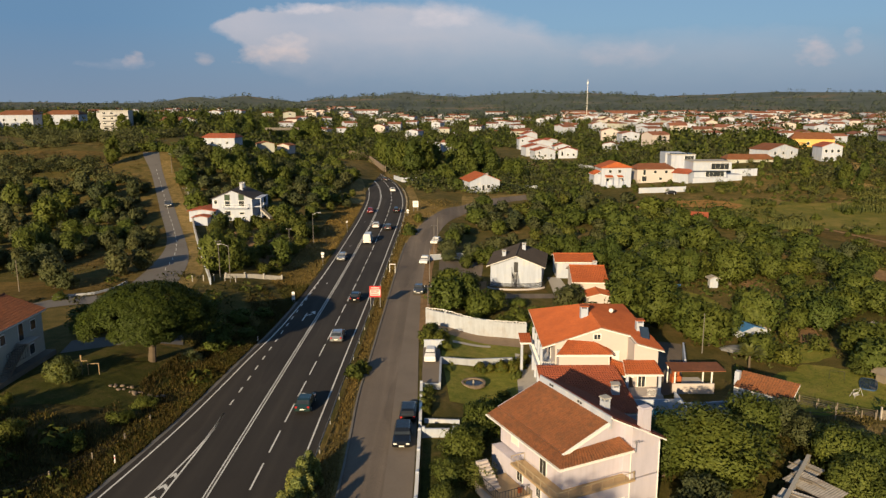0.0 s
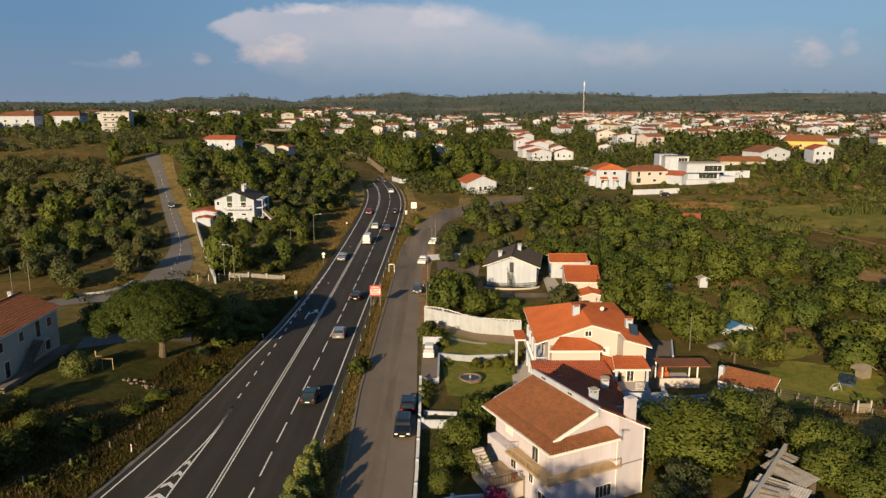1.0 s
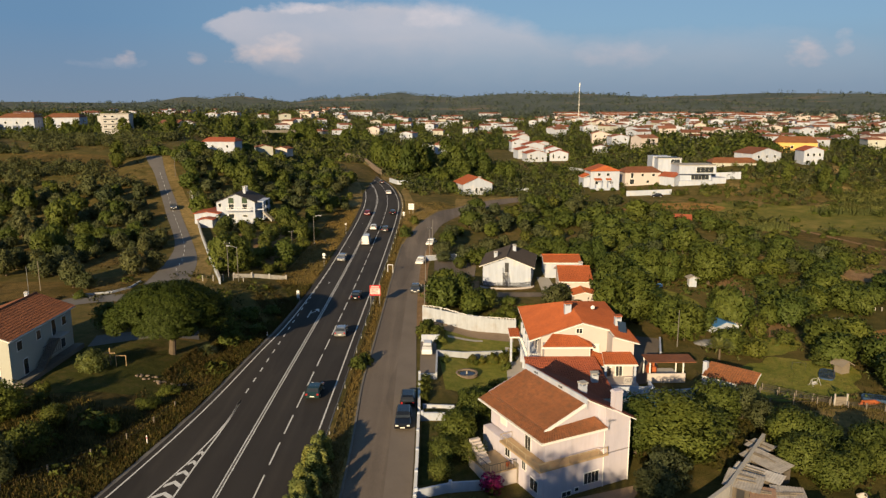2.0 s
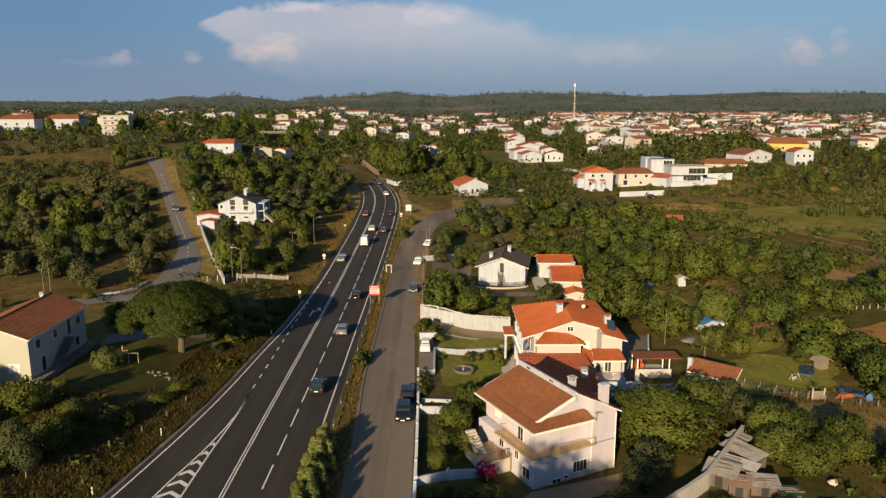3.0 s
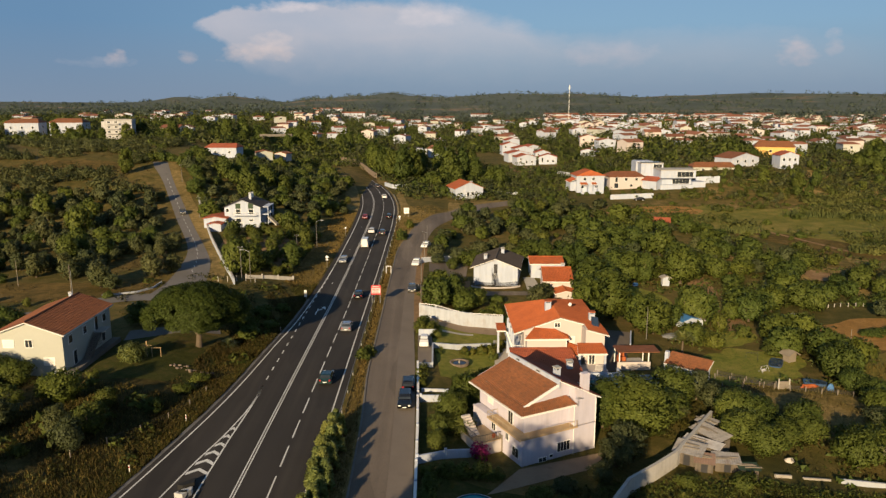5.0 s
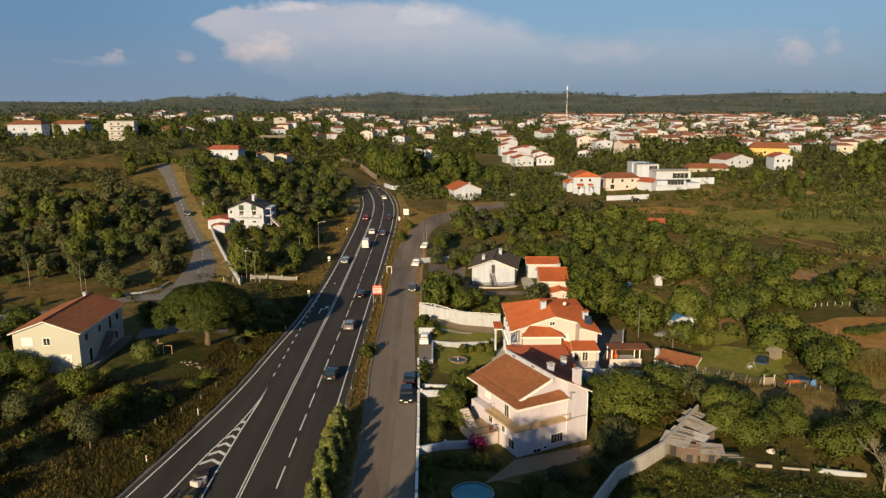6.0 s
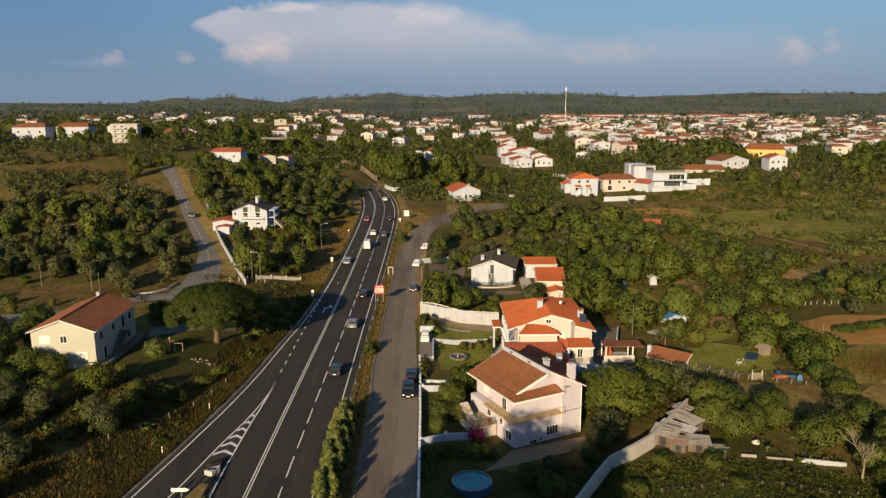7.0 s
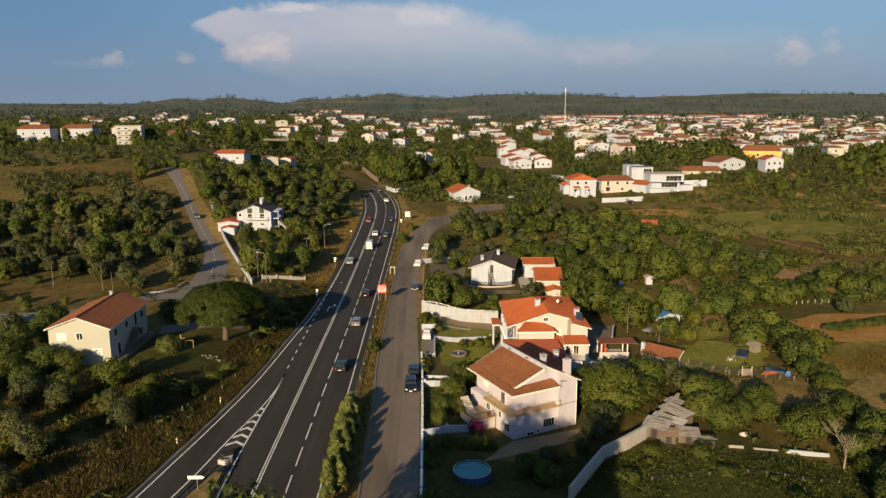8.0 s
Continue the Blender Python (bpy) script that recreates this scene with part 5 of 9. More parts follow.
gable_house(128, 305, 84, 9.0, 19, 3.6, 1.7, M["cream_wall"], M["terracotta"], "long cream bungalow with a terracotta roof", z=7.4, hip=2.2, wins=((-4.5, -5, 1.4, 1.2, 1.2, -90), (-4.5, 0, 1.4, 1.2, 1.2, -90), (-4.5, 5, 1.4, 1.2, 1.2, -90)))
gable_house(142, 312, 20, 16, 11, 5.4, 2.2, M["white_wall"], M["brown_tile"], "white two-storey house with a low gable and balcony", z=9.2, wins=WN(15, 11, (0.7, 3.2)))
gable_house(180, 356, 70, 12, 19, 6.0, 2.6, M["ochre_wall"], M["terracotta"], "ochre yellow house with a terracotta roof", z=11, hip=2.5, wins=((-6.5, -5, 3.0, 1.2, 1.3, -90), (-6.5, 2, 3.0, 1.2, 1.3, -90)))
gable_house(161, 304, 0, 8.5, 8, 6.6, 1.5, M["white_wall"], M["red_tile"], "tall narrow white house with a red roof", z=9.6, wins=WN(8.5, 8, (1.0, 4.0)))
gable_house(-87.2, 283, 84, 8.0, 13, 4.2, 1.3, M["white_wall"], M["red_tile"], "white house with a red roof above the olive grove", z=17.4, hip=1.5, wins=((-4, 2.5, 1.6, 0.9, 1.0, -90), (-4, -3.5, 1.6, 0.9, 1.0, -90)))
gable_house(-75.5, 303, 20, 7, 6, 2.6, 0.9, M["cream_wall"], M["terracotta"], "small cream shed among olive trees", name="shed", category="shed", z=15.4)
gable_house(-69.5, 316, -20, 6, 5, 2.4, 0.8, M["sand_wall"], M["terracotta"], "small cream shed among olive trees", name="shed", category="shed", z=14.2)
gable_house(-9, 418, 10, 11, 9, 6.0, 0.8, M["white_wall"], M["dark_tile"], "white house with blue-grey walls behind trees", z=6.5, wins=WN(11, 9, (1.0, 3.8)))
gable_house(4, 430, 60, 10, 9, 5.0, 1.5, M["white_wall"], M["far_tile"], "white house with a terracotta roof behind trees", z=7, wins=WN(10, 9, (1.0,)))
gable_house(76.4, 218, 70, 6.0, 8.0, 2.2, 1.4, M["white_wall"], M["red_tile"], "white garden shed with a red roof", name="shed", category="shed", z=-2.6, wins=((-3.0, 0.5, 0.9, 2.4, 1.0, -90),))
gable_house(-148, 398, 80, 8, 11, 4, 1.5, M["cream_wall"], M["far_tile"], "cream farmhouse on the hill", z=22, wins=((-4, 0, 1.5, 1, 1.2, -90),))
gable_house(-142, 404, 10, 8, 8, 3.6, 1.4, M["white_wall"], M["far_tile"], "white farm building on the hill", z=22.4, name="farm_building", category="outbuilding")


def modern_house():
    ob = thing("house", pose(98.5, 277, 1.6), "white modern flat-roofed house with large windows", "house")
    part("wall", boxes((-6, 9, -3, 9, 0.5, 7.2), (9, 14.5, -4.5, 4, 0.5, 5.6)), M["white_wall"], ob)
    part("terrace", boxes((-4.5, 9, -5.4, -3, 0.5, 4.4)), M["white_wall"], ob)
    part("rear_wall", boxes((-10.5, -3, 10.6, 18, 7.2, 13.0)), M["white_wall"], ob)
    part("upper_wall", boxes((-4.6, 10, -5.2, 5, 7.2, 10.4)), M["white_wall"], ob)
    part("upper_wall", boxes((-9.8, -0.4, 5.1, 10.4, 7.2, 12.4)), M["white_wall"], ob)
    part("roof", boxes((-4.8, 10.2, -5.4, 5.2, 10.4, 10.7), (-10.0, -0.2, 4.9, 10.6, 12.4, 12.7)), M["concrete"], ob)
    window(ob, 5.6, -5.2, 7.7, 6.6, 2.2, 0, "glass", 3)
    window(ob, -2.8, 5.1, 10.6, 3.6, 1.5, 0, "glass", 2)
    window(ob, 4.6, -3.0, 4.7, 7.0, 2.0, 0, "glass", 4)
    window(ob, -5.0, -3.0, 3.2, 3.0, 2.2, 0, "glass", 2)
    for k in range(4):
        part("solar_panel", boxes((-9.4 + k * 2.1, -7.7 + k * 2.1, 6, 9, 12.7, 13.0)), M["blue_glass"], ob)
    KEEP_OUT.append((102, 277, 13))


modern_house()


def block_of_flats():
    ob = thing("apartment_block", pose(-159, 353, 21.3, rz=12), "white four-storey apartment block with balconies", "building")
    part("wall", boxes((-6.4, 6.4, -5.5, 5.5, -1.5, 9.8)), M["pale_grey_wall"], ob)
    part("roof", boxes((-6.6, 6.6, -5.7, 5.7, 9.8, 10.3)), M["concrete"], ob)
    for k in range(4):
        z = 0.6 + k * 2.4
        for x in (-4.4, -1.0):
            window(ob, x, -5.5, z + 0.2, 1.3, 1.3, 0)
        bal = part("balcony", boxes((-5.6, 0.6, -6.5, -5.5, z - 0.1, z + 0.05), (-5.6, 0.6, -6.55, -6.45, z + 0.05, z + 0.8)), M["pale_grey_wall"], ob)
    part("stair_tower", boxes((-8.6, -6.4, -2, 4, -1.5, 9.2)), M["pale_grey_wall"], ob)
    KEEP_OUT.append((-159, 353, 10))


block_of_flats()
for x, y, r in ((-221.5, 380, 8), (-199.5, 384, 6)):
    gable_house(x, y, 90 + r, 12, 17, 7.0, 1.9, M["white_wall"], M["terracotta"], "three-storey white apartment house with a terracotta roof", z=22.5, hip=2.5, name="apartment_house", category="building",
                wins=tuple((-6, yy, z, 1.0, 1.2, -90) for yy in (-5.5, 0, 5.5) for z in (1.0, 3.6)) + ((0, -8.5, 1.2, 1.0, 1.2, 0), (0, -8.5, 4.0, 1.0, 1.2, 0)))
gable_house(-207, 331, 85, 8, 17, 3.0, 0.9, M["white_wall"], M["far_tile"], "low white building beyond the olive grove", z=16.6, name="outbuilding", category="outbuilding")

# the row that climbs the slope
for x, y, r, w, d, h in ((52, 384, 10, 11, 9, 4.6), (66, 388, -8, 10, 9, 4.2), (50, 402, 12, 13, 9, 5.0), (66, 410, 0, 9, 8, 4.5), (56, 424, 8, 12, 9, 6.0), (50, 446, 5, 10, 9, 6.5), (64, 446, 15, 11, 9, 5), (54, 468, 10, 9, 9, 8)):
    gable_house(x, y, r, w, d, h, 1.5, M["white_wall"], M["red_tile"], "white house with a red roof in a climbing row", group="row of white houses", wins=WN(w, d, (1.2,)) + ((-w * 0.3, -d / 2, h - 1.8, 0.9, 1.1, 0),))

br = thing("road_bridge", pose(-98, 440, 19.0, rz=4), "dark concrete road bridge deck on a pillar beyond the bend", "bridge")
part("deck", boxes((-10, 10, -3, 3, 0, 0.9)), M["dark_gutter"], br)
part("parapet", boxes((-10, 10, -3.2, -3.0, 0.5, 1.5)), M["dark_kerb"], br)
for x in (7.0, -8.0):
    part("pillar", boxes((x - 0.5, x + 0.5, -1.2, 1.2, -8, 0), bevel=0.1), M["dark_kerb"], br)
KEEP_OUT.append((-104, 430, 12))

# ---- the town on the far slope ----


def town():
    r = np.random.default_rng(5)
    walls = [M["white_wall"]] * 7 + [M["cream_wall"], M["sand_wall"]] + [M["white_wall"]] * 3 + [M["cream_wall"], M["sand_wall"]]
    kinds = []
    for k in range(28):
        w, d, h = float(r.uniform(8.5, 13)), float(r.uniform(8, 11)), float(r.choice([3.4, 5.8, 6.2]))
        zs = (1.0, 3.8) if h > 5 else (1.2,)
        kinds.append((w, d, h, float(r.uniform(0.9, 1.6)), walls[k % len(walls)], zs, float(r.choice([0, 0, 2.2]))))
    first = {}
    made = []

    def put(x, y, rot, k):
        w, d, h, rise, wall, zs, hip = kinds[k]
        colour = {"white_render": "white", "cream_render": "cream", "sand_render": "sandy", "ochre_render": "ochre"}[wall.name]
        if k not in first:
            first[k] = gable_house(x, y, rot, w, d, h, rise, wall, M["far_tile"], f"{colour} town house with a terracotta roof", over=0.3, group="town houses", hip=hip,
                                   wins=tuple((xx, -d / 2, z, 1.2, 1.2, 0) for z in zs for xx in (-w * 0.28, w * 0.28)) + ((-w / 2, 0, zs[-1], 1.1, 1.2, -90),) if k < 14 else ((0, -d / 2, zs[-1], 2.2, 1.3, 0),),
                                   chim=((w * 0.2, d * 0.1, h + rise + 0.8),) if k < 14 else ())
        else:
            copy_thing(first[k], pose(x, y, height(x, y), rz=rot))
            KEEP_OUT.append((x, y, 5.5))
        made.append((x, y))

    def fill(n, az0, az1, d0, d1, gap, rot0):
        tries = 0
        got = 0
        while got < n and tries < n * 30:
            tries += 1
            az = float(r.uniform(az0, az1))
            dist = 1.0 / float(r.uniform(1.0 / d1, 1.0 / d0))
            x, y = math.sin(az) * dist, math.cos(az) * dist - 18
            g2 = gap * (0.7 + dist / 900)
            if all((x - a) ** 2 + (y - b) ** 2 > g2 * g2 for a, b in made) and all((x - a) ** 2 + (y - b) ** 2 > (q + 7) ** 2 for a, b, q in KEEP_OUT[:70]):
                put(x, y, rot0 + float(r.uniform(-25, 25)) + float(r.choice([0, 90])), int(r.integers(14)) + (14 if dist > 640 else 0))
                got += 1

    fill(78, 0.20, 0.57, 430, 700, 18, 8)
    fill(170, 0.16, 0.57, 640, 1350, 15, 0)
    fill(34, -0.02, 0.22, 560, 1000, 18, 0)
    fill(40, -0.22, 0.02, 560, 1300, 18, 0)
    fill(26, -0.52, -0.22, 560, 1400, 26, 0)
    # long terraces at the far edge of the town
    for k, (x, y, w) in enumerate(((225, 1240, 60), (300, 1225, 70), (385, 1215, 64), (470, 1190, 60), (560, 1220, 50), (170, 930, 26), (250, 1010, 40), (420, 980, 45), (95, 1330, 40), (20, 1080, 34), (-210, 1500, 60), (-120, 1130, 36))):
        gable_house(x, y, 90 + float(r.uniform(-5, 5)), 10, w, 6.4, 1.8, M["white_wall"] if k != 5 else M["cream_wall"], M["far_tile"], "long white terrace of houses at the edge of town", group="terraces", name="terrace_row",
                    wins=tuple((-5, yy, z, 1.6, 1.4, -90) for yy in np.arange(-w / 2 + 4, w / 2 - 3, 6.5) for z in (1.2, 4.0)))


town()
ml = thing("radio_mast", pose(163.5, 842, height(168, 842)), "slim red and white radio mast above the town", "mast")
bm = bmesh.new()
for k in range(3):
    a = 2.1 * k
    tube(bm, (0.8 * math.cos(a), 0.8 * math.sin(a), 0), (0.3 * math.cos(a), 0.3 * math.sin(a), 46), 0.08, 0.06, 5)
for z in np.arange(1, 46, 1.5):
    for k in range(3):
        a, b = 2.1 * k, 2.1 * (k + 1)
        q = 0.8 - 0.5 * z / 46
        tube(bm, (q * math.cos(a), q * math.sin(a), z), (q * math.cos(b), q * math.sin(b), z + 1.5), 0.04, 0.04, 4)
part("lattice", bm, M["frame_white"], ml)
part("antenna", boxes((-0.7, 0.7, -0.7, 0.7, 41, 44), bevel=0.2), M["plastic_white"], ml)

# ---- walls and fences ----


def wall_line(name, pts, tall, mat, label, thick=0.22, coping=None, category="wall", posts=0.0, post_mat=None, follow=True, base=0.0):
    """A garden wall along points on the land, with its coping and posts."""
    x0, y0 = pts[0]
    ob = thing(name, Matrix.Translation((x0, y0, 0)), label, category)
    line = []
    for a, b in zip(pts, pts[1:]):
        a, b = Vector(a), Vector(b)
        n = max(1, int((b - a).length / 4))
        line += [a.lerp(b, k / n) for k in range(n)]
    line.append(Vector(pts[-1]))

    def run(bm, t0, t1, z_of, wide):
        for a, b in zip(line, line[1:]):
            d = (b - a).normalized()
            s = Vector((d.y, -d.x)) * wide / 2
            vs = []
            for q, dz in ((a, t0), (b, t0), (b, t1), (a, t1)):
                z = z_of(q) + dz
                vs.append([bm.verts.new((q.x + s.x * k - x0, q.y + s.y * k - y0, z)) for k in (-1, 1)])
            for i in range(4):
                bm.faces.new((vs[i][0], vs[(i + 1) % 4][0], vs[(i + 1) % 4][1], vs[i][1]))
            bm.faces.new([v[0] for v in vs])
            bm.faces.new([v[1] for v in vs][::-1])

    zf = lambda q: height(q.x, q.y) + base
    bm = bmesh.new()
    run(bm, -0.6, tall, zf, thick)
    part("masonry", bm, mat, ob)
    if coping:
        bm = bmesh.new()
        run(bm, tall + 0.003, tall + 0.07, zf, thick + 0.1)
        part("coping", bm, coping, ob)
    if posts:
        for q in resample(line, max(2, int(sum((b - a).length for a, b in zip(line, line[1:])) / posts) + 1)):
            part("post", boxes((-0.16, 0.16, -0.16, 0.16, -0.3, tall + 0.22), bevel=0.02), post_mat or mat, ob, m=Matrix.Translation((q.x - x0, q.y - y0, zf(q))))
    return ob


def post_fence(pts, tall, gap, mat, label, wires=2):
    x0, y0 = pts[0]
    ob = thing("fence", Matrix.Translation((x0, y0, 0)), label, "fence")
    line = [Vector(p) for p in pts]
    n = max(2, int(sum((b - a).length for a, b in zip(line, line[1:])) / gap) + 1)
    P = resample(line, n)
    post = boxes((-0.06, 0.06, -0.06, 0.06, -0.4, tall))
    me = bpy.data.meshes.new("post")
    post.to_mesh(me)
    post.free()
    me.materials.append(mat)
    for q in P:
        part("post", me, mat, ob, m=pose(q.x - x0, q.y - y0, height(q.x, q.y), float(RNG.uniform(-4, 4)), float(RNG.uniform(-4, 4)), float(RNG.uniform(0, 90))))
    for k in range(wires):
        z = tall * (0.45 + 0.45 * k / max(1, wires - 1))
        bm = bmesh.new()
        rings = [[bm.verts.new((q.x - x0 + dx, q.y - y0 + dx, height(q.x, q.y) + z + dz)) for dx, dz in ((-0.015, -0.01), (0.015, -0.01), (0, 0.02))] for q in P]
        for a, b in zip(rings, rings[1:]):
            for i in range(3):
                bm.faces.new((a[i], a[(i + 1) % 3], b[(i + 1) % 3], b[i]))
        part("wire", bm, M["dark_metal"], ob)
    return ob


wall_line("garden_wall", [(-2.9, 22), (-2.9, 56), (-3.0, 66.5)], 0.85, M["white_wall"], "low white garden wall along the service road", coping=M["frame_white"], posts=4.4)
wall_line("garden_wall", [(-3.0, 68.2), (-3.2, 79.5)], 0.8, M["white_wall"], "low white garden wall beside the hedge", coping=M["frame_white"], posts=5.5)
wall_line("garden_wall", [(-2.8, 49.5), (0.6, 51.2), (3.6, 52.6)], 1.0, M["white_wall"], "white garden wall beside the bougainvillea", posts=3.4)
wall_line("garden_wall", [(-2.6, 66.5), (0.6, 66.9)], 1.0, M["white_wall"], "white wall beside the garden gate", posts=3)
wall_line("garden_wall", [(-2.6, 70.0), (1.2, 70.4)], 0.5, M["white_wall"], "low white wall in the garden")
wall_line("boundary_wall", [(-3.2, 106.0), (2.5, 103.8), (8.5, 102.4), (11.8, 101.6)], 2.35, M["old_wall"], "tall weathered white boundary wall", thick=0.3, coping=M["old_wall"], posts=3.0)
bal = thing("balustrade", pose(-3.2, 106.0, 0), "white scalloped railing along the boundary wall", "railing")
bal_line = resample([Vector(q) for q in ((-3.2, 106.0), (2.5, 103.8), (8.5, 102.4), (11.8, 101.6))], 34)
bm = bmesh.new()
for k, (a, b) in enumerate(zip(bal_line, bal_line[1:])):
    za, zb = (height(q.x, q.y) + 2.42 + (0.24 if n % 3 == 0 else 0.17) for q, n in ((a, k), (b, k + 1)))
    tube(bm, (a.x + 3.2, a.y - 106.0, za), (b.x + 3.2, b.y - 106.0, zb), 0.045, 0.045, 5)
part("rail", bm, M["frame_white"], bal)
for k, q in enumerate(bal_line):
    part("baluster", boxes((-0.05, 0.05, -0.05, 0.05, 0, 0.25 if k % 3 == 0 else 0.18)), M["frame_white"], bal, m=Matrix.Translation((q.x + 3.2, q.y - 106.0, height(q.x, q.y) + 2.42)))
wall_line("garden_wall", [(-3.4, 150.5), (2.5, 154.5), (8.6, 156.8)], 1.3, M["white_wall"], "white garden wall before the white house", coping=M["frame_white"])
wall_line("garden_wall", [(25.9, 74.0), (28.6, 74.0), (32.2, 74.6)], 1.6, M["white_wall"], "white garden wall between the terrace and the hut")
wall_line("garden_wall", [(31.6, 88.5), (33.6, 95.5)], 1.5, M["white_wall"], "white wall beside the asphalt yard")
wall_line("terrace_wall", [(-0.9, 88.4), (3.0, 89.4), (8.8, 91.0)], 0.9, M["old_wall"], "low pale retaining wall of the lawn", thick=0.3)
wall_line("parking_wall", [(-1.0, 79.4), (-0.9, 88.2)], 0.9, M["old_wall"], "low pale wall beside the parking pad", thick=0.25)
wall_line("parking_wall", [(-3.2, 79.6), (-1.0, 79.5)], 0.7, M["old_wall"], "low pale wall beside the parking pad", thick=0.25)
wall_line("parking_wall", [(-3.3, 94.9), (-0.4, 95.0)], 1.1, M["white_wall"], "white wall behind the parked van", thick=0.25)
wall_line("concrete_wall", [(13.4, 35.0), (16.5, 40.0), (19.4, 44.4), (23.3, 47.6), (26.4, 50.4), (30.2, 55.4), (34.4, 61.0)], 1.9, M["grey_wall"], "long grey block wall across the gardens", thick=0.25, coping=M["concrete"])
wall_line("garden_wall", [(36.6, 48.1), (38.6, 48.4)], 0.35, M["stone"], "low pale wall at the field's edge")
wall_line("garden_wall", [(45.0, 50.0), (50.8, 49.7)], 0.5, M["old_wall"], "low white wall at the field's edge")
wall_line("garden_wall", [(40.2, 48.8), (44.0, 50.0)], 0.22, M["stone"], "low broken pale wall at the field's edge")
wall_line("hill_wall", [(-41.2, 119.5), (-43.5, 125.5), (-48.2, 137), (-59.6, 166), (-72.4, 200), (-76, 209)], 1.25, M["white_wall"], "white wall along the hill lane", coping=M["concrete"])
wall_line("lane_wall", [(-64.0, 110.6), (-58.4, 113.3), (-56.6, 116.5), (-56.4, 121.0)], 0.4, M["old_wall"], "low pale wall beside the lane")
wall_line("garden_wall", [(-40.0, 124.5), (-31.5, 131.5)], 0.8, M["grey_wall"], "grey garden wall below the orchard", posts=3)
wall_line("garden_wall", [(-20.8, 291), (-17.0, 281.5), (-12.5, 281.2), (-7.8, 281.8)], 1.7, M["white_wall"], "white wall at the bend of the main road")
wall_line("stone_wall", [(-50.5, 375), (-39.5, 358), (-32.2, 340), (-26.6, 321)], 2.6, M["brown_concrete"], "brown concrete retaining wall at the bend of the main road", thick=0.5)
wall_line("garden_wall", [(21, 267.5), (34, 263.5)], 1.1, M["white_wall"], "white garden wall among trees")
wall_line("garden_wall", [(69.5, 256), (78, 257), (87, 258)], 1.9, M["white_wall"], "white garden wall before the villas")
wall_line("garden_wall", [(62, 335), (72, 312)], 2.0, M["old_wall"], "pale wall climbing the slope")
wall_line("garden_wall", [(111, 279), (121, 278)], 2.8, M["white_wall"], "white garden wall beside the modern house")
post_fence([(-40.5, 49), (-36, 57), (-33.4, 63), (-32.2, 70)], 0.85, 4.4, M["wood"], "wire fence with leaning posts in dry grass")
post_fence([(24, 39.6), (34, 40.9), (48, 42.5)], 0.6, 2.3, M["old_boards"], "wire fence with wooden posts in the field")
post_fence([(41.7, 78.2), (46, 77.0), (50.2, 75.6), (59.7, 72.5)], 0.9, 1.9, M["wood"], "wooden post fence at the edge of the garden", 3)
post_fence([(79.5, 118.0), (84, 119.3), (89, 119.4)], 0.8, 1.6, M["concrete"], "low pale post fence at the edge of the ploughed field")
post_fence([(-37.8, 123.0), (-45, 121.5)], 1.2, 1.5, M["concrete"], "post fence beside the lane")


def guardrail():
    ob = thing("guardrail", Matrix.Translation((-13.0, 0, 0)), "galvanised steel guardrail beside the main road", "guardrail")
    line = resample(offset_line(RIGHT, 1.25), 150)
    line = [q for q in line if 8 < q.y < 262]
    bm = bmesh.new()
    prof = ((0.0, 0.42), (0.07, 0.48), (0.0, 0.56), (0.07, 0.64), (0.0, 0.72))
    rows = []
    for q in line:
        z = float(road_height(q.y)) + 0.05
        rows.append([bm.verts.new((q.x + 13.0 - dx, q.y, z + dz)) for dx, dz in prof])
    for a, b in zip(rows, rows[1:]):
        for i in range(4):
            bm.faces.new((a[i], b[i], b[i + 1], a[i + 1]))
    part("beam", bm, M["rail_steel"], ob)
    me = bpy.data.meshes.new("post")
    pb = boxes((0.02, 0.12, -0.05, 0.05, -0.3, 0.72))
    pb.to_mesh(me)
    pb.free()
    me.materials.append(M["metal"])
    for q in line[::2]:
        part("post", me, None, ob, m=Matrix.Translation((q.x + 13.0, q.y, float(road_height(q.y)) + 0.05)))


guardrail()
strip("kerb", offset_line([q for q in SIDE_L if 20 < q.y < 170], -0.22), [q for q in SIDE_L if 20 < q.y < 170], M["dark_kerb"], 0.14, 1, thick=0.3, label="dark concrete kerb between the roads", category="kerb")

# ---- grounds of the houses ----


def patch(name, pts4, mat, lift, label, category, n=14):
    a, b, c, d = (Vector(p) for p in pts4)
    return strip(name, [a.lerp(d, k / n) for k in range(n + 1)], [b.lerp(c, k / n) for k in range(n + 1)], mat, lift, n, n=n + 1, label=label, category=category)


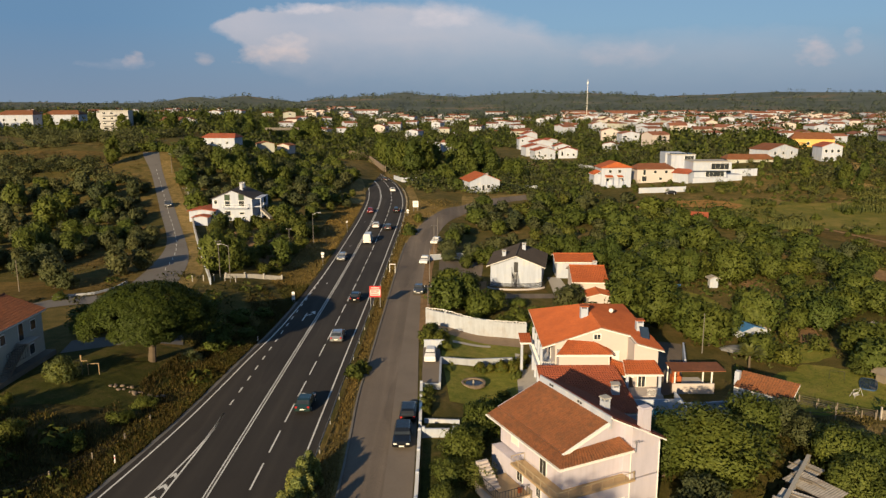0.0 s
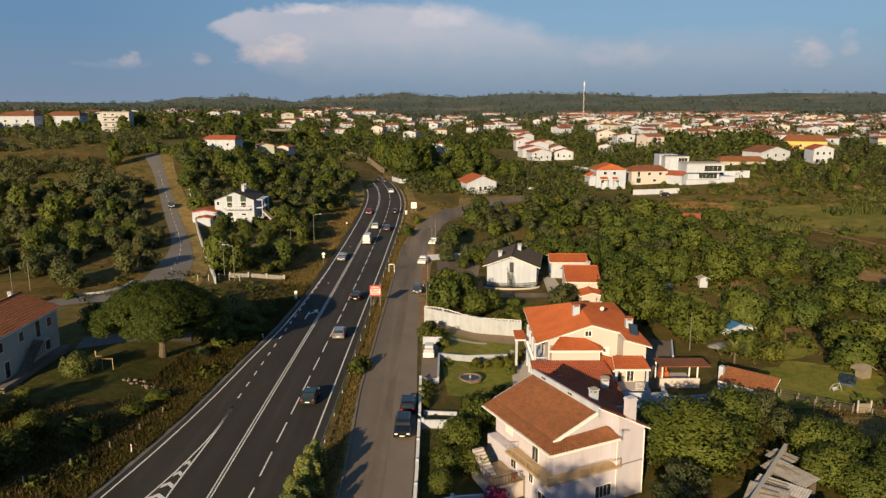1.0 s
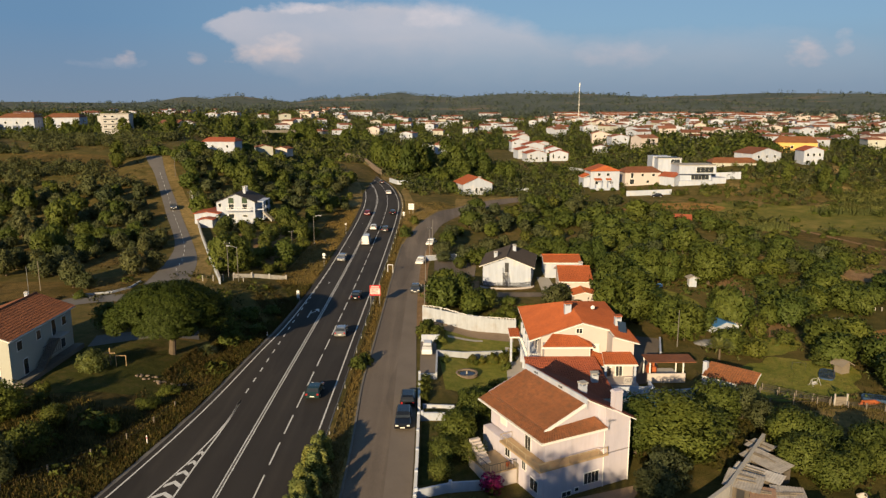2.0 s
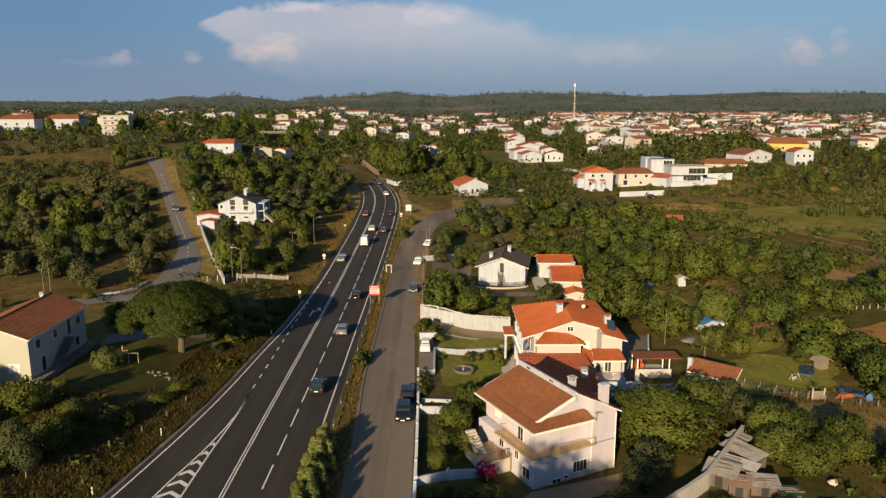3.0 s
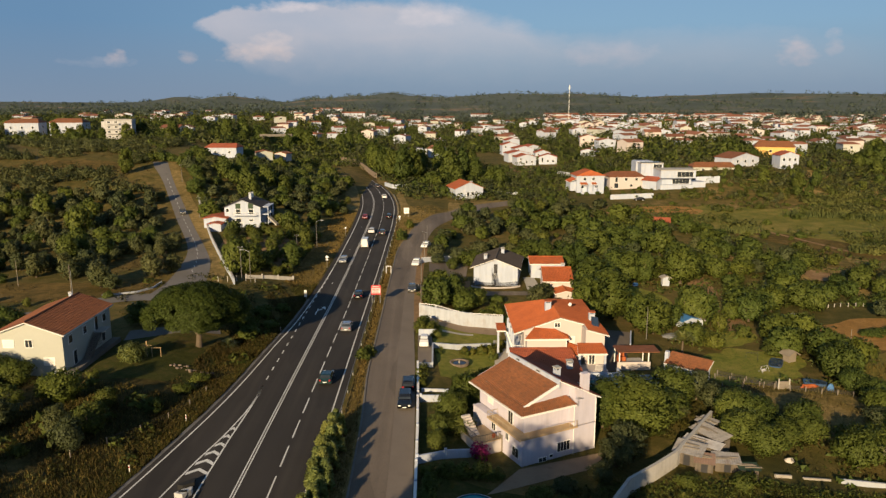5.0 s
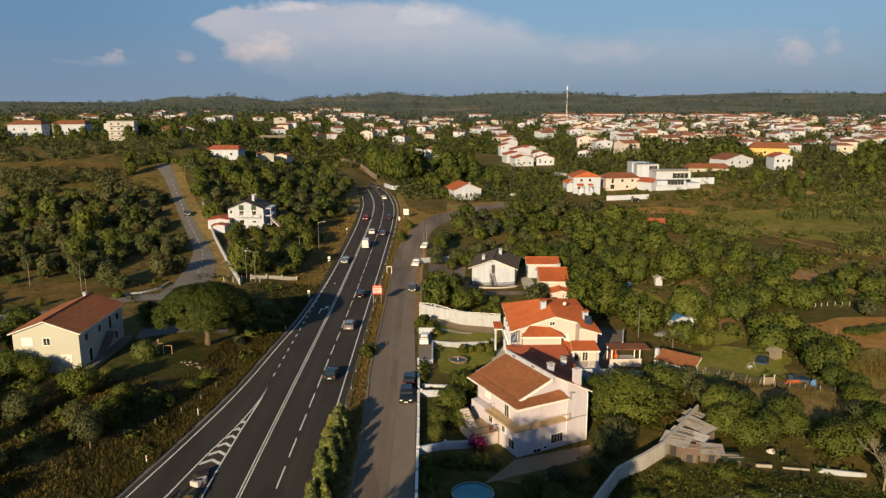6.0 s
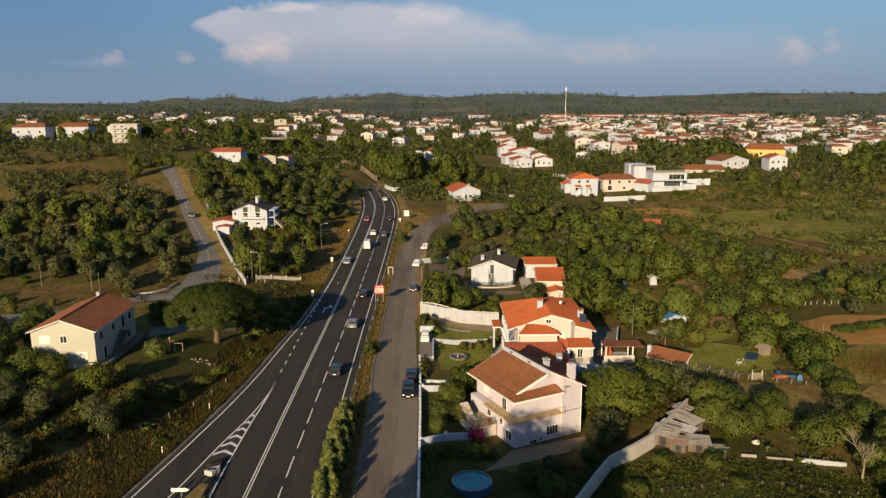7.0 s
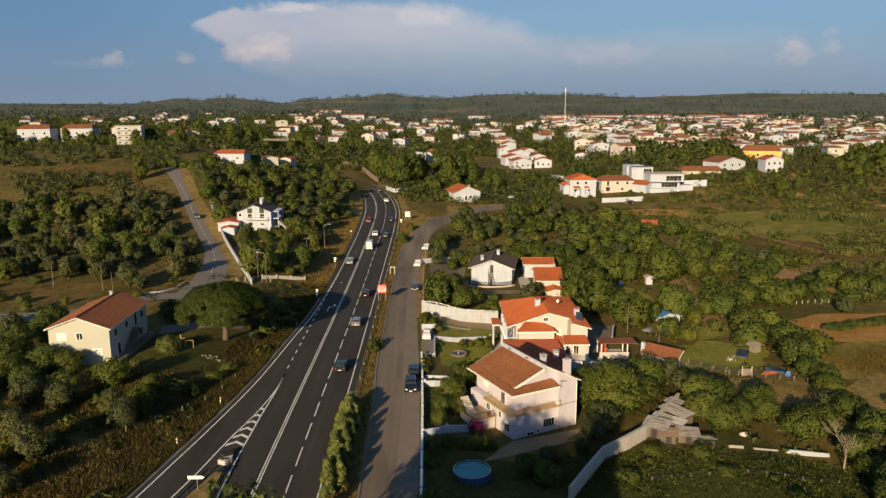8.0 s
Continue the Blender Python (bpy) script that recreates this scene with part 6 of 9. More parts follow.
def blob(name, x, y, rx, ry, turn, mat, lift, label, category, seed=0, rough=0.22):
    """An irregular patch of ground laid on the land."""
    r = random.Random(seed)
    ph = [(k, r.uniform(0, 6.28), r.uniform(0.3, 1.0) / k ** 0.7) for k in (2, 3, 5, 8, 13)]
    seg, rings = 56, max(4, int(max(rx, ry) / 2.2))
    ca, sa = math.cos(radians(turn)), math.sin(radians(turn))
    verts, faces = [(x, y, height(x, y) + lift)], []
    for j in range(1, rings + 1):
        for i in range(seg):
            a = 2 * math.pi * i / seg
            k = (1 + rough * sum(w * math.sin(m * a + p) for m, p, w in ph)) * j / rings
            u, v = rx * k * math.cos(a), ry * k * math.sin(a)
            px, py = x + u * ca - v * sa, y + u * sa + v * ca
            verts.append((px, py, height(px, py) + lift))
    for i in range(seg):
        faces.append((0, 1 + i, 1 + (i + 1) % seg))
    for j in range(rings - 1):
        for i in range(seg):
            a, b = 1 + j * seg + i, 1 + j * seg + (i + 1) % seg
            faces.append((a, a + seg, b + seg, b))
    return tagged(new(name, mesh_from(name, verts, faces, mat)), label, category, kind="structure")


patch("lawn", [(0.2, 76), (9.5, 76), (10.0, 90.4), (-0.6, 88)], M["garden_green"], 0.05, "mown green lawn round the fountain", "lawn")
patch("lawn", [(-0.8, 88.8), (10.4, 92.2), (11.2, 97.4), (-0.8, 101.4)], M["garden_green"], 0.05, "upper lawn below the boundary wall", "lawn")
patch("path_upper", [(-1.0, 101.4), (11.2, 97.4), (11.6, 101.3), (-2.0, 105.2)], M["tan_path"], 0.06, "tan gravel drive along the boundary wall", "drive")
patch("path_strip", [(0.8, 97.4), (6.3, 97.5), (6.3, 98.3), (0.8, 98.4)], M["paving"], 0.10, "pale paved strip across the lawn", "paving")
patch("yard_villa", [(25.0, 79.5), (28.6, 80.5), (34.6, 99.0), (29.0, 101.0)], M["old_asphalt"], 0.06, "asphalt yard behind the villa", "drive")
patch("path_villa", [(8.6, 80), (12.9, 80), (12.9, 94), (9.6, 95)], M["paving"], 0.07, "pale paving beside the villa", "paving")
patch("parking_pad", [(-3.2, 80), (-1.0, 80), (-1.0, 94.6), (-3.4, 94.6)], M["patched"], 0.07, "grey parking pad", "paving")
patch("garden_bed", [(-2.6, 52), (4.5, 53), (3.0, 66), (-2.6, 66)], M["lawn"], 0.05, "garden bed with grass and shrubs", "garden")
patch("yard_pink", [(4.5, 44.5), (17, 50), (19.5, 54), (8.6, 50)], M["tan_path"], 0.06, "brown earth and paved yard before the pink house", "paving")
patch("lawn_pool", [(-2.4, 22), (12, 30), (10, 44), (-2.4, 48)], M["lawn"], 0.05, "shaded lawn round the pool", "lawn")
patch("yard_white", [(-1.5, 141), (7, 139), (8.5, 155), (-1.5, 151)], M["old_asphalt"], 0.06, "asphalt yard of the white house", "drive")
patch("yard_slope", [(-1.5, 126), (7, 124), (8, 137), (-1.5, 139)], M["earth"], 0.05, "dry earth garden", "garden")
patch("yard_drive", [(8, 124.5), (22, 124.5), (22, 127.5), (8, 128.0)], M["old_asphalt"], 0.06, "curved asphalt drive", "drive")
patch("yard_grass", [(9, 128), (19, 128.5), (19, 133), (9, 132.5)], M["verge"], 0.055, "dry grass before the white house", "garden")
patch("yard_back", [(20, 127.5), (23.2, 127.5), (23.0, 140), (20.5, 140)], M["concrete"], 0.06, "concrete yard between the houses", "paving")
patch("lawn_left", [(-49.4, 66), (-33.5, 72), (-33.5, 90), (-49.2, 88)], M["lawn"], 0.05, "lawn below the cream house", "lawn")
patch("path_left", [(-49.0, 84), (-36, 91), (-37, 94), (-50, 89)], M["lane_asphalt"], 0.07, "grey path beside the cream house", "paving")
strip("bank_left", offset_line(LEFT, -30)[:48], offset_line(LEFT, -1.25)[:48], M["bank_soil"], 0.022, 20, n=60, label="dry grass bank beside the main road", category="verge")
patch("bank_upper", [(-32.8, 132), (-26.2, 132), (-26.2, 205), (-31.5, 205)], M["gold_verge"], 0.05, "dry yellow grass bank beside the main road", "verge", 26)
strip("bank_bend", [q for q in offset_line(LEFT, -6.5) if 203 < q.y < 312], [q for q in offset_line(LEFT, -1.25) if 203 < q.y < 312], M["gold_verge"], 0.055, 4, n=30, label="dry golden grass bank along the bend of the main road", category="verge")
blob("field_left", -92, 113, 36, 9, 3, M["verge"], 0.05, "mown dry field beside the lane", "field", 18)
blob("field_left_near", -63, 119, 7, 5, 20, M["verge"], 0.055, "mown dry grass at the bend of the lane", "field", 19)
for k, (x, y, rx, ry) in enumerate(((-76, 140, 14, 6), (-88, 160, 9, 7), (-100, 140, 14, 6), (-82, 186, 8, 8), (-104, 190, 12, 6), (-98, 214, 9, 5), (-70, 165, 5, 9))):
    blob("grove_clearing", x, y, rx, ry, k * 37, M["verge"], 0.05 + 0.004 * k, "dry golden grass between the olive trees", "clearing", 30 + k, 0.3)
patch("garden_earth", [(-52, 133), (-34, 139), (-36, 166), (-56, 168)], M["earth"], 0.05, "tilled earth between fruit trees", "garden", 20)
blob("field_ploughed", 89, 102, 20, 9.5, 8, M["golden_earth"], 0.06, "bare golden ploughed field", "field", 3)
blob("field_ploughed_far", 112, 104, 20, 12, 5, M["golden_earth"], 0.064, "bare golden ploughed field", "field", 4)
blob("field_slope", 53, 69.5, 10.5, 4.4, -8, M["gold_verge"], 0.06, "dry golden grass slope", "field", 5)
blob("field_slope_low", 50, 63, 7, 3, 10, M["gold_verge"], 0.055, "dry golden grass slope", "field", 6)
blob("garden_lawn", 50.0, 85.0, 10.0, 7.4, 40, M["garden_green"], 0.05, "bright garden lawn in the valley", "lawn", 7, 0.34)
blob("garden_lawn_back", 50, 99, 7, 5, 10, M["garden_green"], 0.057, "garden lawn between trees in the valley", "lawn", 8)
blob("field_lawn", 44.5, 122, 5.5, 13, 5, M["garden_green"], 0.05, "grassy clearing between tall trees", "clearing", 22)
blob("field_bare", 97, 146, 8, 6, 20, M["earth"], 0.062, "bare brown earth between bushes", "earth", 23)
blob("field_track", 57.0, 112, 3.0, 12, -6, M["earth"], 0.05, "bare earth track", "track", 9)
blob("field_track_far", 61.5, 138, 2.6, 11, -10, M["earth"], 0.05, "bare earth track", "track", 10)
blob("meadow", 126, 206, 44, 32, -20, M["meadow"], 0.06, "dark green wet meadow", "meadow", 11)
for k, (x, y, rx, ry) in enumerate(((74, 132, 6, 4), (84, 142, 7, 4), (96, 134, 8, 3.5), (90, 158, 6, 4), (102, 148, 7, 4), (70, 150, 5, 4), (112, 160, 8, 3), (128, 150, 9, 4), (80, 168, 5, 3), (140, 236, 10, 4), (110, 240, 8, 3), (118, 132, 9, 4), (150, 262, 15, 6), (134, 278, 10, 4), (166, 288, 14, 6), (112, 262, 9, 4), (180, 252, 14, 6))):
    blob("dry_clearing", x, y, rx, ry, k * 41, M["gold_verge"], 0.068 + 0.004 * k, "dry golden grass between the bushes", "clearing", 60 + k, 0.3)
blob("meadow_dry", 112, 178, 20, 9, -55, M["verge"], 0.10, "brown dry belt in the meadow", "meadow", 12)
blob("meadow_dry_far", 150, 200, 12, 6, 30, M["verge"], 0.10, "brown dry belt in the meadow", "meadow", 15)
strip("meadow_path", smooth_line([(101.5, 203), (106, 194), (109, 186), (115, 170)]), smooth_line([(103.2, 203.3), (107.4, 194.6), (110.4, 186.6), (116.4, 170.6)]), M["earth"], 0.13, 1, label="narrow earth path through the meadow", category="path")
blob("earth_cut", 85.5, 236, 12, 7.5, -8, M["golden_earth"], 0.1, "bare yellow earth bank", "earth", 13)
blob("earth_cut_low", 67, 232, 4.5, 3, 0, M["earth"], 0.1, "bare earth by the bank", "earth", 14)
patch("terrace_dry", [(36, 345), (58, 340), (60, 368), (34, 370)], M["earth"], 0.12, "bare terraced slope", "earth", 12)
blob("field_hill", -134, 246, 20, 9, 0, M["verge"], 0.12, "dry field on the hill", "field", 16)
patch("field_low", [(12, 14), (60, 12), (62, 46), (14, 40)], M["rough_field"], 0.05, "rough dark green field", "field", 30)
blob("field_dry_edge", 74, 70, 18, 6, 25, M["gold_verge"], 0.07, "dry golden field edge", "field", 21)
blob("field_corn", 78, 83, 14, 9, 40, M["crop"], 0.045, "rough green field beyond the gardens", "field", 17)

# ---- garden things ----
po = thing("pool", pose(3.0, 40.4, height(3.0, 40.4)), "round above-ground pool with blue water", "pool")
bm = bmesh.new()
for r0, r1, z0, z1 in ((2.2, 2.2, 0, 1.0),):
    bmesh.ops.create_cone(bm, cap_ends=False, segments=40, radius1=r0, radius2=r1, depth=z1 - z0, matrix=Matrix.Translation((0, 0, (z0 + z1) / 2)))
part("liner_wall", bm, M["blue_dark"], po, "dark blue pool wall")
bm = bmesh.new()
bmesh.ops.create_circle(bm, cap_ends=True, segments=40, radius=2.17, matrix=Matrix.Translation((0, 0, 0.88)))
part("water", bm, M["water"], po, "blue-green water")
bm = bmesh.new()
for k in range(40):
    a, b = 2 * math.pi * k / 40, 2 * math.pi * (k + 1) / 40
    tube(bm, (2.2 * math.cos(a), 2.2 * math.sin(a), 1.0), (2.2 * math.cos(b), 2.2 * math.sin(b), 1.0), 0.045, 0.045, 6)
part("rim", bm, M["metal"], po)
for k in range(14):
    a = 2 * math.pi * k / 14
    part("leg", tubes(((2.26 * math.cos(a), 2.26 * math.sin(a), 0), (2.26 * math.cos(a), 2.26 * math.sin(a), 0.97), 0.03, 0.03)), M["blue"], po)
KEEP_OUT.append((3, 40.4, 3.4))

fo = thing("fountain", pose(3.2, 82.6, height(3.2, 82.6)) @ Matrix.Diagonal((0.78, 0.78, 0.78, 1)), "round stone garden pond with a small fountain", "fountain")
bm = bmesh.new()
for k in range(28):
    a = 2 * math.pi * k / 28
    box(bm, -0.2, 0.2, -0.2, 0.2, 0, 0.55, bevel=0.04, m=pose(1.75 * math.cos(a), 1.75 * math.sin(a), 0, rz=math.degrees(a)))
part("rim", bm, M["brown_concrete"], fo)
bm = bmesh.new()
bmesh.ops.create_circle(bm, cap_ends=True, segments=28, radius=1.62, matrix=Matrix.Translation((0, 0, 0.33)))
part("water", bm, M["glass"], fo, "dark still water")
part("jet_stone", tubes(((0, 0, 0), (0, 0, 0.8), 0.22, 0.1)), M["stone"], fo)
KEEP_OUT.append((3.2, 82.6, 2.6))

pg = thing("pergola", pose(30.8, 83.2, -1.15), "cream walled barbecue pergola with a brown sheet roof", "pergola")
part("low_wall", boxes((-3.4, 1.7, -2.8, -2.6, -0.3, 1.35)), M["sand_wall"], pg)
for x, y in ((-3.0, -2.3), (1.5, -2.3), (-3.0, 0.6), (1.5, 0.6)):
    part("post", boxes((x - 0.08, x + 0.08, y - 0.08, y + 0.08, 0, 2.7)), M["frame_white"], pg)
part("roof", boxes((-3.3, 3.2, -2.4, 0.8, 2.72, 2.82)), M["brown_tile"], pg, "brown sheet roof")
part("barbecue", boxes((-2.4, -1.2, 0.5, 1.5, 0, 1.0), (-2.2, -1.4, 0.8, 1.4, 1.0, 2.2), bevel=0.03), M["orange_tile"], pg, "brick barbecue")
part("floor", boxes((-3.4, 1.7, -2.6, 2.6, -0.4, 0.08)), M["paving"], pg)
KEEP_OUT.append((30.8, 83.2, 4.6))
hut = thing("hut", pose(36.2, 75.1, -0.6, rz=-43), "white hut with an aged terracotta lean-to roof", "shed")
part("wall", boxes((-3.0, 3.0, -1.0, 1.0, -1.2, 2.25)), M["white_wall"], hut)
part("chimney", boxes((-3.35, -2.8, -0.4, 0.2, -1.2, 3.7)), M["white_wall"], hut)
roof_part(hut, [((-3.0, -1.35, 2.15), (3.4, -1.35, 2.15), (3.4, 1.25, 3.4), (-3.0, 1.25, 3.4))], M["terracotta"])
part("door", boxes((2.1, 2.8, -1.05, -0.98, -1.0, 0.9)), M["wood"], hut, "dark wooden door")
KEEP_OUT.append((35.6, 74.4, 4.4))


def sheds():
    """Ramshackle sheds with sheet roofs behind the block wall."""
    for x, y, rz, w, d, h, mat, tilt in ((32.2, 55.6, -62, 4.4, 1.7, 1.5, M["sheet"], 9), (30.4, 53.2, -42, 4.2, 1.3, 1.45, M["pale_sheet"], 5), (28.3, 51.6, -34, 3.0, 2.3, 1.45, M["sheet"], 8), (29.3, 49.7, -20, 1.9, 1.6, 1.15, M["rust_sheet"], 9), (31.8, 49.8, -12, 2.6, 1.8, 1.1, M["sheet"], 7), (33.6, 48.2, -6, 1.9, 1.2, 1.0, M["green_panel"], 4), (33.2, 59.2, -56, 2.2, 1.4, 1.3, M["sheet"], 6)):
        ob = thing("shed", pose(x, y, height(x, y), rz=rz), "ramshackle wooden shed with a rusty corrugated sheet roof", "shed", "garden sheds")
        part("wall", boxes((-w / 2, w / 2, -d / 2, -d / 2 + 0.06, -0.3, h - 0.1), (-w / 2, w / 2, d / 2 - 0.06, d / 2, -0.3, h), (-w / 2, -w / 2 + 0.06, -d / 2 + 0.06, d / 2 - 0.06, -0.3, h - 0.1), (w / 2 - 0.06, w / 2, -d / 2 + 0.06, d / 2 - 0.06, -0.3, h - 0.1)), M["old_boards"], ob)
        bm = bmesh.new()
        n = int(w / 0.11)
        rows = [[bm.verts.new((-w / 2 - 0.2 + (w + 0.4) * i / n, yy, h + 0.06 + (0.03 if i % 2 else 0) + (yy + d / 2) * math.tan(radians(tilt)))) for i in range(n + 1)] for yy in (-d / 2 - 0.3, d / 2 + 0.3)]
        for i in range(n):
            bm.faces.new((rows[0][i], rows[0][i + 1], rows[1][i + 1], rows[1][i]))
        part("sheet_roof", bm, mat, ob)
        part("door", boxes((-0.35, 0.35, -d / 2 - 0.04, -d / 2 - 0.003, 0, h - 0.2)), M["dark_metal"], ob)
        for k in range(3):
            u, v = float(RNG.uniform(-w * 0.35, w * 0.35)), float(RNG.uniform(-d * 0.3, d * 0.3))
            part("roof_plank", boxes((-0.9, 0.9, -0.07, 0.07, 0, 0.06)), M["wood"], ob, m=pose(u, v, h + 0.11 + (v + d / 2) * math.tan(radians(tilt)), tilt, 0, 0) @ Matrix.Rotation(radians(float(RNG.uniform(-8, 8))), 4, "Z"))
    KEEP_OUT.append((31.5, 51.5, 5.5))


sheds()
def paddling_pool(x, y, turn, lx, ly, tall, label):
    """A low pool or cover with a rounded rim."""
    ob = thing("garden_pool", pose(x, y, height(x, y), rz=turn), label, "pool")
    pts = [(lx * math.copysign(abs(math.cos(a)) ** 0.5, math.cos(a)), ly * math.copysign(abs(math.sin(a)) ** 0.5, math.sin(a))) for a in np.linspace(0, 2 * math.pi, 28, endpoint=False)]
    bm = bmesh.new()
    poly_prism(bm, pts, -0.1, tall)
    part("pool_wall", bm, M["blue_dark"], ob)
    bm = bmesh.new()
    for p, q in zip(pts, pts[1:] + pts[:1]):
        tube(bm, (*p, tall), (*q, tall), 0.05, 0.05, 6)
    part("rim", bm, M["blue_dark"], ob)
    bm = bmesh.new()
    poly_prism(bm, [(u * 0.95, v * 0.95) for u, v in pts], tall + 0.003, tall + 0.03)
    part("cover", bm, M["blue_glass"], ob, "dark blue water")
    KEEP_OUT.append((x, y, max(lx, ly) + 1.2))


paddling_pool(55.0, 86.4, 60, 2.2, 1.0, 0.2, "long blue garden pool sunk in the lawn")
paddling_pool(56.6, 77.4, -20, 1.6, 0.9, 0.45, "blue above-ground pool behind the fence")
sw = thing("football_goal", pose(51.9, 88.4, height(51.9, 88.4), rz=-15), "small thin metal goal frame on the lawn", "goal")
part("frame", tubes(((-0.9, 0, 0), (-0.9, 0, 1.2), 0.025, 0.025), ((0.9, 0, 0), (0.9, 0, 1.2), 0.025, 0.025), ((-0.9, 0, 1.2), (0.9, 0, 1.2), 0.022, 0.022)), M["dark_metal"], sw)
KEEP_OUT.append((50.5, 85.5, 6.5))
wm = thing("garden_windmill", pose(-42.6, 76.8, height(-42.6, 76.8)) @ Matrix.Diagonal((0.75, 0.75, 0.75, 1)), "wooden garden ornament like a little windmill and arch", "ornament")
part("post", tubes(((0, 0, 0), (0, 0, 2.0), 0.05, 0.05)), M["wood"], wm)
part("sail", boxes((-0.9, 0.9, -0.04, 0.04, 2.25, 2.42), (-0.09, 0.09, -0.05, 0.05, 1.4, 3.2)), M["wood_pale"], wm)
for x in (0.9, 2.6):
    part("arch_post", boxes((x, x + 0.1, -0.05, 0.05, 0, 1.8)), M["wood_pale"], wm)
part("arch_beam", boxes((0.85, 2.75, -0.05, 0.05, 1.8, 1.9)), M["wood_pale"], wm)
part("shelf", boxes((-1.6, 0.0, -0.3, 0.3, 0.9, 1.1)), M["wood_pale"], wm)
STONES = random.Random(12)
for k in range(22):
    x, y, s = STONES.gauss(-36.4, 1.3), STONES.gauss(75.4, 0.5), STONES.uniform(0.14, 0.42)
    bm = bmesh.new()
    bmesh.ops.create_icosphere(bm, subdivisions=2, radius=s)
    for v in bm.verts:
        v.co *= 0.8 + 0.35 * noise.noise(v.co * 2.3 + Vector((x, y, 0)))
        v.co.z *= 0.6
    me = bpy.data.meshes.new("rock")
    bm.to_mesh(me)
    bm.free()
    me.materials.append(M["brown_concrete"])
    tagged(new("rock", me), "grey-brown garden boulder on the grass", "rock", "garden rocks").matrix_basis = pose(x, y, height(x, y) + 0.1)

gable_house(46.9, 106.0, 20, 3.4, 2.6, 1.7, 0.5, M["white_wall"], M["blue"], "small white hut with a blue sheet roof among trees", name="garden_hut", category="shed", sink=0.5)
gable_house(49.6, 106.6, -15, 1.5, 1.5, 1.6, 0.3, M["white_wall"], M["sheet"], "tiny white pump house among trees", name="pump_house", category="shed", sink=0.5)
gable_house(53.2, 137.4, 0, 1.6, 1.2, 2.0, 0.3, M["white_wall"], M["sheet"], "small white block hut under a tree", name="garden_hut", category="shed", sink=0.5)
gable_house(69.8, 109.6, 10, 1.2, 1.0, 1.1, 0.2, M["white_wall"], M["sheet"], "small white box hut beside the field", name="pump_house", category="shed", sink=0.3)
for x, y, rx, ry, tall, mat, label in ((42.0, 98.0, 2.5, 1.7, 0.8, M["grey_tarp"], "mound under a grey tarpaulin"), (45.9, 136.2, 0.8, 0.5, 0.7, M["blue_tarp"], "mound under a blue sheet at the edge of the clearing"), (40.6, 52.8, 0.6, 0.4, 0.6, M["pale_sheet"], "mound of pale scrap in the garden"), (57.8, 75.2, 0.6, 0.5, 0.9, M["blue_tarp"], "mound under a blue tarpaulin"), (55.2, 76.4, 1.5, 0.5, 0.5, M["orange_tile"], "pile of orange bricks")):
    bm = bmesh.new()
    bmesh.ops.create_icosphere(bm, subdivisions=3, radius=1.0)
    for v in bm.verts:
        v.co *= 0.85 + 0.3 * noise.noise(v.co * 1.7 + Vector((x, y, 0)))
        v.co = Vector((v.co.x * rx, v.co.y * ry, max(v.co.z, -0.2) * tall))
    me = bpy.data.meshes.new("mound")
    bm.to_mesh(me)
    bm.free()
    me.materials.append(mat)
    tagged(new("mound", me), label, "mound").matrix_basis = pose(x, y, height(x, y) + 0.1)
gt = thing("garden_gate", pose(51.0, 75.6, height(51.0, 75.6)), "pale weathered gate in the garden fence", "gate")
part("leaf", boxes((-0.75, 0.75, -0.04, 0.04, 0.1, 1.3)), M["wood"], gt)
for x in (-0.8, 0.8):
    part("post", boxes((x - 0.08, x + 0.08, -0.08, 0.08, -0.3, 1.7)), M["concrete"], gt)
sg = thing("garden_swing", pose(51.3, 82.6, height(51.3, 82.6), rz=25) @ Matrix.Diagonal((0.55, 0.55, 0.55, 1)), "white metal swing frame on the lawn", "swing")
part("frame", tubes(((-1.4, -0.7, 0), (-1.2, 0, 1.9), 0.05, 0.05), ((-1.4, 0.7, 0), (-1.2, 0, 1.9), 0.05, 0.05), ((1.4, -0.7, 0), (1.2, 0, 1.9), 0.05, 0.05), ((1.4, 0.7, 0), (1.2, 0, 1.9), 0.05, 0.05), ((-1.2, 0, 1.9), (1.2, 0, 1.9), 0.05, 0.05)), M["pale_grey_wall"], sg)
part("bench", boxes((-0.8, 0.8, -0.3, 0.3, 0.45, 0.52), (-0.8, 0.8, 0.25, 0.32, 0.5, 1.0)), M["pale_grey_wall"], sg)
gable_house(57.7, 87.5, 20, 1.5, 1.3, 1.5, 0.45, M["wood"], M["wood"], "small weathered wooden playhouse beside the lawn", name="playhouse", category="playhouse", sink=0.3)


def post_fence(pts, tall, label, rails, gap=1.6):
    """Posts with thin rails, along points on the land."""
    x0, y0 = pts[0]
    ob = thing("post_fence", pose(x0, y0, 0), label, "fence")
    n = max(2, int(sum((Vector(b) - Vector(a)).length for a, b in zip(pts, pts[1:])) / gap))
    line = resample([Vector(q) for q in pts], n)
    for q in line:
        part("post", boxes((-0.05, 0.05, -0.05, 0.05, -0.3, tall + 0.12)), M["wood"], ob, m=Matrix.Translation((q.x - x0, q.y - y0, height(q.x, q.y))))
    for k in range(rails):
        bm = bmesh.new()
        z = tall * (k + 1) / rails
        for a, b in zip(line, line[1:]):
            tube(bm, (a.x - x0, a.y - y0, height(a.x, a.y) + z), (b.x - x0, b.y - y0, height(b.x, b.y) + z), 0.035, 0.035, 5)
        part("rail", bm, M["fence_wood"], ob)


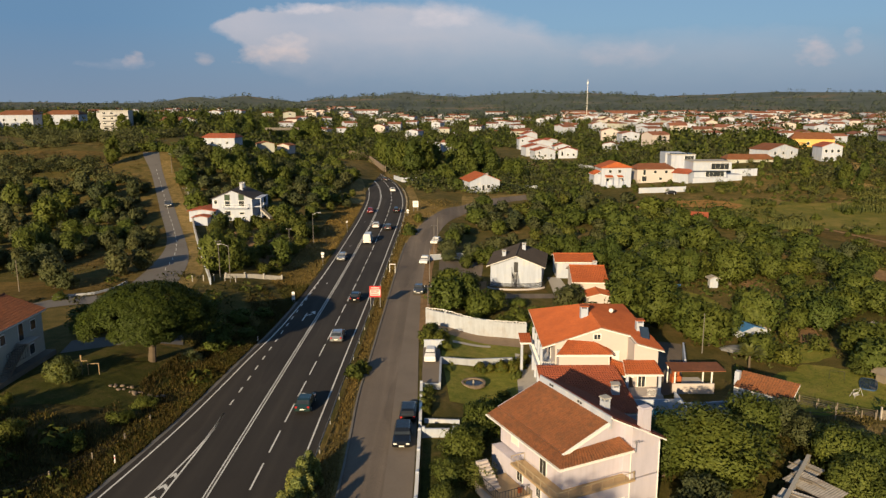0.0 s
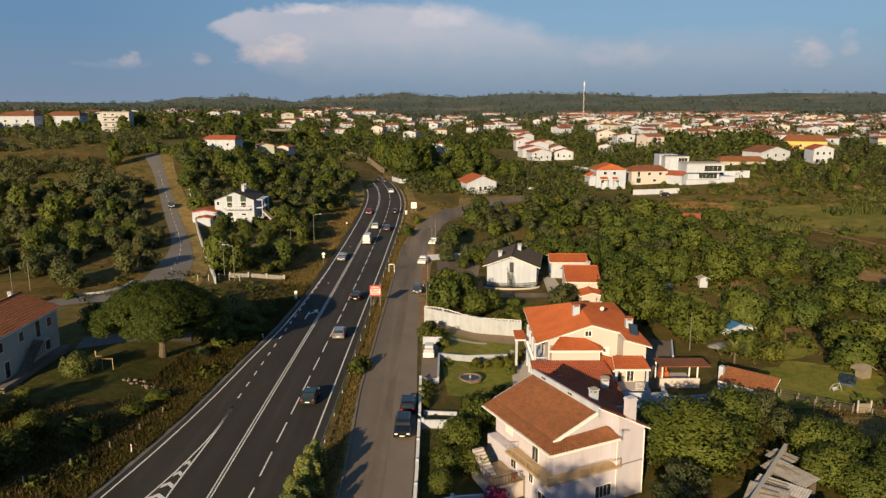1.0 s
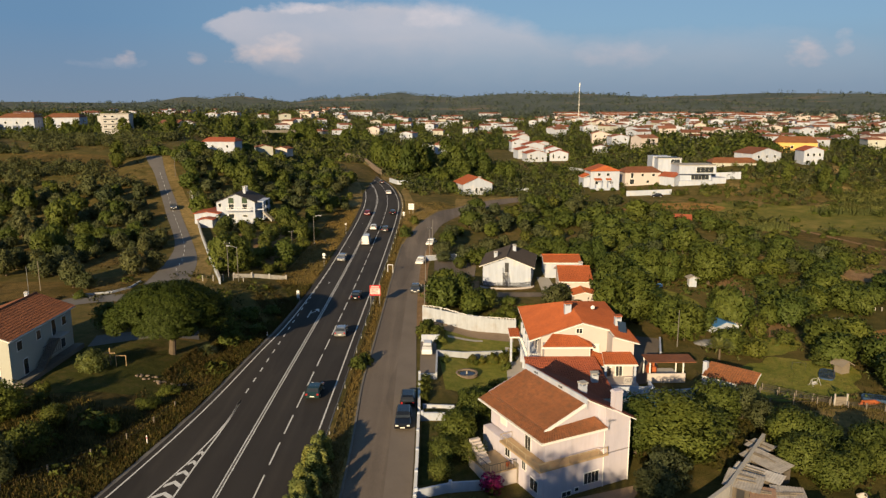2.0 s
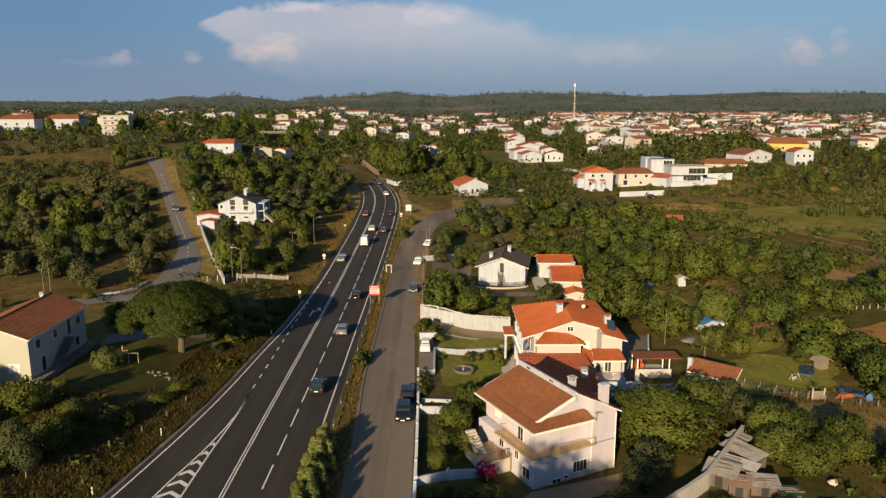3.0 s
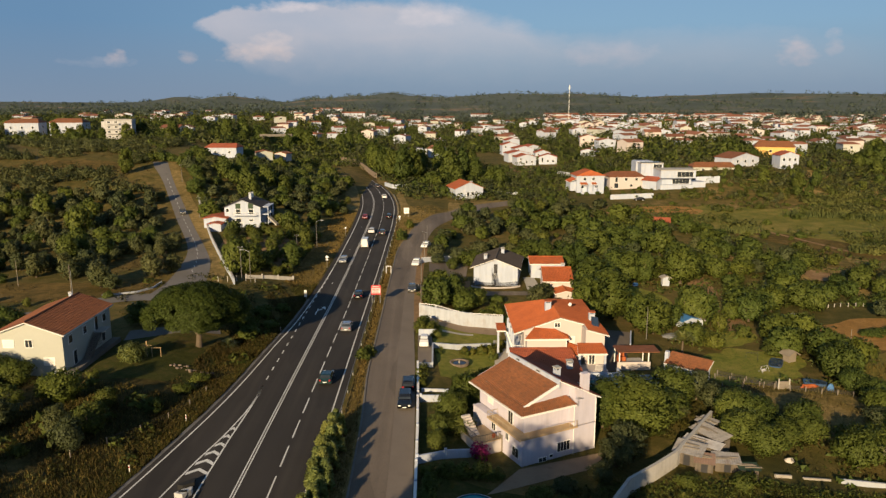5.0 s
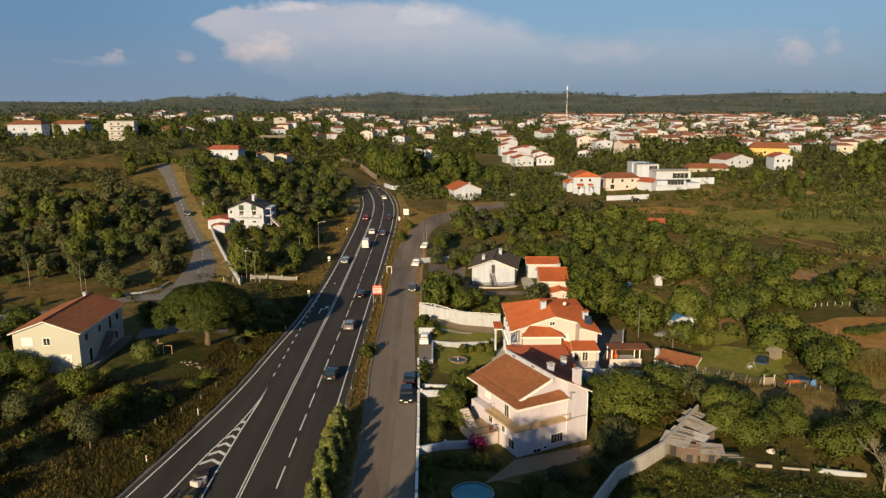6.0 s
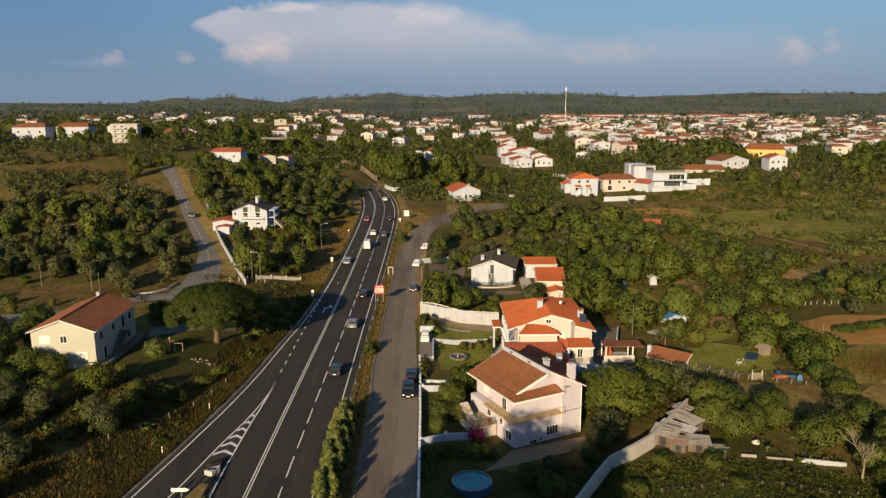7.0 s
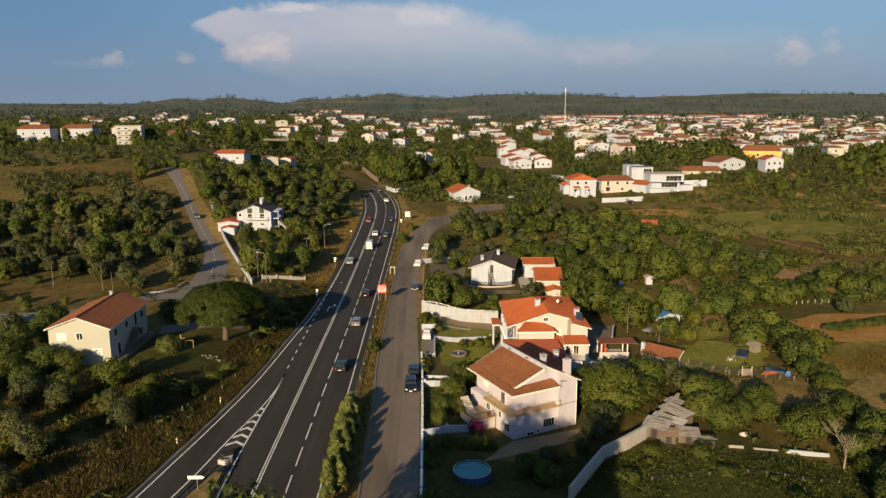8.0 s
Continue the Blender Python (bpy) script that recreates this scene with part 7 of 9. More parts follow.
post_fence([(42.6, 79.6), (46.4, 78.0), (50.2, 76.4)], 0.85, "dark wooden fence of posts and rails below the garden lawn", 4)
post_fence([(41.2, 74.2), (44.8, 75.2), (48.2, 76.0)], 0.9, "thin wire fence on old posts above the dry slope", 2, 2.4)

# ---- road furniture ----


def sign_board():
    ob = thing("road_sign", pose(-12.0, 114.5, 0.05), "large red and white advertising sign on two posts", "sign")
    for x in (-0.8, 0.8):
        part("post", tubes(((x, 0, -0.2), (x, 0, 3.9), 0.06, 0.06)), M["metal"], ob)
    panel = part("panel", boxes((-0.98, 0.98, -0.12, -0.07, 2.0, 3.95), bevel=0.01), M["red_sign"], ob)
    part("white_field", boxes((-0.86, 0.86, -0.128, -0.121, 2.3, 3.35)), M["faded_white"], panel)
    part("text_bar", boxes((-0.7, 0.7, -0.134, -0.129, 3.55, 3.72)), M["faded_white"], panel)
    for x0, x1, z0, z1 in ((-0.7, -0.1, 3.0, 3.2), (0.05, 0.6, 3.0, 3.2), (-0.7, 0.35, 2.75, 2.88), (-0.7, 0.6, 2.45, 2.6)):
        part("text_bar", boxes((x0, x1, -0.134, -0.129, z0, z1)), M["faded_red"], panel)


sign_board()


def billboard(x, y, z, w, h, low, rot=0, label="white notice board on posts"):
    ob = thing("notice_board", pose(x, y, z, rz=rot), label, "sign")
    for s in (-0.35, 0.35):
        part("post", tubes(((s * w, 0, -0.3), (s * w, 0, low + h), 0.05, 0.05)), M["metal"], ob)
    p = part("panel", boxes((-w / 2, w / 2, -0.1, -0.06, low, low + h)), M["plastic_white"], ob)
    part("text_bar", boxes((-w * 0.3, w * 0.3, -0.106, -0.101, low + h * 0.55, low + h * 0.7), (-w * 0.3, w * 0.2, -0.106, -0.101, low + h * 0.3, low + h * 0.4)), M["metal"], p)


billboard(-9.0, 213, float(road_height(213)), 1.7, 1.9, 1.2)
billboard(-26.6, 118.5, 0.1, 0.55, 1.4, 0.5, -15, "tall white road marker board")
fr = thing("barrier_frame", pose(-10.9, 139.5, 0.1), "white painted steel hoop at the edge of the verge", "barrier")
part("hoop", tubes(((-0.55, 0, -0.2), (-0.55, 0, 2.1), 0.07, 0.07), ((0.55, 0, -0.2), (0.55, 0, 2.1), 0.07, 0.07), ((-0.6, 0, 2.05), (0.6, 0, 2.05), 0.09, 0.09)), M["plastic_white"], fr)


def traffic_sign(x, y, shape, label, tall=2.3, z=None):
    ob = thing("traffic_sign", pose(x, y, height(x, y) if z is None else z), label, "traffic sign")
    part("post", tubes(((0, 0.04, -0.2), (0, 0.04, tall + 0.6), 0.035, 0.035)), M["metal"], ob)
    bm = bmesh.new()
    n = 3 if shape == "triangle" else 20
    bmesh.ops.create_cone(bm, cap_ends=True, segments=n, radius1=0.36, radius2=0.36, depth=0.03, matrix=Matrix.Translation((0, -0.02, tall + 0.4)) @ Matrix.Rotation(radians(90), 4, "X") @ Matrix.Rotation(radians(90 if n == 3 else 0), 4, "Z"))
    p = part("disc", bm, M["plastic_white"], ob)
    if shape == "round":
        part("plate", boxes((-0.26, 0.26, -0.04, -0.01, tall - 0.4, tall - 0.1)), M["plastic_white"], ob)


traffic_sign(-26.0, 145.8, "round", "round white traffic sign with a small plate")
traffic_sign(-25.6, 182.0, "triangle", "white triangular warning sign on a post")
traffic_sign(-11.0, 205, "round", "yellow and black bend marker on a post", 1.2)
for x, y in ((-33.9, 48.2), (-27.4, 97), (-32.0, 61)):
    d = thing("delineator", pose(x, y, height(x, y)), "white plastic roadside delineator post", "post", "delineators")
    part("shaft", boxes((-0.06, 0.06, -0.05, 0.05, -0.2, 0.95), bevel=0.02), M["plastic_white"], d)
    part("reflector", boxes((-0.04, 0.04, -0.056, -0.051, 0.6, 0.75)), M["red_sign"], d)


def pole(x, y, tall, label, lamp=None, wood=False, plain=False):
    tall *= 0.84
    ob = thing("street_lamp" if lamp else "utility_pole", pose(x, y, height(x, y)), label, "street lamp" if lamp else "utility pole")
    part("shaft", tubes(((0, 0, -0.4), (0, 0, tall), 0.08, 0.045)), M["wood"] if wood else M["pole_grey"], ob)
    if lamp:
        part("arm", tubes(((0, 0, tall - 0.3), (lamp * 0.8, 0, tall + 0.15), 0.035, 0.035), ((lamp * 0.8, 0, tall + 0.15), (lamp * 1.5, 0, tall + 0.15), 0.035, 0.035)), M["metal"], ob)
        part("lamp_head", boxes((min(lamp * 1.3, lamp * 2.0), max(lamp * 1.3, lamp * 2.0), -0.14, 0.14, tall + 0.08, tall + 0.24), bevel=0.03), M["metal"], ob)
    elif not plain:
        part("crossarm", boxes((-0.6, 0.6, -0.05, 0.05, tall - 0.35, tall - 0.25)), M["dark_metal"], ob)
        for s in (-0.5, 0, 0.5):
            part("insulator", tubes(((s, 0, tall - 0.25), (s, 0, tall - 0.08), 0.04, 0.03)), M["plastic_white"], ob)
    return ob


pole(-38.6, 122.5, 8.0, "concrete street lamp below the orchard", -1)
pole(-40.6, 123.2, 8.6, "slender concrete pole below the orchard")
pole(-31.5, 166.0, 8.4, "concrete street lamp beside the main road", 1)
pole(-34.2, 152.0, 6.5, "slender concrete pole in the orchard")
pole(-3.2, 130.5, 8.2, "thin concrete pole beside the service road", plain=True)
pole(-2.7, 156.0, 8.2, "concrete utility pole beside the service road")
pole(-2.0, 168.5, 7.5, "thin concrete pole beside the service road", plain=True)
pole(-3.0, 107.5, 7.0, "concrete pole at the boundary wall")
pole(36.4, 95.6, 7.0, "tall concrete pole behind the pergola", plain=True)
pole(47.4, 108.5, 5.6, "tall pole in the valley gardens", None, True)
pole(-72.0, 115, 6.5, "wooden pole in the dry field", None, True, True)
pole(-84.5, 119, 6.5, "wooden pole in the dry field", None, True, True)
pole(-69.5, 189, 7.5, "concrete pole beside the hill lane")
pole(-86.5, 226, 7.5, "concrete pole beside the hill lane")
pole(72.4, 95.4, 3.4, "pale post in the ploughed field", None, True, True)


# the head of the traffic island
isl = thing("traffic_island", pose(-27.2, 31.0, 0.07), "raised grassy traffic island with a concrete kerb", "traffic island")
bm = bmesh.new()
poly_prism(bm, [(0.8, 11.0), (0.1, 9.4), (-1.2, 5), (-4.4, -9), (1.5, -9), (1.4, 5), (1.3, 10)], -0.1, 0.16)
part("kerb", bm, M["dark_kerb"], isl)
bm = bmesh.new()
poly_prism(bm, [(0.8, 10.6), (0.25, 9.2), (-1.0, 5), (-4.2, -8.8), (1.3, -8.8), (1.2, 5), (1.12, 9.8)], 0.163, 0.26)
part("turf", bm, M["gold_verge"], isl, "dry golden turf")


def island_rail(pts, label):
    """A short steel barrier beside the island."""
    ob = thing("guardrail", Matrix.Translation((*pts[0], 0.07)), label, "guardrail")
    x0, y0 = pts[0]
    line = resample([Vector(p) for p in pts], 9)
    bm = bmesh.new()
    rows = [[bm.verts.new((q.x - x0 + dx, q.y - y0, z)) for dx, z in ((0.0, 0.40), (0.06, 0.47), (0.0, 0.55), (0.06, 0.63), (0.0, 0.70))] for q in line]
    for a, b in zip(rows, rows[1:]):
        for k in range(4):
            bm.faces.new((a[k], b[k], b[k + 1], a[k + 1]))
    part("beam", bm, M["dark_metal"], ob)
    for q in line:
        part("post", boxes((-0.05, 0.05, -0.05, 0.05, -0.2, 0.68)), M["dark_metal"], ob, m=Matrix.Translation((q.x - x0 - 0.06, q.y - y0, 0)))


island_rail([(-25.75, 42.6), (-25.7, 36), (-25.6, 22)], "dark steel barrier along the traffic island")
island_rail([(-27.7, 41.0), (-28.6, 37), (-31.7, 22)], "dark steel barrier on the lane side of the island")
cc = thing("crash_cushion", pose(-26.55, 44.4, 0.08, rz=8), "worn black and white crash cushion at the head of the island", "crash cushion")
bm = bmesh.new()
poly_prism(bm, [(-0.9, 0.2), (0.7, 1.5), (0.75, 0.4), (-0.3, -0.1)], 0, 0.55)
part("head_block", bm, M["rubber"], cc, "black rubber block")
bm = bmesh.new()
poly_prism(bm, [(-0.9, -1.5), (-0.2, -0.9), (0.75, -0.5), (0.7, -1.1), (0.0, -2.0)], 0, 0.6)
part("rear_block", bm, M["pale_grey_wall"], cc, "pale grey worn block")
part("black_band", boxes((-0.5, 0.35, -1.55, -1.2, 0.6, 0.66)), M["rubber"], cc)
si = thing("direction_sign", pose(-27.7, 36.6, 0.32), "small white arrow direction sign on a post", "sign")
part("post", tubes(((0, 0, -0.2), (0, 0, 1.7), 0.045, 0.045)), M["metal"], si)
bm = bmesh.new()
poly_prism(bm, [(-1.0, -0.16), (0.55, -0.16), (0.9, 0.04), (0.55, 0.24), (-1.0, 0.24)], -0.03, 0.03)
part("arrow_panel", bm, M["plastic_white"], si, m=Matrix.Translation((0, -0.08, 1.5)) @ Matrix.Rotation(radians(90), 4, "X"))

# ---- vehicles ----


def car_meshes(length, wide, tall, shape):
    """Meshes of a car that points to +y: body, cabin glass, lamps, wheels."""
    L, W = length / 2, wide / 2
    if shape == "van":
        prof = [(-L, 0.35), (-L, tall * 0.93), (-L + 0.15, tall), (L - 1.5, tall), (L - 0.75, 1.15), (L - 0.1, 0.95), (L, 0.7), (L, 0.3)]
        glass = [(L - 1.42, tall - 0.12), (L - 0.82, 1.2)]
    elif shape == "suv":
        prof = [(-L, 0.4), (-L, 0.95), (-L + 0.28, tall - 0.12), (-L + 0.6, tall), (0.35, tall), (L - 1.25, 1.05), (L - 0.15, 0.9), (L, 0.7), (L, 0.35)]
        glass = [(0.42, tall - 0.1), (L - 1.3, 1.1)]
    else:
        prof = [(-L, 0.35), (-L, 0.8), (-L + 0.25, 0.98), (-L + 0.75, tall - 0.05), (-L + 1.1, tall), (0.25, tall), (L - 1.2, 0.98), (L - 0.15, 0.78), (L, 0.6), (L, 0.3)]
        glass = [(0.32, tall - 0.09), (L - 1.25, 1.02)]
    belt = 0.98
    bm = bmesh.new()
    rows = []
    for s in (-1, -0.86, 0.86, 1):
        row = []
        for y, z in prof:
            inset = 1.0 if z < belt else 1.0 - 0.2 * (z - belt) / max(tall - belt, 0.1)
            edge = 0.0 if abs(s) < 0.9 else 0.07
            yy = y * (1 - edge * 0.5)
            row.append(bm.verts.new((s * W * inset, yy, z - (edge if z > 0.6 else 0))))
        rows.append(row)
    for a, b in zip(rows, rows[1:]):
        for i in range(len(prof)):
            j = (i + 1) % len(prof)
            bm.faces.new((a[i], a[j], b[j], b[i]))
    bm.faces.new(rows[0])
    bm.faces.new(rows[-1][::-1])
    body = bm
    gl = bmesh.new()
    k = 0.84
    (y0, z0), (y1, z1) = glass
    def quad(b, pts):
        b.faces.new([b.verts.new(p) for p in pts])
    n = Vector((0, z0 - z1, y1 - y0)).normalized() * 0.012
    w0, w1 = W * 0.80 * (1 - 0.05), W * 0.90
    quad(gl, [Vector(p) + n for p in ((-w1, y1, z1), (w1, y1, z1), (w0, y0, z0), (-w0, y0, z0))])
    rear = bmesh.new()
    if shape != "van":
        yb0, zb0 = -L + (0.34 if shape == "suv" else 0.72), tall - (0.2 if shape == "suv" else 0.1)
        yb1, zb1 = -L + (0.03 if shape == "suv" else 0.3), 1.03
        n = Vector((0, -(zb0 - zb1), -(yb1 - yb0))).normalized() * 0.02
        quad(rear, [Vector(p) + Vector((0, -0.02, 0.02)) for p in ((w1 * 0.92, yb1, zb1), (-w1 * 0.92, yb1, zb1), (-w0 * 0.95, yb0, zb0), (w0 * 0.95, yb0, zb0))])
    sides = []
    ya, yb = (-L + 0.45, L - 1.75) if shape == "suv" else ((L - 2.2, L - 1.3) if shape == "van" else (-L + 0.75, L - 1.75))
    for s in (-1, 1):
        x0, x1 = s * (W + 0.004), s * (W * 0.85 + 0.012)
        zt = tall - 0.18
        sides.append(bmesh.new())
        quad(sides[-1], [(x0, ya, 1.05), (x0, yb + 0.35, 1.05), (x1, yb - 0.2, zt), (x1, ya + 0.2, zt)])
    lamps = [boxes((-W * 0.88, -W * 0.5, L - 0.12, L + 0.012, 0.62, 0.78), bevel=0.02), boxes((W * 0.5, W * 0.88, L - 0.12, L + 0.012, 0.62, 0.78), bevel=0.02)]
    tails = [boxes((-W * 0.9, -W * 0.62, -L - 0.012, -L + 0.1, 0.7, 0.92), bevel=0.02), boxes((W * 0.62, W * 0.9, -L - 0.012, -L + 0.1, 0.7, 0.92), bevel=0.02)]
    plate = [boxes((-0.26, 0.26, L + 0.004, L + 0.02, 0.42, 0.54)), boxes((-0.26, 0.26, -L - 0.02, -L - 0.004, 0.5, 0.62))]
    return body, gl, rear, sides, lamps, tails, plate


def wheel_mesh():
    bm = bmesh.new()
    bmesh.ops.create_cone(bm, cap_ends=True, segments=16, radius1=0.32, radius2=0.32, depth=0.2, matrix=Matrix.Rotation(radians(90), 4, "Y"))
    rim = bmesh.new()
    bmesh.ops.create_cone(rim, cap_ends=True, segments=10, radius1=0.2, radius2=0.2, depth=0.212, matrix=Matrix.Rotation(radians(90), 4, "Y"))
    return bm, rim


def car(x, y, turn, colour, shape="saloon", length=4.3, wide=1.78, tall=1.46, label="", name="car"):
    z = max(height(x, y) + 0.05, float(road_height(y)) + 0.075 if x < -12 else -9)
    ob = thing(name, pose(x, y, z, rz=turn), label, name.replace("_", " "))
    body, gl, rear, sides, lamps, tails, plate = car_meshes(length, wide, tall, shape)
    part("body", body, CAR[colour], ob)
    part("windscreen", gl, M["glass"], ob)
    if shape != "van":
        part("rear_window", rear, M["glass"], ob)
    for side in sides:
        part("side_window", side, M["glass"], ob)
    for q in lamps:
        part("headlight", q, M["lamp_glass"], ob)
    for q in tails:
        part("tail_light", q, M["tail_red"], ob)
    for q in plate:
        part("number_plate", q, M["plastic_white"], ob)
    for sx in (-1, 1):
        for yy in (length / 2 - 0.85, -length / 2 + 0.8):
            t_, r_ = wheel_mesh()
            m = Matrix.Translation((sx * (wide / 2 - 0.1), yy, 0.32))
            w = part("wheel", t_, M["rubber"], ob, m=m)
            part("rim", r_, M["metal"], w)
    return ob


# parked beside the service road
car(-4.7, 65.7, 180, "black", "suv", 4.4, 1.82, 1.6, "black parked estate car beside the garden wall")
car(-4.4, 71.6, 0, "black", "suv", 4.2, 1.78, 1.55, "black parked hatchback behind another car")
car(-2.3, 89.6, 178, "white", "van", 3.2, 1.5, 1.5, "small white van on the parking pad", "van")
car(-5.1, 124.8, 180, "grey", "saloon", 4.1, 1.76, 1.46, "dark grey parked car beside the shrubs")
car(-4.6, 148.6, 172, "white", "saloon", 4.2, 1.78, 1.46, "white parked car beside the service road")
car(-2.4, 168.4, 165, "white", "saloon", 4.2, 1.78, 1.46, "white parked car further up the service road")
# on the main road
car(-18.9, 169.5, 0, "white", "van", 5.4, 1.98, 2.4, "white delivery van on the main road", "van")
car(-18.6, 188.0, 0, "white", "saloon", 4.2, 1.78, 1.46, "white car on the main road")
car(-15.2, 185.5, 0, "grey", "saloon", 4.2, 1.78, 1.46, "dark grey car on the main road")
car(-22.8, 151.8, 180, "silver", "saloon", 4.3, 1.78, 1.46, "silver car on the main road")
car(-16.0, 120.0, 0, "black", "saloon", 4.2, 1.78, 1.44, "black car on the main road")
car(-16.0, 98.4, 0, "silver", "saloon", 4.2, 1.78, 1.46, "silver car on the main road")
car(-16.2, 74.2, 0, "teal", "saloon", 4.2, 1.78, 1.44, "dark green car on the main road")
car(-22.4, 210.5, 180, "red", "saloon", 4.0, 1.75, 1.44, "dark red car on the main road")
car(-14.7, 211.5, 2, "black", "saloon", 4.3, 1.78, 1.44, "black car further along the main road")
car(-18.8, 253.5, 8, "white", "saloon", 4.2, 1.78, 1.46, "white car at the bend of the main road")
car(-24.0, 285.0, 18, "grey", "saloon", 4.2, 1.78, 1.46, "grey car at the bend of the main road")
car(-75.6, 192.5, 202, "grey", "saloon", 4.1, 1.76, 1.46, "dark car on the hill lane")
car(80.0, 253.2, 85, "black", "saloon", 4.2, 1.78, 1.44, "black car before the villas")

# ---- single plants ----


def stone_pine(x, y):
    """An umbrella pine: bare forked trunk, broad domed crown of dense tufts."""
    r = np.random.default_rng(77)
    ob = thing("stone_pine", pose(x, y, height(x, y) - 0.1), "broad umbrella pine with a dense domed crown on the lawn", "tree")
    n = 560
    a, q = r.random(n) * 2 * math.pi, np.sqrt(r.random(n))
    dome = np.sqrt(np.maximum(0, 1 - q ** 2))
    lump = 0.93 + 0.1 * np.sin(a * 5 + 1.0) * q
    R = 7.8
    top = r.random(n) < 0.72
    z = 5.5 + np.where(top, 4.2, -1.2) * dome * (0.88 + 0.14 * r.random(n))
    c = np.stack([np.cos(a) * q * R * lump, np.sin(a) * q * R * lump, z], 1)
    cloud = leaf_cloud(c, 0.55 + 0.35 * r.random(n), 210, 0.15, 5, 0.35, (1, 1, 0.8), 0.55, core=(0, 0, 3.2))
    part("crown", leaf_mesh("crown", [cloud], M["pine"]), None, ob)
    bm = bmesh.new()
    tube(bm, (0, 0, -0.3), (0.15, 0.1, 2.1), 0.52, 0.42, 9)
    for k in range(9):
        t2 = 2 * math.pi * k / 9 + 0.3
        far = 1.8 + 1.9 * ((k * 37) % 10) / 10
        knee = Vector((0.15 + 0.45 * far * math.cos(t2), 0.1 + 0.45 * far * math.sin(t2), 3.4))
        tube(bm, (0.15, 0.1, 1.9), knee, 0.26, 0.17, 7)
        tube(bm, knee, (far * 1.2 * math.cos(t2), far * 1.2 * math.sin(t2), 5.4), 0.17, 0.07, 6)
    part("trunk", bm, M["bark"], ob)
    KEEP_OUT.append((x, y, 6.5))


stone_pine(-37.5, 84.2)


def poplar_row():
    """Young trees with pale leaves between the roads."""
    r = np.random.default_rng(9)
    for k, (x, y, s) in enumerate(((-12.1, 58.2, 0.8), (-12.3, 55.8, 1.0), (-12.0, 53.6, 1.0), (-11.9, 51.6, 1.05), (-12.4, 49.4, 1.0), (-12.1, 46.2, 1.1), (-12.4, 42.8, 1.0), (-12.0, 39.2, 1.05), (-12.4, 35.6, 1.0), (-12.2, 31.5, 1.0), (-11.4, 57.0, 0.8), (-12.9, 54.4, 0.85), (-11.2, 52.6, 0.95), (-13.0, 50.6, 0.9), (-11.3, 48.0, 1.0), (-12.9, 47.6, 0.9), (-11.4, 44.4, 1.0), (-12.8, 44.2, 1.0), (-11.5, 41.0, 1.0), (-12.7, 37.4, 1.0), (-11.3, 37.0, 1.0))):
        ob = thing("poplar", pose(x - 0.7, y, 0.0, rz=k * 50) @ Matrix.Diagonal((s * 1.15, s * 1.15, s * 0.68, 1)), "slender young poplar with pale green leaves in the median", "tree", "median poplars")
        n = 40
        z = r.uniform(0.3, 4.7, n)
        w = 0.75 * (1 - z / 5.2) + 0.08
        a = r.random(n) * 6.28
        c = np.stack([np.cos(a) * w * 0.7, np.sin(a) * w * 0.7, z], 1)
        cloud = leaf_cloud(c, 0.26 + 0.14 * r.random(n), 80, 0.15, 300 + k, 0.1, (0.85, 0.85, 1.7), 0.45, 1.8)
        part("crown", leaf_mesh("crown", [cloud], M["poplar"]), None, ob)
        part("trunk", tubes(((0, 0, -0.2), (0, 0, 4.2), 0.07, 0.02), seg=6), M["bark"], ob)
        PLANTED.append((x - 0.7, y, 1))


poplar_row()


def bare_tree(x, y):
    """A leafless grey tree."""
    r = random.Random(4)
    ob = thing("bare_tree", pose(x, y, height(x, y)) @ Matrix.Diagonal((1.25, 1.25, 1.35, 1)), "leafless grey tree at the edge of the field", "tree")
    bm = bmesh.new()

    def grow(a, d, length, rad, depth):
        b = a + d * length
        tube(bm, a, b, rad, rad * 0.62, 5 if depth < 3 else 4)
        if depth < 6:
            for _ in range(3 if depth < 4 else 2):
                e = (d + Vector((r.uniform(-0.8, 0.8), r.uniform(-0.8, 0.8), r.uniform(-0.15, 0.5)))).normalized()
                grow(b, e, length * r.uniform(0.6, 0.85), rad * 0.6, depth + 1)

    grow(Vector((0, 0, -0.2)), Vector((0.05, 0, 1)), 1.5, 0.11, 0)
    part("crown", bm, M["grey_bark"], ob)
    KEEP_OUT.append((x, y, 3))


bare_tree(50.7, 46.2)


def rosette(x, y, n, size, label, name="agave", stem=0.0, mat=None):
    """Sword leaves round one point."""
    r = random.Random(int(x * 10 + y))
    ob = thing(name, pose(x, y, height(x, y)), label, "plant")
    bm = bmesh.new()
    for k in range(n):
        a, lift = r.random() * 6.28, r.uniform(0.15, 1.2)
        d = Vector((math.cos(a) * math.cos(lift), math.sin(a) * math.cos(lift), math.sin(lift)))
        s = Vector((-math.sin(a), math.cos(a), 0)) * size * 0.07
        o = Vector((0, 0, stem))
        p = [o - s, o + s, o + d * size * 0.6 + s * 0.9, o + d * size - Vector((0, 0, size * 0.25)), o + d * size * 0.6 - s * 0.9]
        bm.faces.new([bm.verts.new(q) for q in p])
    part("leaves", bm, mat or M["olive"], ob)
    if stem:
        part("stem", tubes(((0, 0, -0.2), (0, 0, stem + 0.1), 0.18, 0.14)), M["bark"], ob)


rosette(-33.8, 87.5, 60, 1.9, "large spiky grey-green agave on the bank")
rosette(40.8, 90.0, 70, 2.6, "small garden palm with long leaves", "palm", 2.0, M["reed"])

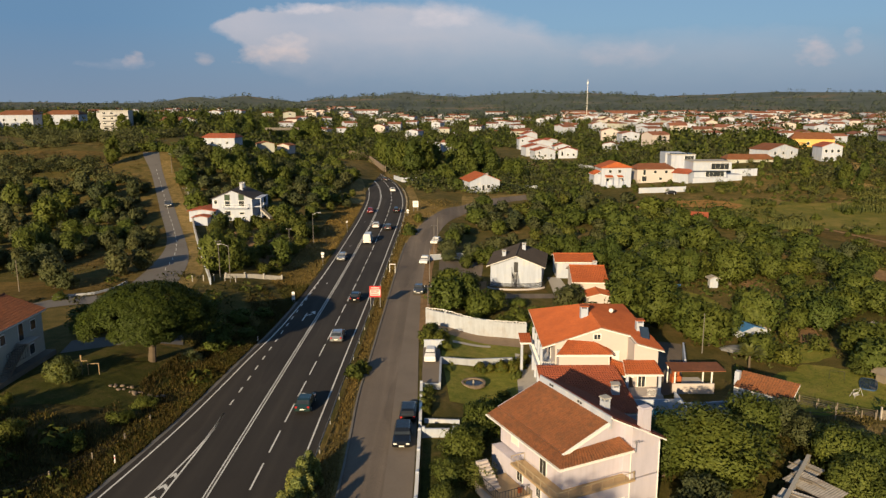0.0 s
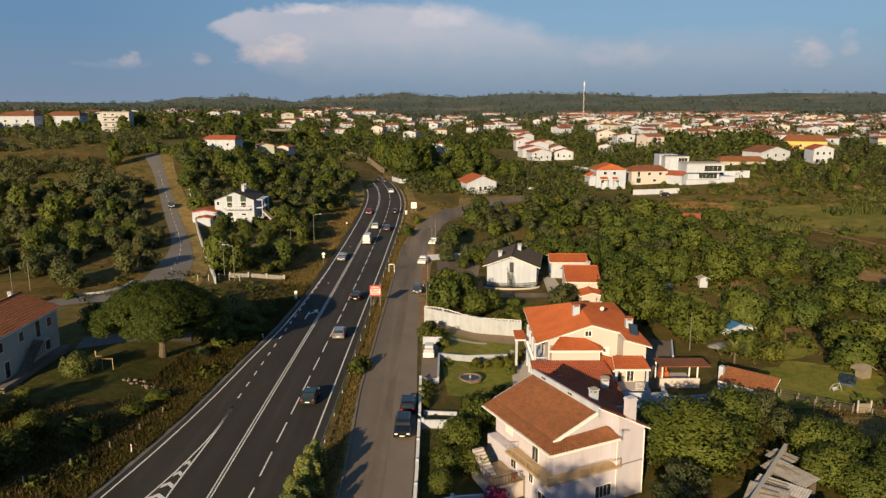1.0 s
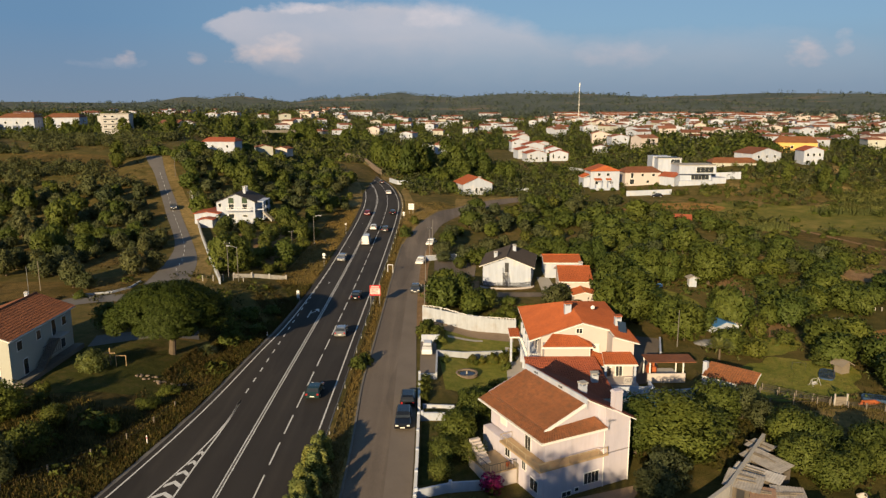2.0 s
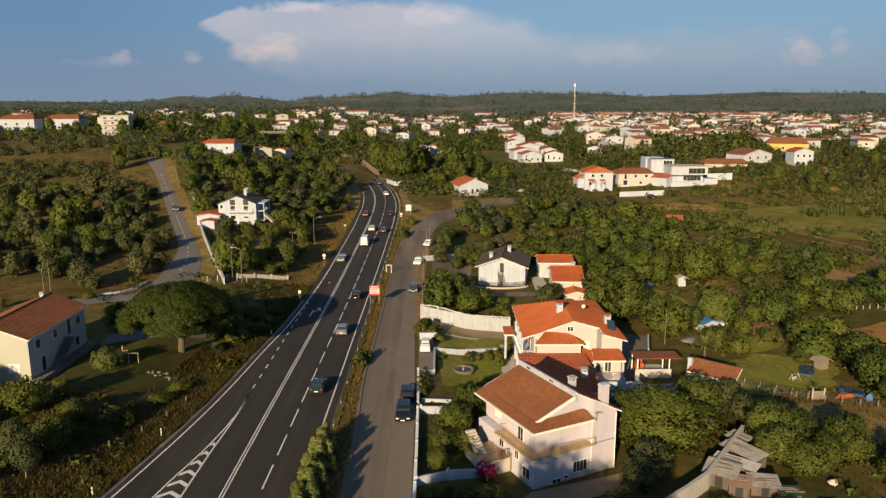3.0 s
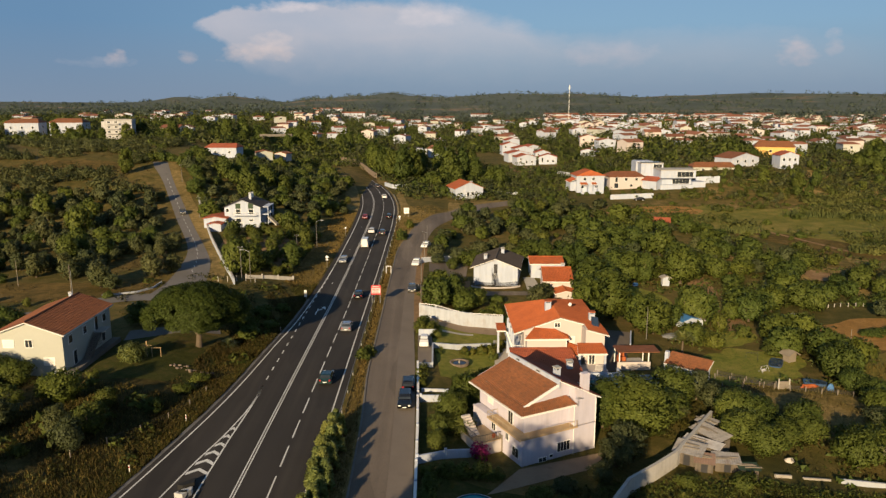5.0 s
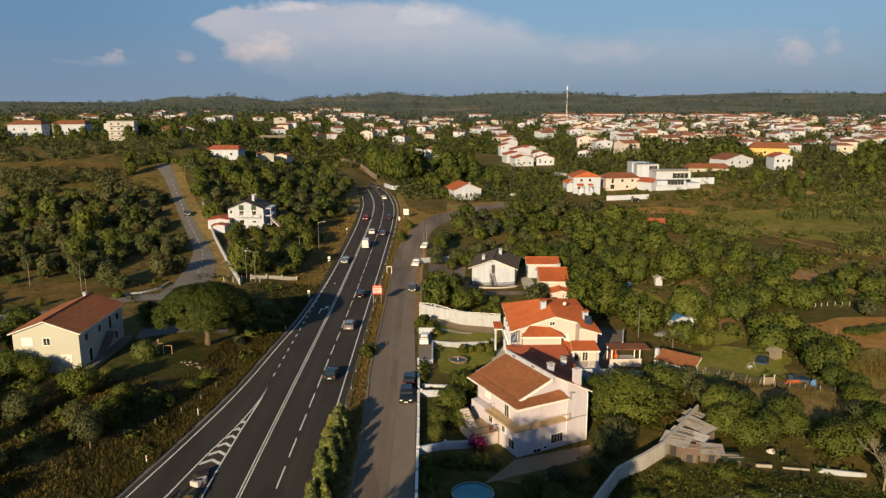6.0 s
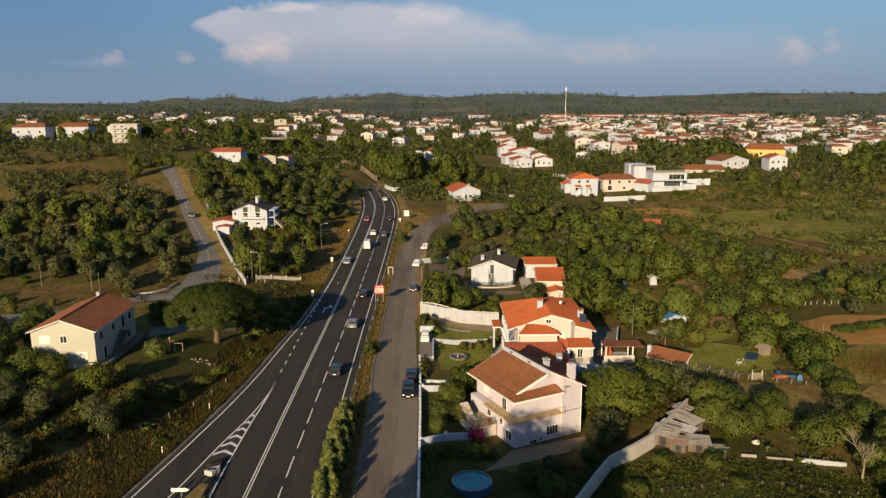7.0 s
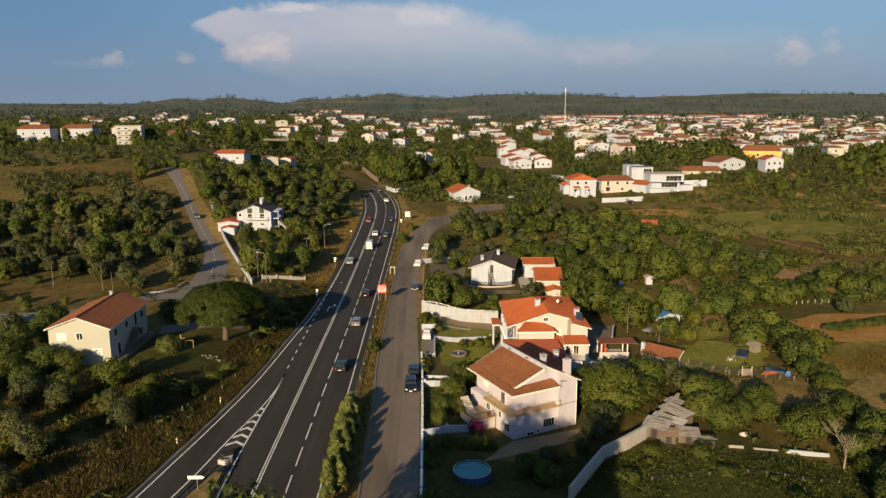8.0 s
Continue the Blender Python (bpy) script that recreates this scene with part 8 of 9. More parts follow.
# hedge and shrubs along the service road
for x, y, s, k in ((-2.7, 97.0, 1.35, "bush"), (-2.5, 99.2, 1.5, "bush"), (-1.2, 96.2, 1.3, "bush"), (-0.6, 98.0, 1.2, "bush"), (-2.5, 101.2, 1.3, "bush"), (-0.4, 94.0, 1.0, "bush"),
                   (-2.5, 72.0, 0.8, "bush"), (-2.5, 74.0, 0.95, "bush"), (-2.6, 76.0, 0.9, "bush"), (-2.5, 78.2, 0.85, "bush"),
                   (8.8, 85.5, 0.9, "bush"), (7.0, 79.0, 0.8, "bush"),
                   (6.4, 78.0, 1.0, "bush"), (0.2, 86.0, 0.5, "bush"), (0.4, 89.0, 0.6, "bush"),
                   (-11.8, 83.0, 1.35, "bush"), (-10.9, 85.0, 1.2, "bush"), (-9.4, 178.0, 1.6, "bush"), (-9.0, 181.5, 1.5, "bush"), (-7.6, 196, 1.6, "bush"), (-10, 186, 1.2, "bush"),
                   (-46.8, 68.6, 0.9, "bush"), (-45.6, 66.0, 0.8, "bush")):
    plant(k, x, y, s, 1.0, "rounded green garden shrub", "shrub", "garden shrubs")
for x, y, s, t_, k in ((4.4, 70.4, 0.75, 1.0, "leaf"), (1.2, 61.2, 0.85, 0.95, "leaf"), (3.4, 66.0, 0.8, 1.25, "leaf"), (0.0, 57.5, 0.9, 0.9, "fruit"), (2.6, 57.6, 1.0, 0.9, "fruit"), (-0.6, 53.6, 0.8, 0.9, "fruit"), (1.5, 64.0, 0.9, 1.1, "fruit"),
                     (0.4, 47.2, 1.3, 0.85, "bush"), (-1.4, 46.8, 1.1, 0.9, "bush"), (2.2, 47.6, 1.3, 0.85, "bush"), (3.9, 48.0, 1.3, 0.9, "bush"), (5.6, 48.2, 1.2, 0.9, "bush"), (-1.4, 44.4, 1.2, 0.9, "bush"), (-1.6, 42.0, 1.1, 0.9, "bush"), (9.6, 41.4, 0.6, 0.9, "leaf"), (11.6, 39.0, 0.65, 0.9, "leaf"), (12.6, 44.6, 0.7, 0.8, "olive")):
    plant(k, x, y, s, t_, "leafy garden tree beside the pink house", "tree", "garden trees")
for x, y, s, t_, k in ((24.2, 58.6, 1.35, 0.62, "tall"), (20.4, 60.6, 0.9, 0.8, "tall"), (28.6, 62.0, 1.1, 0.85, "leaf"), (26.2, 66.0, 0.9, 0.8, "leaf"), (19.6, 50.6, 1.0, 0.95, "olive"), (21.6, 53.4, 1.1, 1.0, "olive"), (17.2, 47.2, 0.7, 0.9, "olive"),
                       (31.0, 66.5, 1.05, 1.1, "leaf"), (33.0, 68.2, 0.85, 1.0, "leaf"), (35.6, 69.4, 0.95, 1.25, "olive"), (36.6, 66.4, 0.9, 1.1, "olive"), (30.0, 62.4, 0.95, 1.1, "olive")):
    plant(k, x, y, s, t_, "large leafy tree beside the pink house", "tree", "trees by the block wall")
for x, y, s, t_, k in ((43.0, 141, 1.2, 1.15, "leaf"), (48.5, 140, 1.2, 1.15, "leaf"), (60.0, 142, 1.6, 0.95, "leaf"), (38.6, 99.4, 1.3, 0.95, "leaf"), (50.2, 108.4, 1.35, 1.0, "leaf"), (61.5, 114, 1.45, 0.8, "leaf"), (66, 116, 1.2, 0.8, "leaf"), (76, 120, 1.35, 0.75, "leaf"), (71, 122, 1.1, 0.8, "leaf"),
                       (60.0, 97, 1.3, 0.8, "leaf"), (64.5, 98, 1.3, 0.8, "leaf"), (55.5, 100, 1.0, 0.8, "fruit"), (61.5, 80.0, 1.35, 0.85, "leaf"), (63, 82, 1.2, 0.8, "leaf"), (67, 85, 1.2, 0.8, "leaf"), (37.5, 61.2, 1.15, 0.9, "leaf"), (46.0, 59.0, 0.95, 0.8, "leaf"), (42.0, 57.6, 0.85, 0.8, "leaf"), (38.2, 53.6, 0.9, 0.9, "leaf"), (50.6, 58.2, 0.7, 0.8, "fruit"),
                       (56, 90, 1.0, 0.8, "fruit"), (47.5, 93.5, 1.2, 0.8, "fruit"), (44.2, 94.8, 1.0, 0.8, "leaf")):
    plant(k, x, y, s, t_, "broad green tree in the valley gardens", "tree", "valley gardens")
for x, y, s, t_, k in ((57.3, 139, 1.75, 1.0, "leaf"), (41.5, 138.5, 0.85, 1.0, "tall"), (44.9, 138.2, 0.8, 1.05, "tall"), (48.6, 139, 0.8, 1.0, "tall"), (49.3, 109.0, 1.45, 1.0, "leaf"), (57.6, 111, 0.8, 0.9, "leaf"), (60.6, 109.6, 1.2, 0.95, "leaf"), (68.2, 116.5, 1.2, 0.9, "leaf"), (82, 138.5, 1.15, 0.9, "leaf"), (78.4, 133.0, 1.15, 0.9, "leaf"), (76, 127.5, 1.2, 0.9, "leaf"),
                       (72.2, 127, 0.9, 0.9, "olive"), (76.9, 116.5, 1.1, 0.9, "leaf"), (58.5, 90.5, 1.25, 0.8, "leaf"), (63.6, 87.2, 1.35, 0.8, "leaf"), (66.8, 91.0, 0.9, 0.8, "leaf"), (68.6, 95.2, 0.65, 1.3, "fruit"), (70.4, 151, 1.1, 0.9, "olive"), (81.2, 157, 1.1, 0.9, "leaf"), (87, 149, 1.0, 0.9, "olive"), (92.5, 152.5, 1.0, 0.9, "leaf"), (99.5, 142, 0.9, 0.9, "olive"), (106, 138, 1.0, 0.9, "olive"),
                       (112, 134, 1.0, 0.9, "olive"), (118, 138, 0.9, 0.9, "olive"), (98, 128, 0.9, 0.9, "leaf"), (104, 126, 0.9, 0.9, "leaf"), (90, 127, 0.9, 0.8, "leaf"), (84, 124, 0.9, 0.8, "leaf"), (88.5, 112.5, 1.0, 0.9, "olive"), (62, 71.5, 0.9, 0.8, "leaf"), (60, 67.0, 0.9, 0.8, "leaf"), (57.6, 63.5, 0.9, 0.8, "olive"), (58.8, 59.5, 1.0, 0.8, "leaf"), (60.8, 74.6, 0.9, 0.8, "leaf"),
                       (49.4, 54.0, 1.15, 0.9, "leaf"), (52.6, 55.5, 1.0, 0.9, "leaf"), (46.6, 61.2, 1.05, 0.85, "leaf"), (38.6, 60.0, 1.15, 0.85, "leaf"), (41.4, 62.6, 0.9, 0.85, "leaf"), (36.2, 56.0, 0.95, 0.9, "leaf"), (55.8, 48.4, 1.0, 1.1, "olive"), (58.4, 47.0, 1.1, 1.2, "olive"), (53.2, 48.0, 0.9, 0.9, "leaf"), (56.0, 40.0, 1.0, 1.0, "leaf"), (60, 42.0, 1.2, 1.0, "leaf")):
    plant(k, x, y, s, t_, "broad green tree in the valley gardens", "tree", "valley gardens")
for x, y, s, t_ in ((79, 100.4, 0.9, 0.55), (82, 101.2, 0.95, 0.5), (85, 102.0, 0.9, 0.55), (88, 102.8, 1.0, 0.5), (91, 103.6, 0.9, 0.55), (94, 104.6, 1.0, 0.5), (97, 105.4, 0.9, 0.5)):
    plant("scrub", x, y, s, t_, "dark bramble thicket in the ploughed field", "shrub", "field thicket")
for x, y, s, t_, k in ((52.4, 38.5, 1.1, 1.0, "leaf"), (55.8, 36.0, 1.2, 1.0, "leaf"), (50.0, 34.5, 1.0, 1.0, "leaf"), (53.0, 43.0, 0.9, 0.8, "leaf"), (58.5, 52.0, 1.1, 1.0, "leaf")):
    plant(k, x, y, s, t_, "shaded green tree at the edge of the rough field", "tree", "valley gardens")
# tall grey-green trees on the slope beside the town
for x, y, s, t_ in ((190, 296, 0.9, 1.0), (197, 300, 1.0, 1.05), (204, 303, 1.1, 1.1), (213, 300, 1.2, 1.1), (222, 306, 1.2, 1.1), (230, 302, 1.2, 1.1), (208, 314, 1.2, 1.1), (220, 318, 1.2, 1.1), (238, 312, 1.2, 1.1), (194, 288, 0.8, 0.9), (200, 290, 0.9, 0.9), (216, 291, 0.9, 0.9)):
    plant("tall", x, y, s, t_, "tall spreading tree on the slope beside the town", "tree", "slope trees")
# big trees behind the villa and the white house
for x, y, s, t_, k in ((27.5, 104, 1.1, 0.9, "tall"), (33, 108, 1.25, 0.85, "tall"), (31, 118, 1.2, 0.9, "tall"), (37.5, 104, 1.25, 0.95, "leaf"), (40.2, 103, 0.9, 0.95, "leaf"), (35.5, 124, 1.1, 0.8, "tall"), (44.5, 106, 0.9, 0.9, "leaf"),
                       (-0.2, 113, 1.2, 1.0, "leaf"), (2.8, 117.5, 1.2, 1.0, "leaf"), (0.4, 121.5, 1.1, 1.0, "leaf"), (5.2, 112.5, 1.0, 0.9, "leaf"), (7.8, 116.0, 1.0, 0.8, "leaf"), (11.5, 111.5, 0.9, 0.8, "scrub"), (15.2, 113.5, 0.9, 0.8, "scrub"), (18.5, 113.0, 0.9, 0.8, "scrub"), (5.0, 131.0, 1.0, 0.9, "olive"), (20.6, 117.6, 1.1, 1.0, "olive"), (22.5, 121.0, 1.0, 1.0, "olive"), (12.5, 119, 0.8, 0.8, "scrub"),
                       (4.4, 107.5, 0.9, 0.9, "scrub"), (8.8, 107.0, 0.9, 0.8, "scrub"), (13.4, 104.2, 0.8, 0.9, "scrub"), (18.5, 104.5, 1.0, 0.9, "leaf"), (23, 106, 1.0, 0.9, "leaf")):
    plant(k, x, y, s, t_, "dense green tree near the villa", "tree", "trees by the villas")
# left of the main road, near
for x, y, s, t_, k in ((-47.5, 40.0, 1.1, 1.1, "olive"), (-41.0, 50.0, 0.85, 1.3, "olive"), (-43.5, 52.5, 0.8, 1.2, "olive"), (-40.6, 54.2, 1.2, 1.1, "fruit"), (-41.5, 60.6, 0.9, 0.9, "fruit"), (-46.8, 60.4, 0.95, 0.9, "leaf"), (-52.5, 58.5, 1.2, 0.9, "fruit"), (-58.5, 60.0, 0.9, 0.8, "leaf"), (-50.0, 62.5, 0.9, 0.8, "fruit"), (-62.5, 63.0, 1.0, 0.8, "leaf"), (-55.6, 66.0, 0.9, 0.8, "leaf"), (-59.2, 66.5, 1.0, 0.85, "leaf"),
                       (-62.5, 60.0, 1.1, 1.0, "fruit"), (-65, 66, 1.1, 1.1, "leaf"), (-67, 73, 1.1, 1.0, "leaf"), (-66, 80, 1.0, 1.0, "leaf"), (-68, 86, 1.0, 1.0, "leaf"), (-74, 84, 1.1, 1.0, "olive"), (-80, 85, 1.0, 1.0, "leaf"), (-73, 78, 1.1, 1.0, "fruit"), (-49.5, 92.5, 1.0, 0.8, "leaf"), (-46.5, 95.0, 1.0, 0.8, "leaf"), (-43.5, 97.5, 0.9, 0.8, "leaf"), (-56, 55, 1.1, 1.0, "olive"), (-50.5, 53.5, 1.1, 0.95, "olive"), (-57, 48, 1.1, 1.0, "olive"), (-52, 45, 1.0, 1.0, "olive"),
                       (-36.8, 62.5, 0.7, 0.8, "scrub"), (-35.0, 68.8, 0.6, 0.8, "scrub"), (-34.2, 73.2, 0.6, 0.7, "scrub"), (-31.8, 92.5, 0.9, 0.9, "scrub"), (-33.0, 96.8, 1.0, 0.9, "scrub"), (-36.5, 101.5, 1.1, 0.9, "scrub"), (-32.0, 104.5, 1.0, 0.8, "scrub"), (-38.0, 107.0, 1.0, 0.7, "scrub"), (-29.6, 99.5, 0.7, 0.7, "scrub"), (-29.5, 109.5, 0.7, 0.8, "scrub"),
                       (-43.0, 128.0, 1.2, 1.3, "leaf"), (-40.2, 129.8, 1.1, 1.2, "leaf"), (-33.5, 141.0, 1.0, 1.2, "leaf"), (-60.4, 126.8, 1.3, 1.1, "olive"), (-57.5, 130.8, 1.05, 1.1, "olive"), (-67.2, 117.2, 1.15, 1.1, "olive"), (-64.2, 116.0, 0.85, 1.0, "olive"), (-69.0, 120.2, 1.2, 1.15, "olive"), (-76.0, 131.5, 1.2, 1.1, "olive"), (-76.7, 124.8, 1.0, 1.1, "olive")):
    plant(k, x, y, s, t_, "tree on the grassy bank", "tree", "trees on the bank")
ob = plant("bush", -45.2, 47.6, 1.0, 0.8, "yellowing shrub in the dry grass", "shrub")
ob.children[1].data = leaf_mesh("crown", [leaf_cloud(clumps_in(np.random.default_rng(3), 12, 1.1, 1.0, 0.7, 0.6), np.full(12, 0.4), 34, 0.2, 8)], M["yellow_leaf"])
ob = plant("bush", -44.0, 75.0, 1.75, 0.95, "pale green clipped round bush beside the windmill", "shrub")
ob.children[1].data = leaf_mesh("crown", [leaf_cloud(clumps_in(np.random.default_rng(13), 40, 1.0, 1.0, 0.8, 0.75, 0.8), np.full(40, 0.3), 70, 0.10, 18, core=(0, 0, 0.5))], M["reed"])
for k, (x, y, s) in enumerate(((4.2, 87.4, 0.9), (5.6, 88.0, 0.8), (7.1, 88.2, 1.0), (8.6, 88.4, 1.0), (9.6, 89.2, 1.0), (10.4, 91.0, 1.0))):
    ob = plant("bush", x, y, s, 1.0, "yellow-green flowering shrub below the lawn wall", "shrub", "yellow shrubs")
    ob.children[1].data = leaf_mesh("crown", [leaf_cloud(clumps_in(np.random.default_rng(70 + k), 22, 1.0, 0.9, 0.7, 0.7, 0.6), np.full(22, 0.32), 60, 0.12, 80 + k, core=(0, 0, 0.4))], M["yellow_leaf"])
ob = plant("bush", 4.3, 52.6, 1.0, 0.9, "pink flowering bougainvillea over the garden wall", "shrub")
ob.children[1].data = leaf_mesh("crown", [leaf_cloud(clumps_in(np.random.default_rng(6), 22, 1.5, 1.2, 0.8, 1.0), np.full(22, 0.4), 40, 0.17, 9)], M["flowers"])
# trees added for their shade on bank, gardens and pink house, mostly unseen
for x, y, s, t_, k in ((-63, 16, 0.9, 1.0, "tall"), (-51, 35.5, 1.0, 1.0, "olive"), (-47, 33, 0.9, 1.0, "olive"), (-64, 33, 0.85, 1.0, "tall"), (-69, 40, 1.0, 1.0, "tall"), (-70, 27, 1.0, 1.0, "tall"), (-75, 48, 1.1, 1.0, "tall"), 
                       (-2.4, 6.0, 1.25, 1.36, "tall"), (-11.8, -8.0, 1.45, 1.68, "tall"), (-2.2, -9.0, 1.4, 1.68, "tall"), (-11.2, 5.0, 1.15, 1.35, "tall"), (-14.4, 7.0, 1.35, 1.35, "tall"), (-1.6, 30.5, 0.75, 0.85, "leaf"), (-1.4, 26.0, 0.9, 0.9, "leaf"), (1.5, 24.5, 0.95, 1.0, "leaf")):
    plant(k, x, y, s, t_, "leafy tree added, mostly out of view, to cast shade", "tree", "near trees")
# tall trees round the bend of the main road and beyond it
for x, y, s, t_ in ((-13.5, 300, 1.75, 1.3), (-9, 306, 1.8, 1.3), (0, 290, 1.65, 1.05), (6, 293, 1.5, 1.0), (8, 306, 1.7, 1.35), (14, 312, 1.65, 1.35), (20, 308, 1.3, 1.2), (-19, 318, 1.7, 1.2), (-5, 318, 1.7, 1.2), (2, 284, 1.0, 0.8), (10, 284, 0.9, 0.8), (-24, 335, 1.7, 1.2), (-30, 350, 1.8, 1.2), (-14, 340, 1.8, 1.2), (4, 345, 1.8, 1.2), (20, 340, 1.5, 1.1), (26, 296, 1.1, 1.0), (-120, 446, 1.9, 1.0), (-112, 452, 1.7, 1.0), (-86, 452, 2.0, 1.15), (-79, 446, 1.8, 1.1), (-92, 456, 1.7, 1.2), (-60, 440, 1.5, 1.0), (-152, 342, 1.1, 1.1), (-176, 346, 1.0, 1.1), (-139, 372, 1.2, 1.0)):
    plant("leaf" if int(abs(x)) % 3 == 0 and s < 1.7 else "tall", x, y, s * 0.82, t_ * 0.92, "tall spreading tree beyond the houses", "tree", "tall trees by the bend")
# dark trees that stand alone
for x, y, s, t_ in ((-108.3, 234, 0.85, 1.15), (33, 150, 0.6, 1.1), (28, 155, 0.6, 1.1), (36, 152, 0.7, 1.0)):
    plant("tall", x, y, s, t_, "dark upright tree standing alone", "tree")

# ---- groves ----


def thick(x, y, seed=0.0, wide=11.0):
    """Where plants stand in clumps."""
    return noise.noise(Vector((x / wide + seed, y / wide, seed * 3.1)))


KEEP_OUT.extend([(57, 104, 3), (57, 110, 3.5), (57.5, 116, 3.5), (58.5, 122, 3), (60, 128, 3.5), (61.5, 135, 3.5), (64, 141, 3), (72.5, 155, 4.5), (70, 147, 3), (97, 145, 6), (92, 138, 4), (102, 150, 5), (46.9, 106, 3), (48, 134.5, 4), (44.5, 127, 6.5), (43.5, 118, 6), (41, 111.5, 4), (80.5, 218, 5), (69.8, 109, 2.5), (79.6, 220.5, 5.5), (77.6, 213, 5.5), (75.4, 205.5, 4.5), (84, 236, 11), (94, 234, 8), (76, 238, 8), (86, 227, 8), (92, 225, 8), (78, 228, 7), (76.4, 218, 7), (70, 208, 5), (94, 223, 6), (74, 250, 7), (84, 251, 7), (-87, 277, 9), (-85, 268, 7), (-82, 260, 6)])
scatter(("olive", "olive", "olive", "olive", "leaf"), lambda x, y: x < along(HILL_L, max(y, 113)) - 2.6 and (y > 138 or x < -72) and thick(x, y) > -0.22 - (-60 - x) * 0.004, -150, -60, 126, 206, 240, 2.5, 0.5, 1.2, "grey-green olive tree in a grove", group="olive grove", tall=(0.75, 1.35))
for x, y, s in ((-104.5, 255.0, 1.1), (-101.5, 254.0, 1.2), (-98.2, 253.0, 1.0), (-107.5, 254.0, 1.0), (-94.5, 249.0, 1.0), (-110.0, 250.0, 0.9)):
    plant("scrub", x, y, s, 1.0, "wild shrub at the bend of the hill lane", "shrub", "lane shrubs")
scatter(("fruit", "scrub"), lambda x, y: x < -60, -140, -60, 98, 128, 14, 6.0, 0.4, 0.8, "low shrub in the dry field", "shrub", "field shrubs")
scatter("fruit", lambda x, y: along(HILL_R, y) + 7 < x < along(LEFT, y) - 8, -58, -32, 130, 174, 46, 3.6, 0.75, 1.35, "leafy fruit tree in an orchard", group="orchard")
scatter(("olive", "leaf", "fruit", "olive"), lambda x, y: along(HILL_R, y) + 5.5 < x < along(LEFT, y) - (5 if y > 215 else 9), -100, -29, 178, 275, 125, 4.0, 0.7, 1.35, "tree in dense woods beside the main road", group="roadside woods", tall=(0.75, 1.2))
scatter(("leaf", "tall", "leaf"), lambda x, y: True, -250, -120, 326, 372, 40, 7.0, 0.6, 1.0, "dark tree before the apartment houses", group="hill trees", tall=(0.9, 1.2))
scatter(("olive", "leaf", "olive", "fruit"), lambda x, y: x < along(LEFT, y) - 6, -84, -34, 276, 356, 60, 4.2, 0.6, 1.05, "tree in dense woods above the bend of the main road", group="roadside woods", tall=(0.8, 1.2))
scatter(("leaf", "olive", "olive", "fruit", "leaf"), lambda x, y: x > along(SIDE_R, min(y, 235)) + 4 and x < 92 - (y - 150) * 0.18 and (y < 222 or x < 62) and thick(x, y, 2.0) > -0.25, 0, 92, 146, 240, 185, 4.0, 0.7, 1.4, "dense green tree in the valley woods", group="valley woods", tall=(0.65, 1.1))
scatter(("leaf", "fruit", "scrub", "leaf"), lambda x, y: not (54 < x < 65 and y > 96) and not (66 < x and 94 < y < 120) and thick(x, y, 8.0) > -0.2, 42, 104, 100, 148, 58, 4.4, 0.6, 1.25, "dense green tree in the valley", group="valley woods", tall=(0.7, 1.1))
scatter(("leaf", "fruit", "olive", "scrub"), lambda x, y: not (40 < x < 60 and 76 < y < 93) and not (x > 66 and y > 64), 60, 100, 50, 96, 12, 5.0, 0.5, 0.95, "garden tree on the valley slope", group="valley gardens", tall=(0.7, 1.0))
scatter(("scrub", "fruit", "bush"), lambda x, y: True, 86, 150, 122, 156, 30, 4.5, 0.6, 1.2, "scrub at the meadow's edge", "shrub", "meadow scrub", tall=(0.7, 1.1))
scatter(("scrub", "fruit", "bush"), lambda x, y: thick(x, y, 4.0) > 0.0, 92, 170, 160, 240, 26, 6.0, 0.5, 1.2, "shrub in the wet meadow", "shrub", "meadow scrub", tall=(0.7, 1.1))
scatter(("leaf", "olive", "fruit", "tall"), lambda x, y: y > 250 and not (48 < x < 130 and y < 300), -16, 160, 236, 335, 56, 6.0, 0.5, 0.9, "tree between the houses on the slope", group="slope trees", tall=(0.9, 1.3))
scatter(("fruit", "scrub"), lambda x, y: y > 261 or x > 92, 50, 128, 252, 300, 30, 5.0, 0.4, 0.65, "low shrub between the houses", "shrub", "house shrubs")
scatter(("fruit", "olive", "leaf"), lambda x, y: x > 104 or y > 335, 24, 190, 262, 350, 40, 6.0, 0.5, 0.85, "tree on the town slope", group="slope trees", tall=(0.9, 1.2))
scatter(("scrub", "bush", "fruit"), lambda x, y: True, 62, 135, 222, 268, 46, 3.4, 0.3, 0.75, "low scrub beside the earth bank", "shrub", "bank scrub", tall=(0.6, 1.0))
scatter(("scrub", "bush"), lambda x, y: True, 17, 50, 30, 47, 16, 2.4, 0.35, 0.7, "low bramble in the rough field", "shrub", "brambles", tall=(0.6, 0.9))
scatter(("tall", "leaf"), lambda x, y: True, -130, -40, 395, 470, 22, 7.0, 0.8, 1.15, "tall tree beyond the bend of the main road", group="tall trees beyond the bend", tall=(0.9, 1.3))

# ---- far woods, hedges and reeds ----


KEEP_OUT.extend([(-85, 270, 8), (-84, 262, 6), (-74, 296, 6), (-7, 408, 8), (-158, 340, 8), (-200, 370, 12), (-217, 366, 12)])


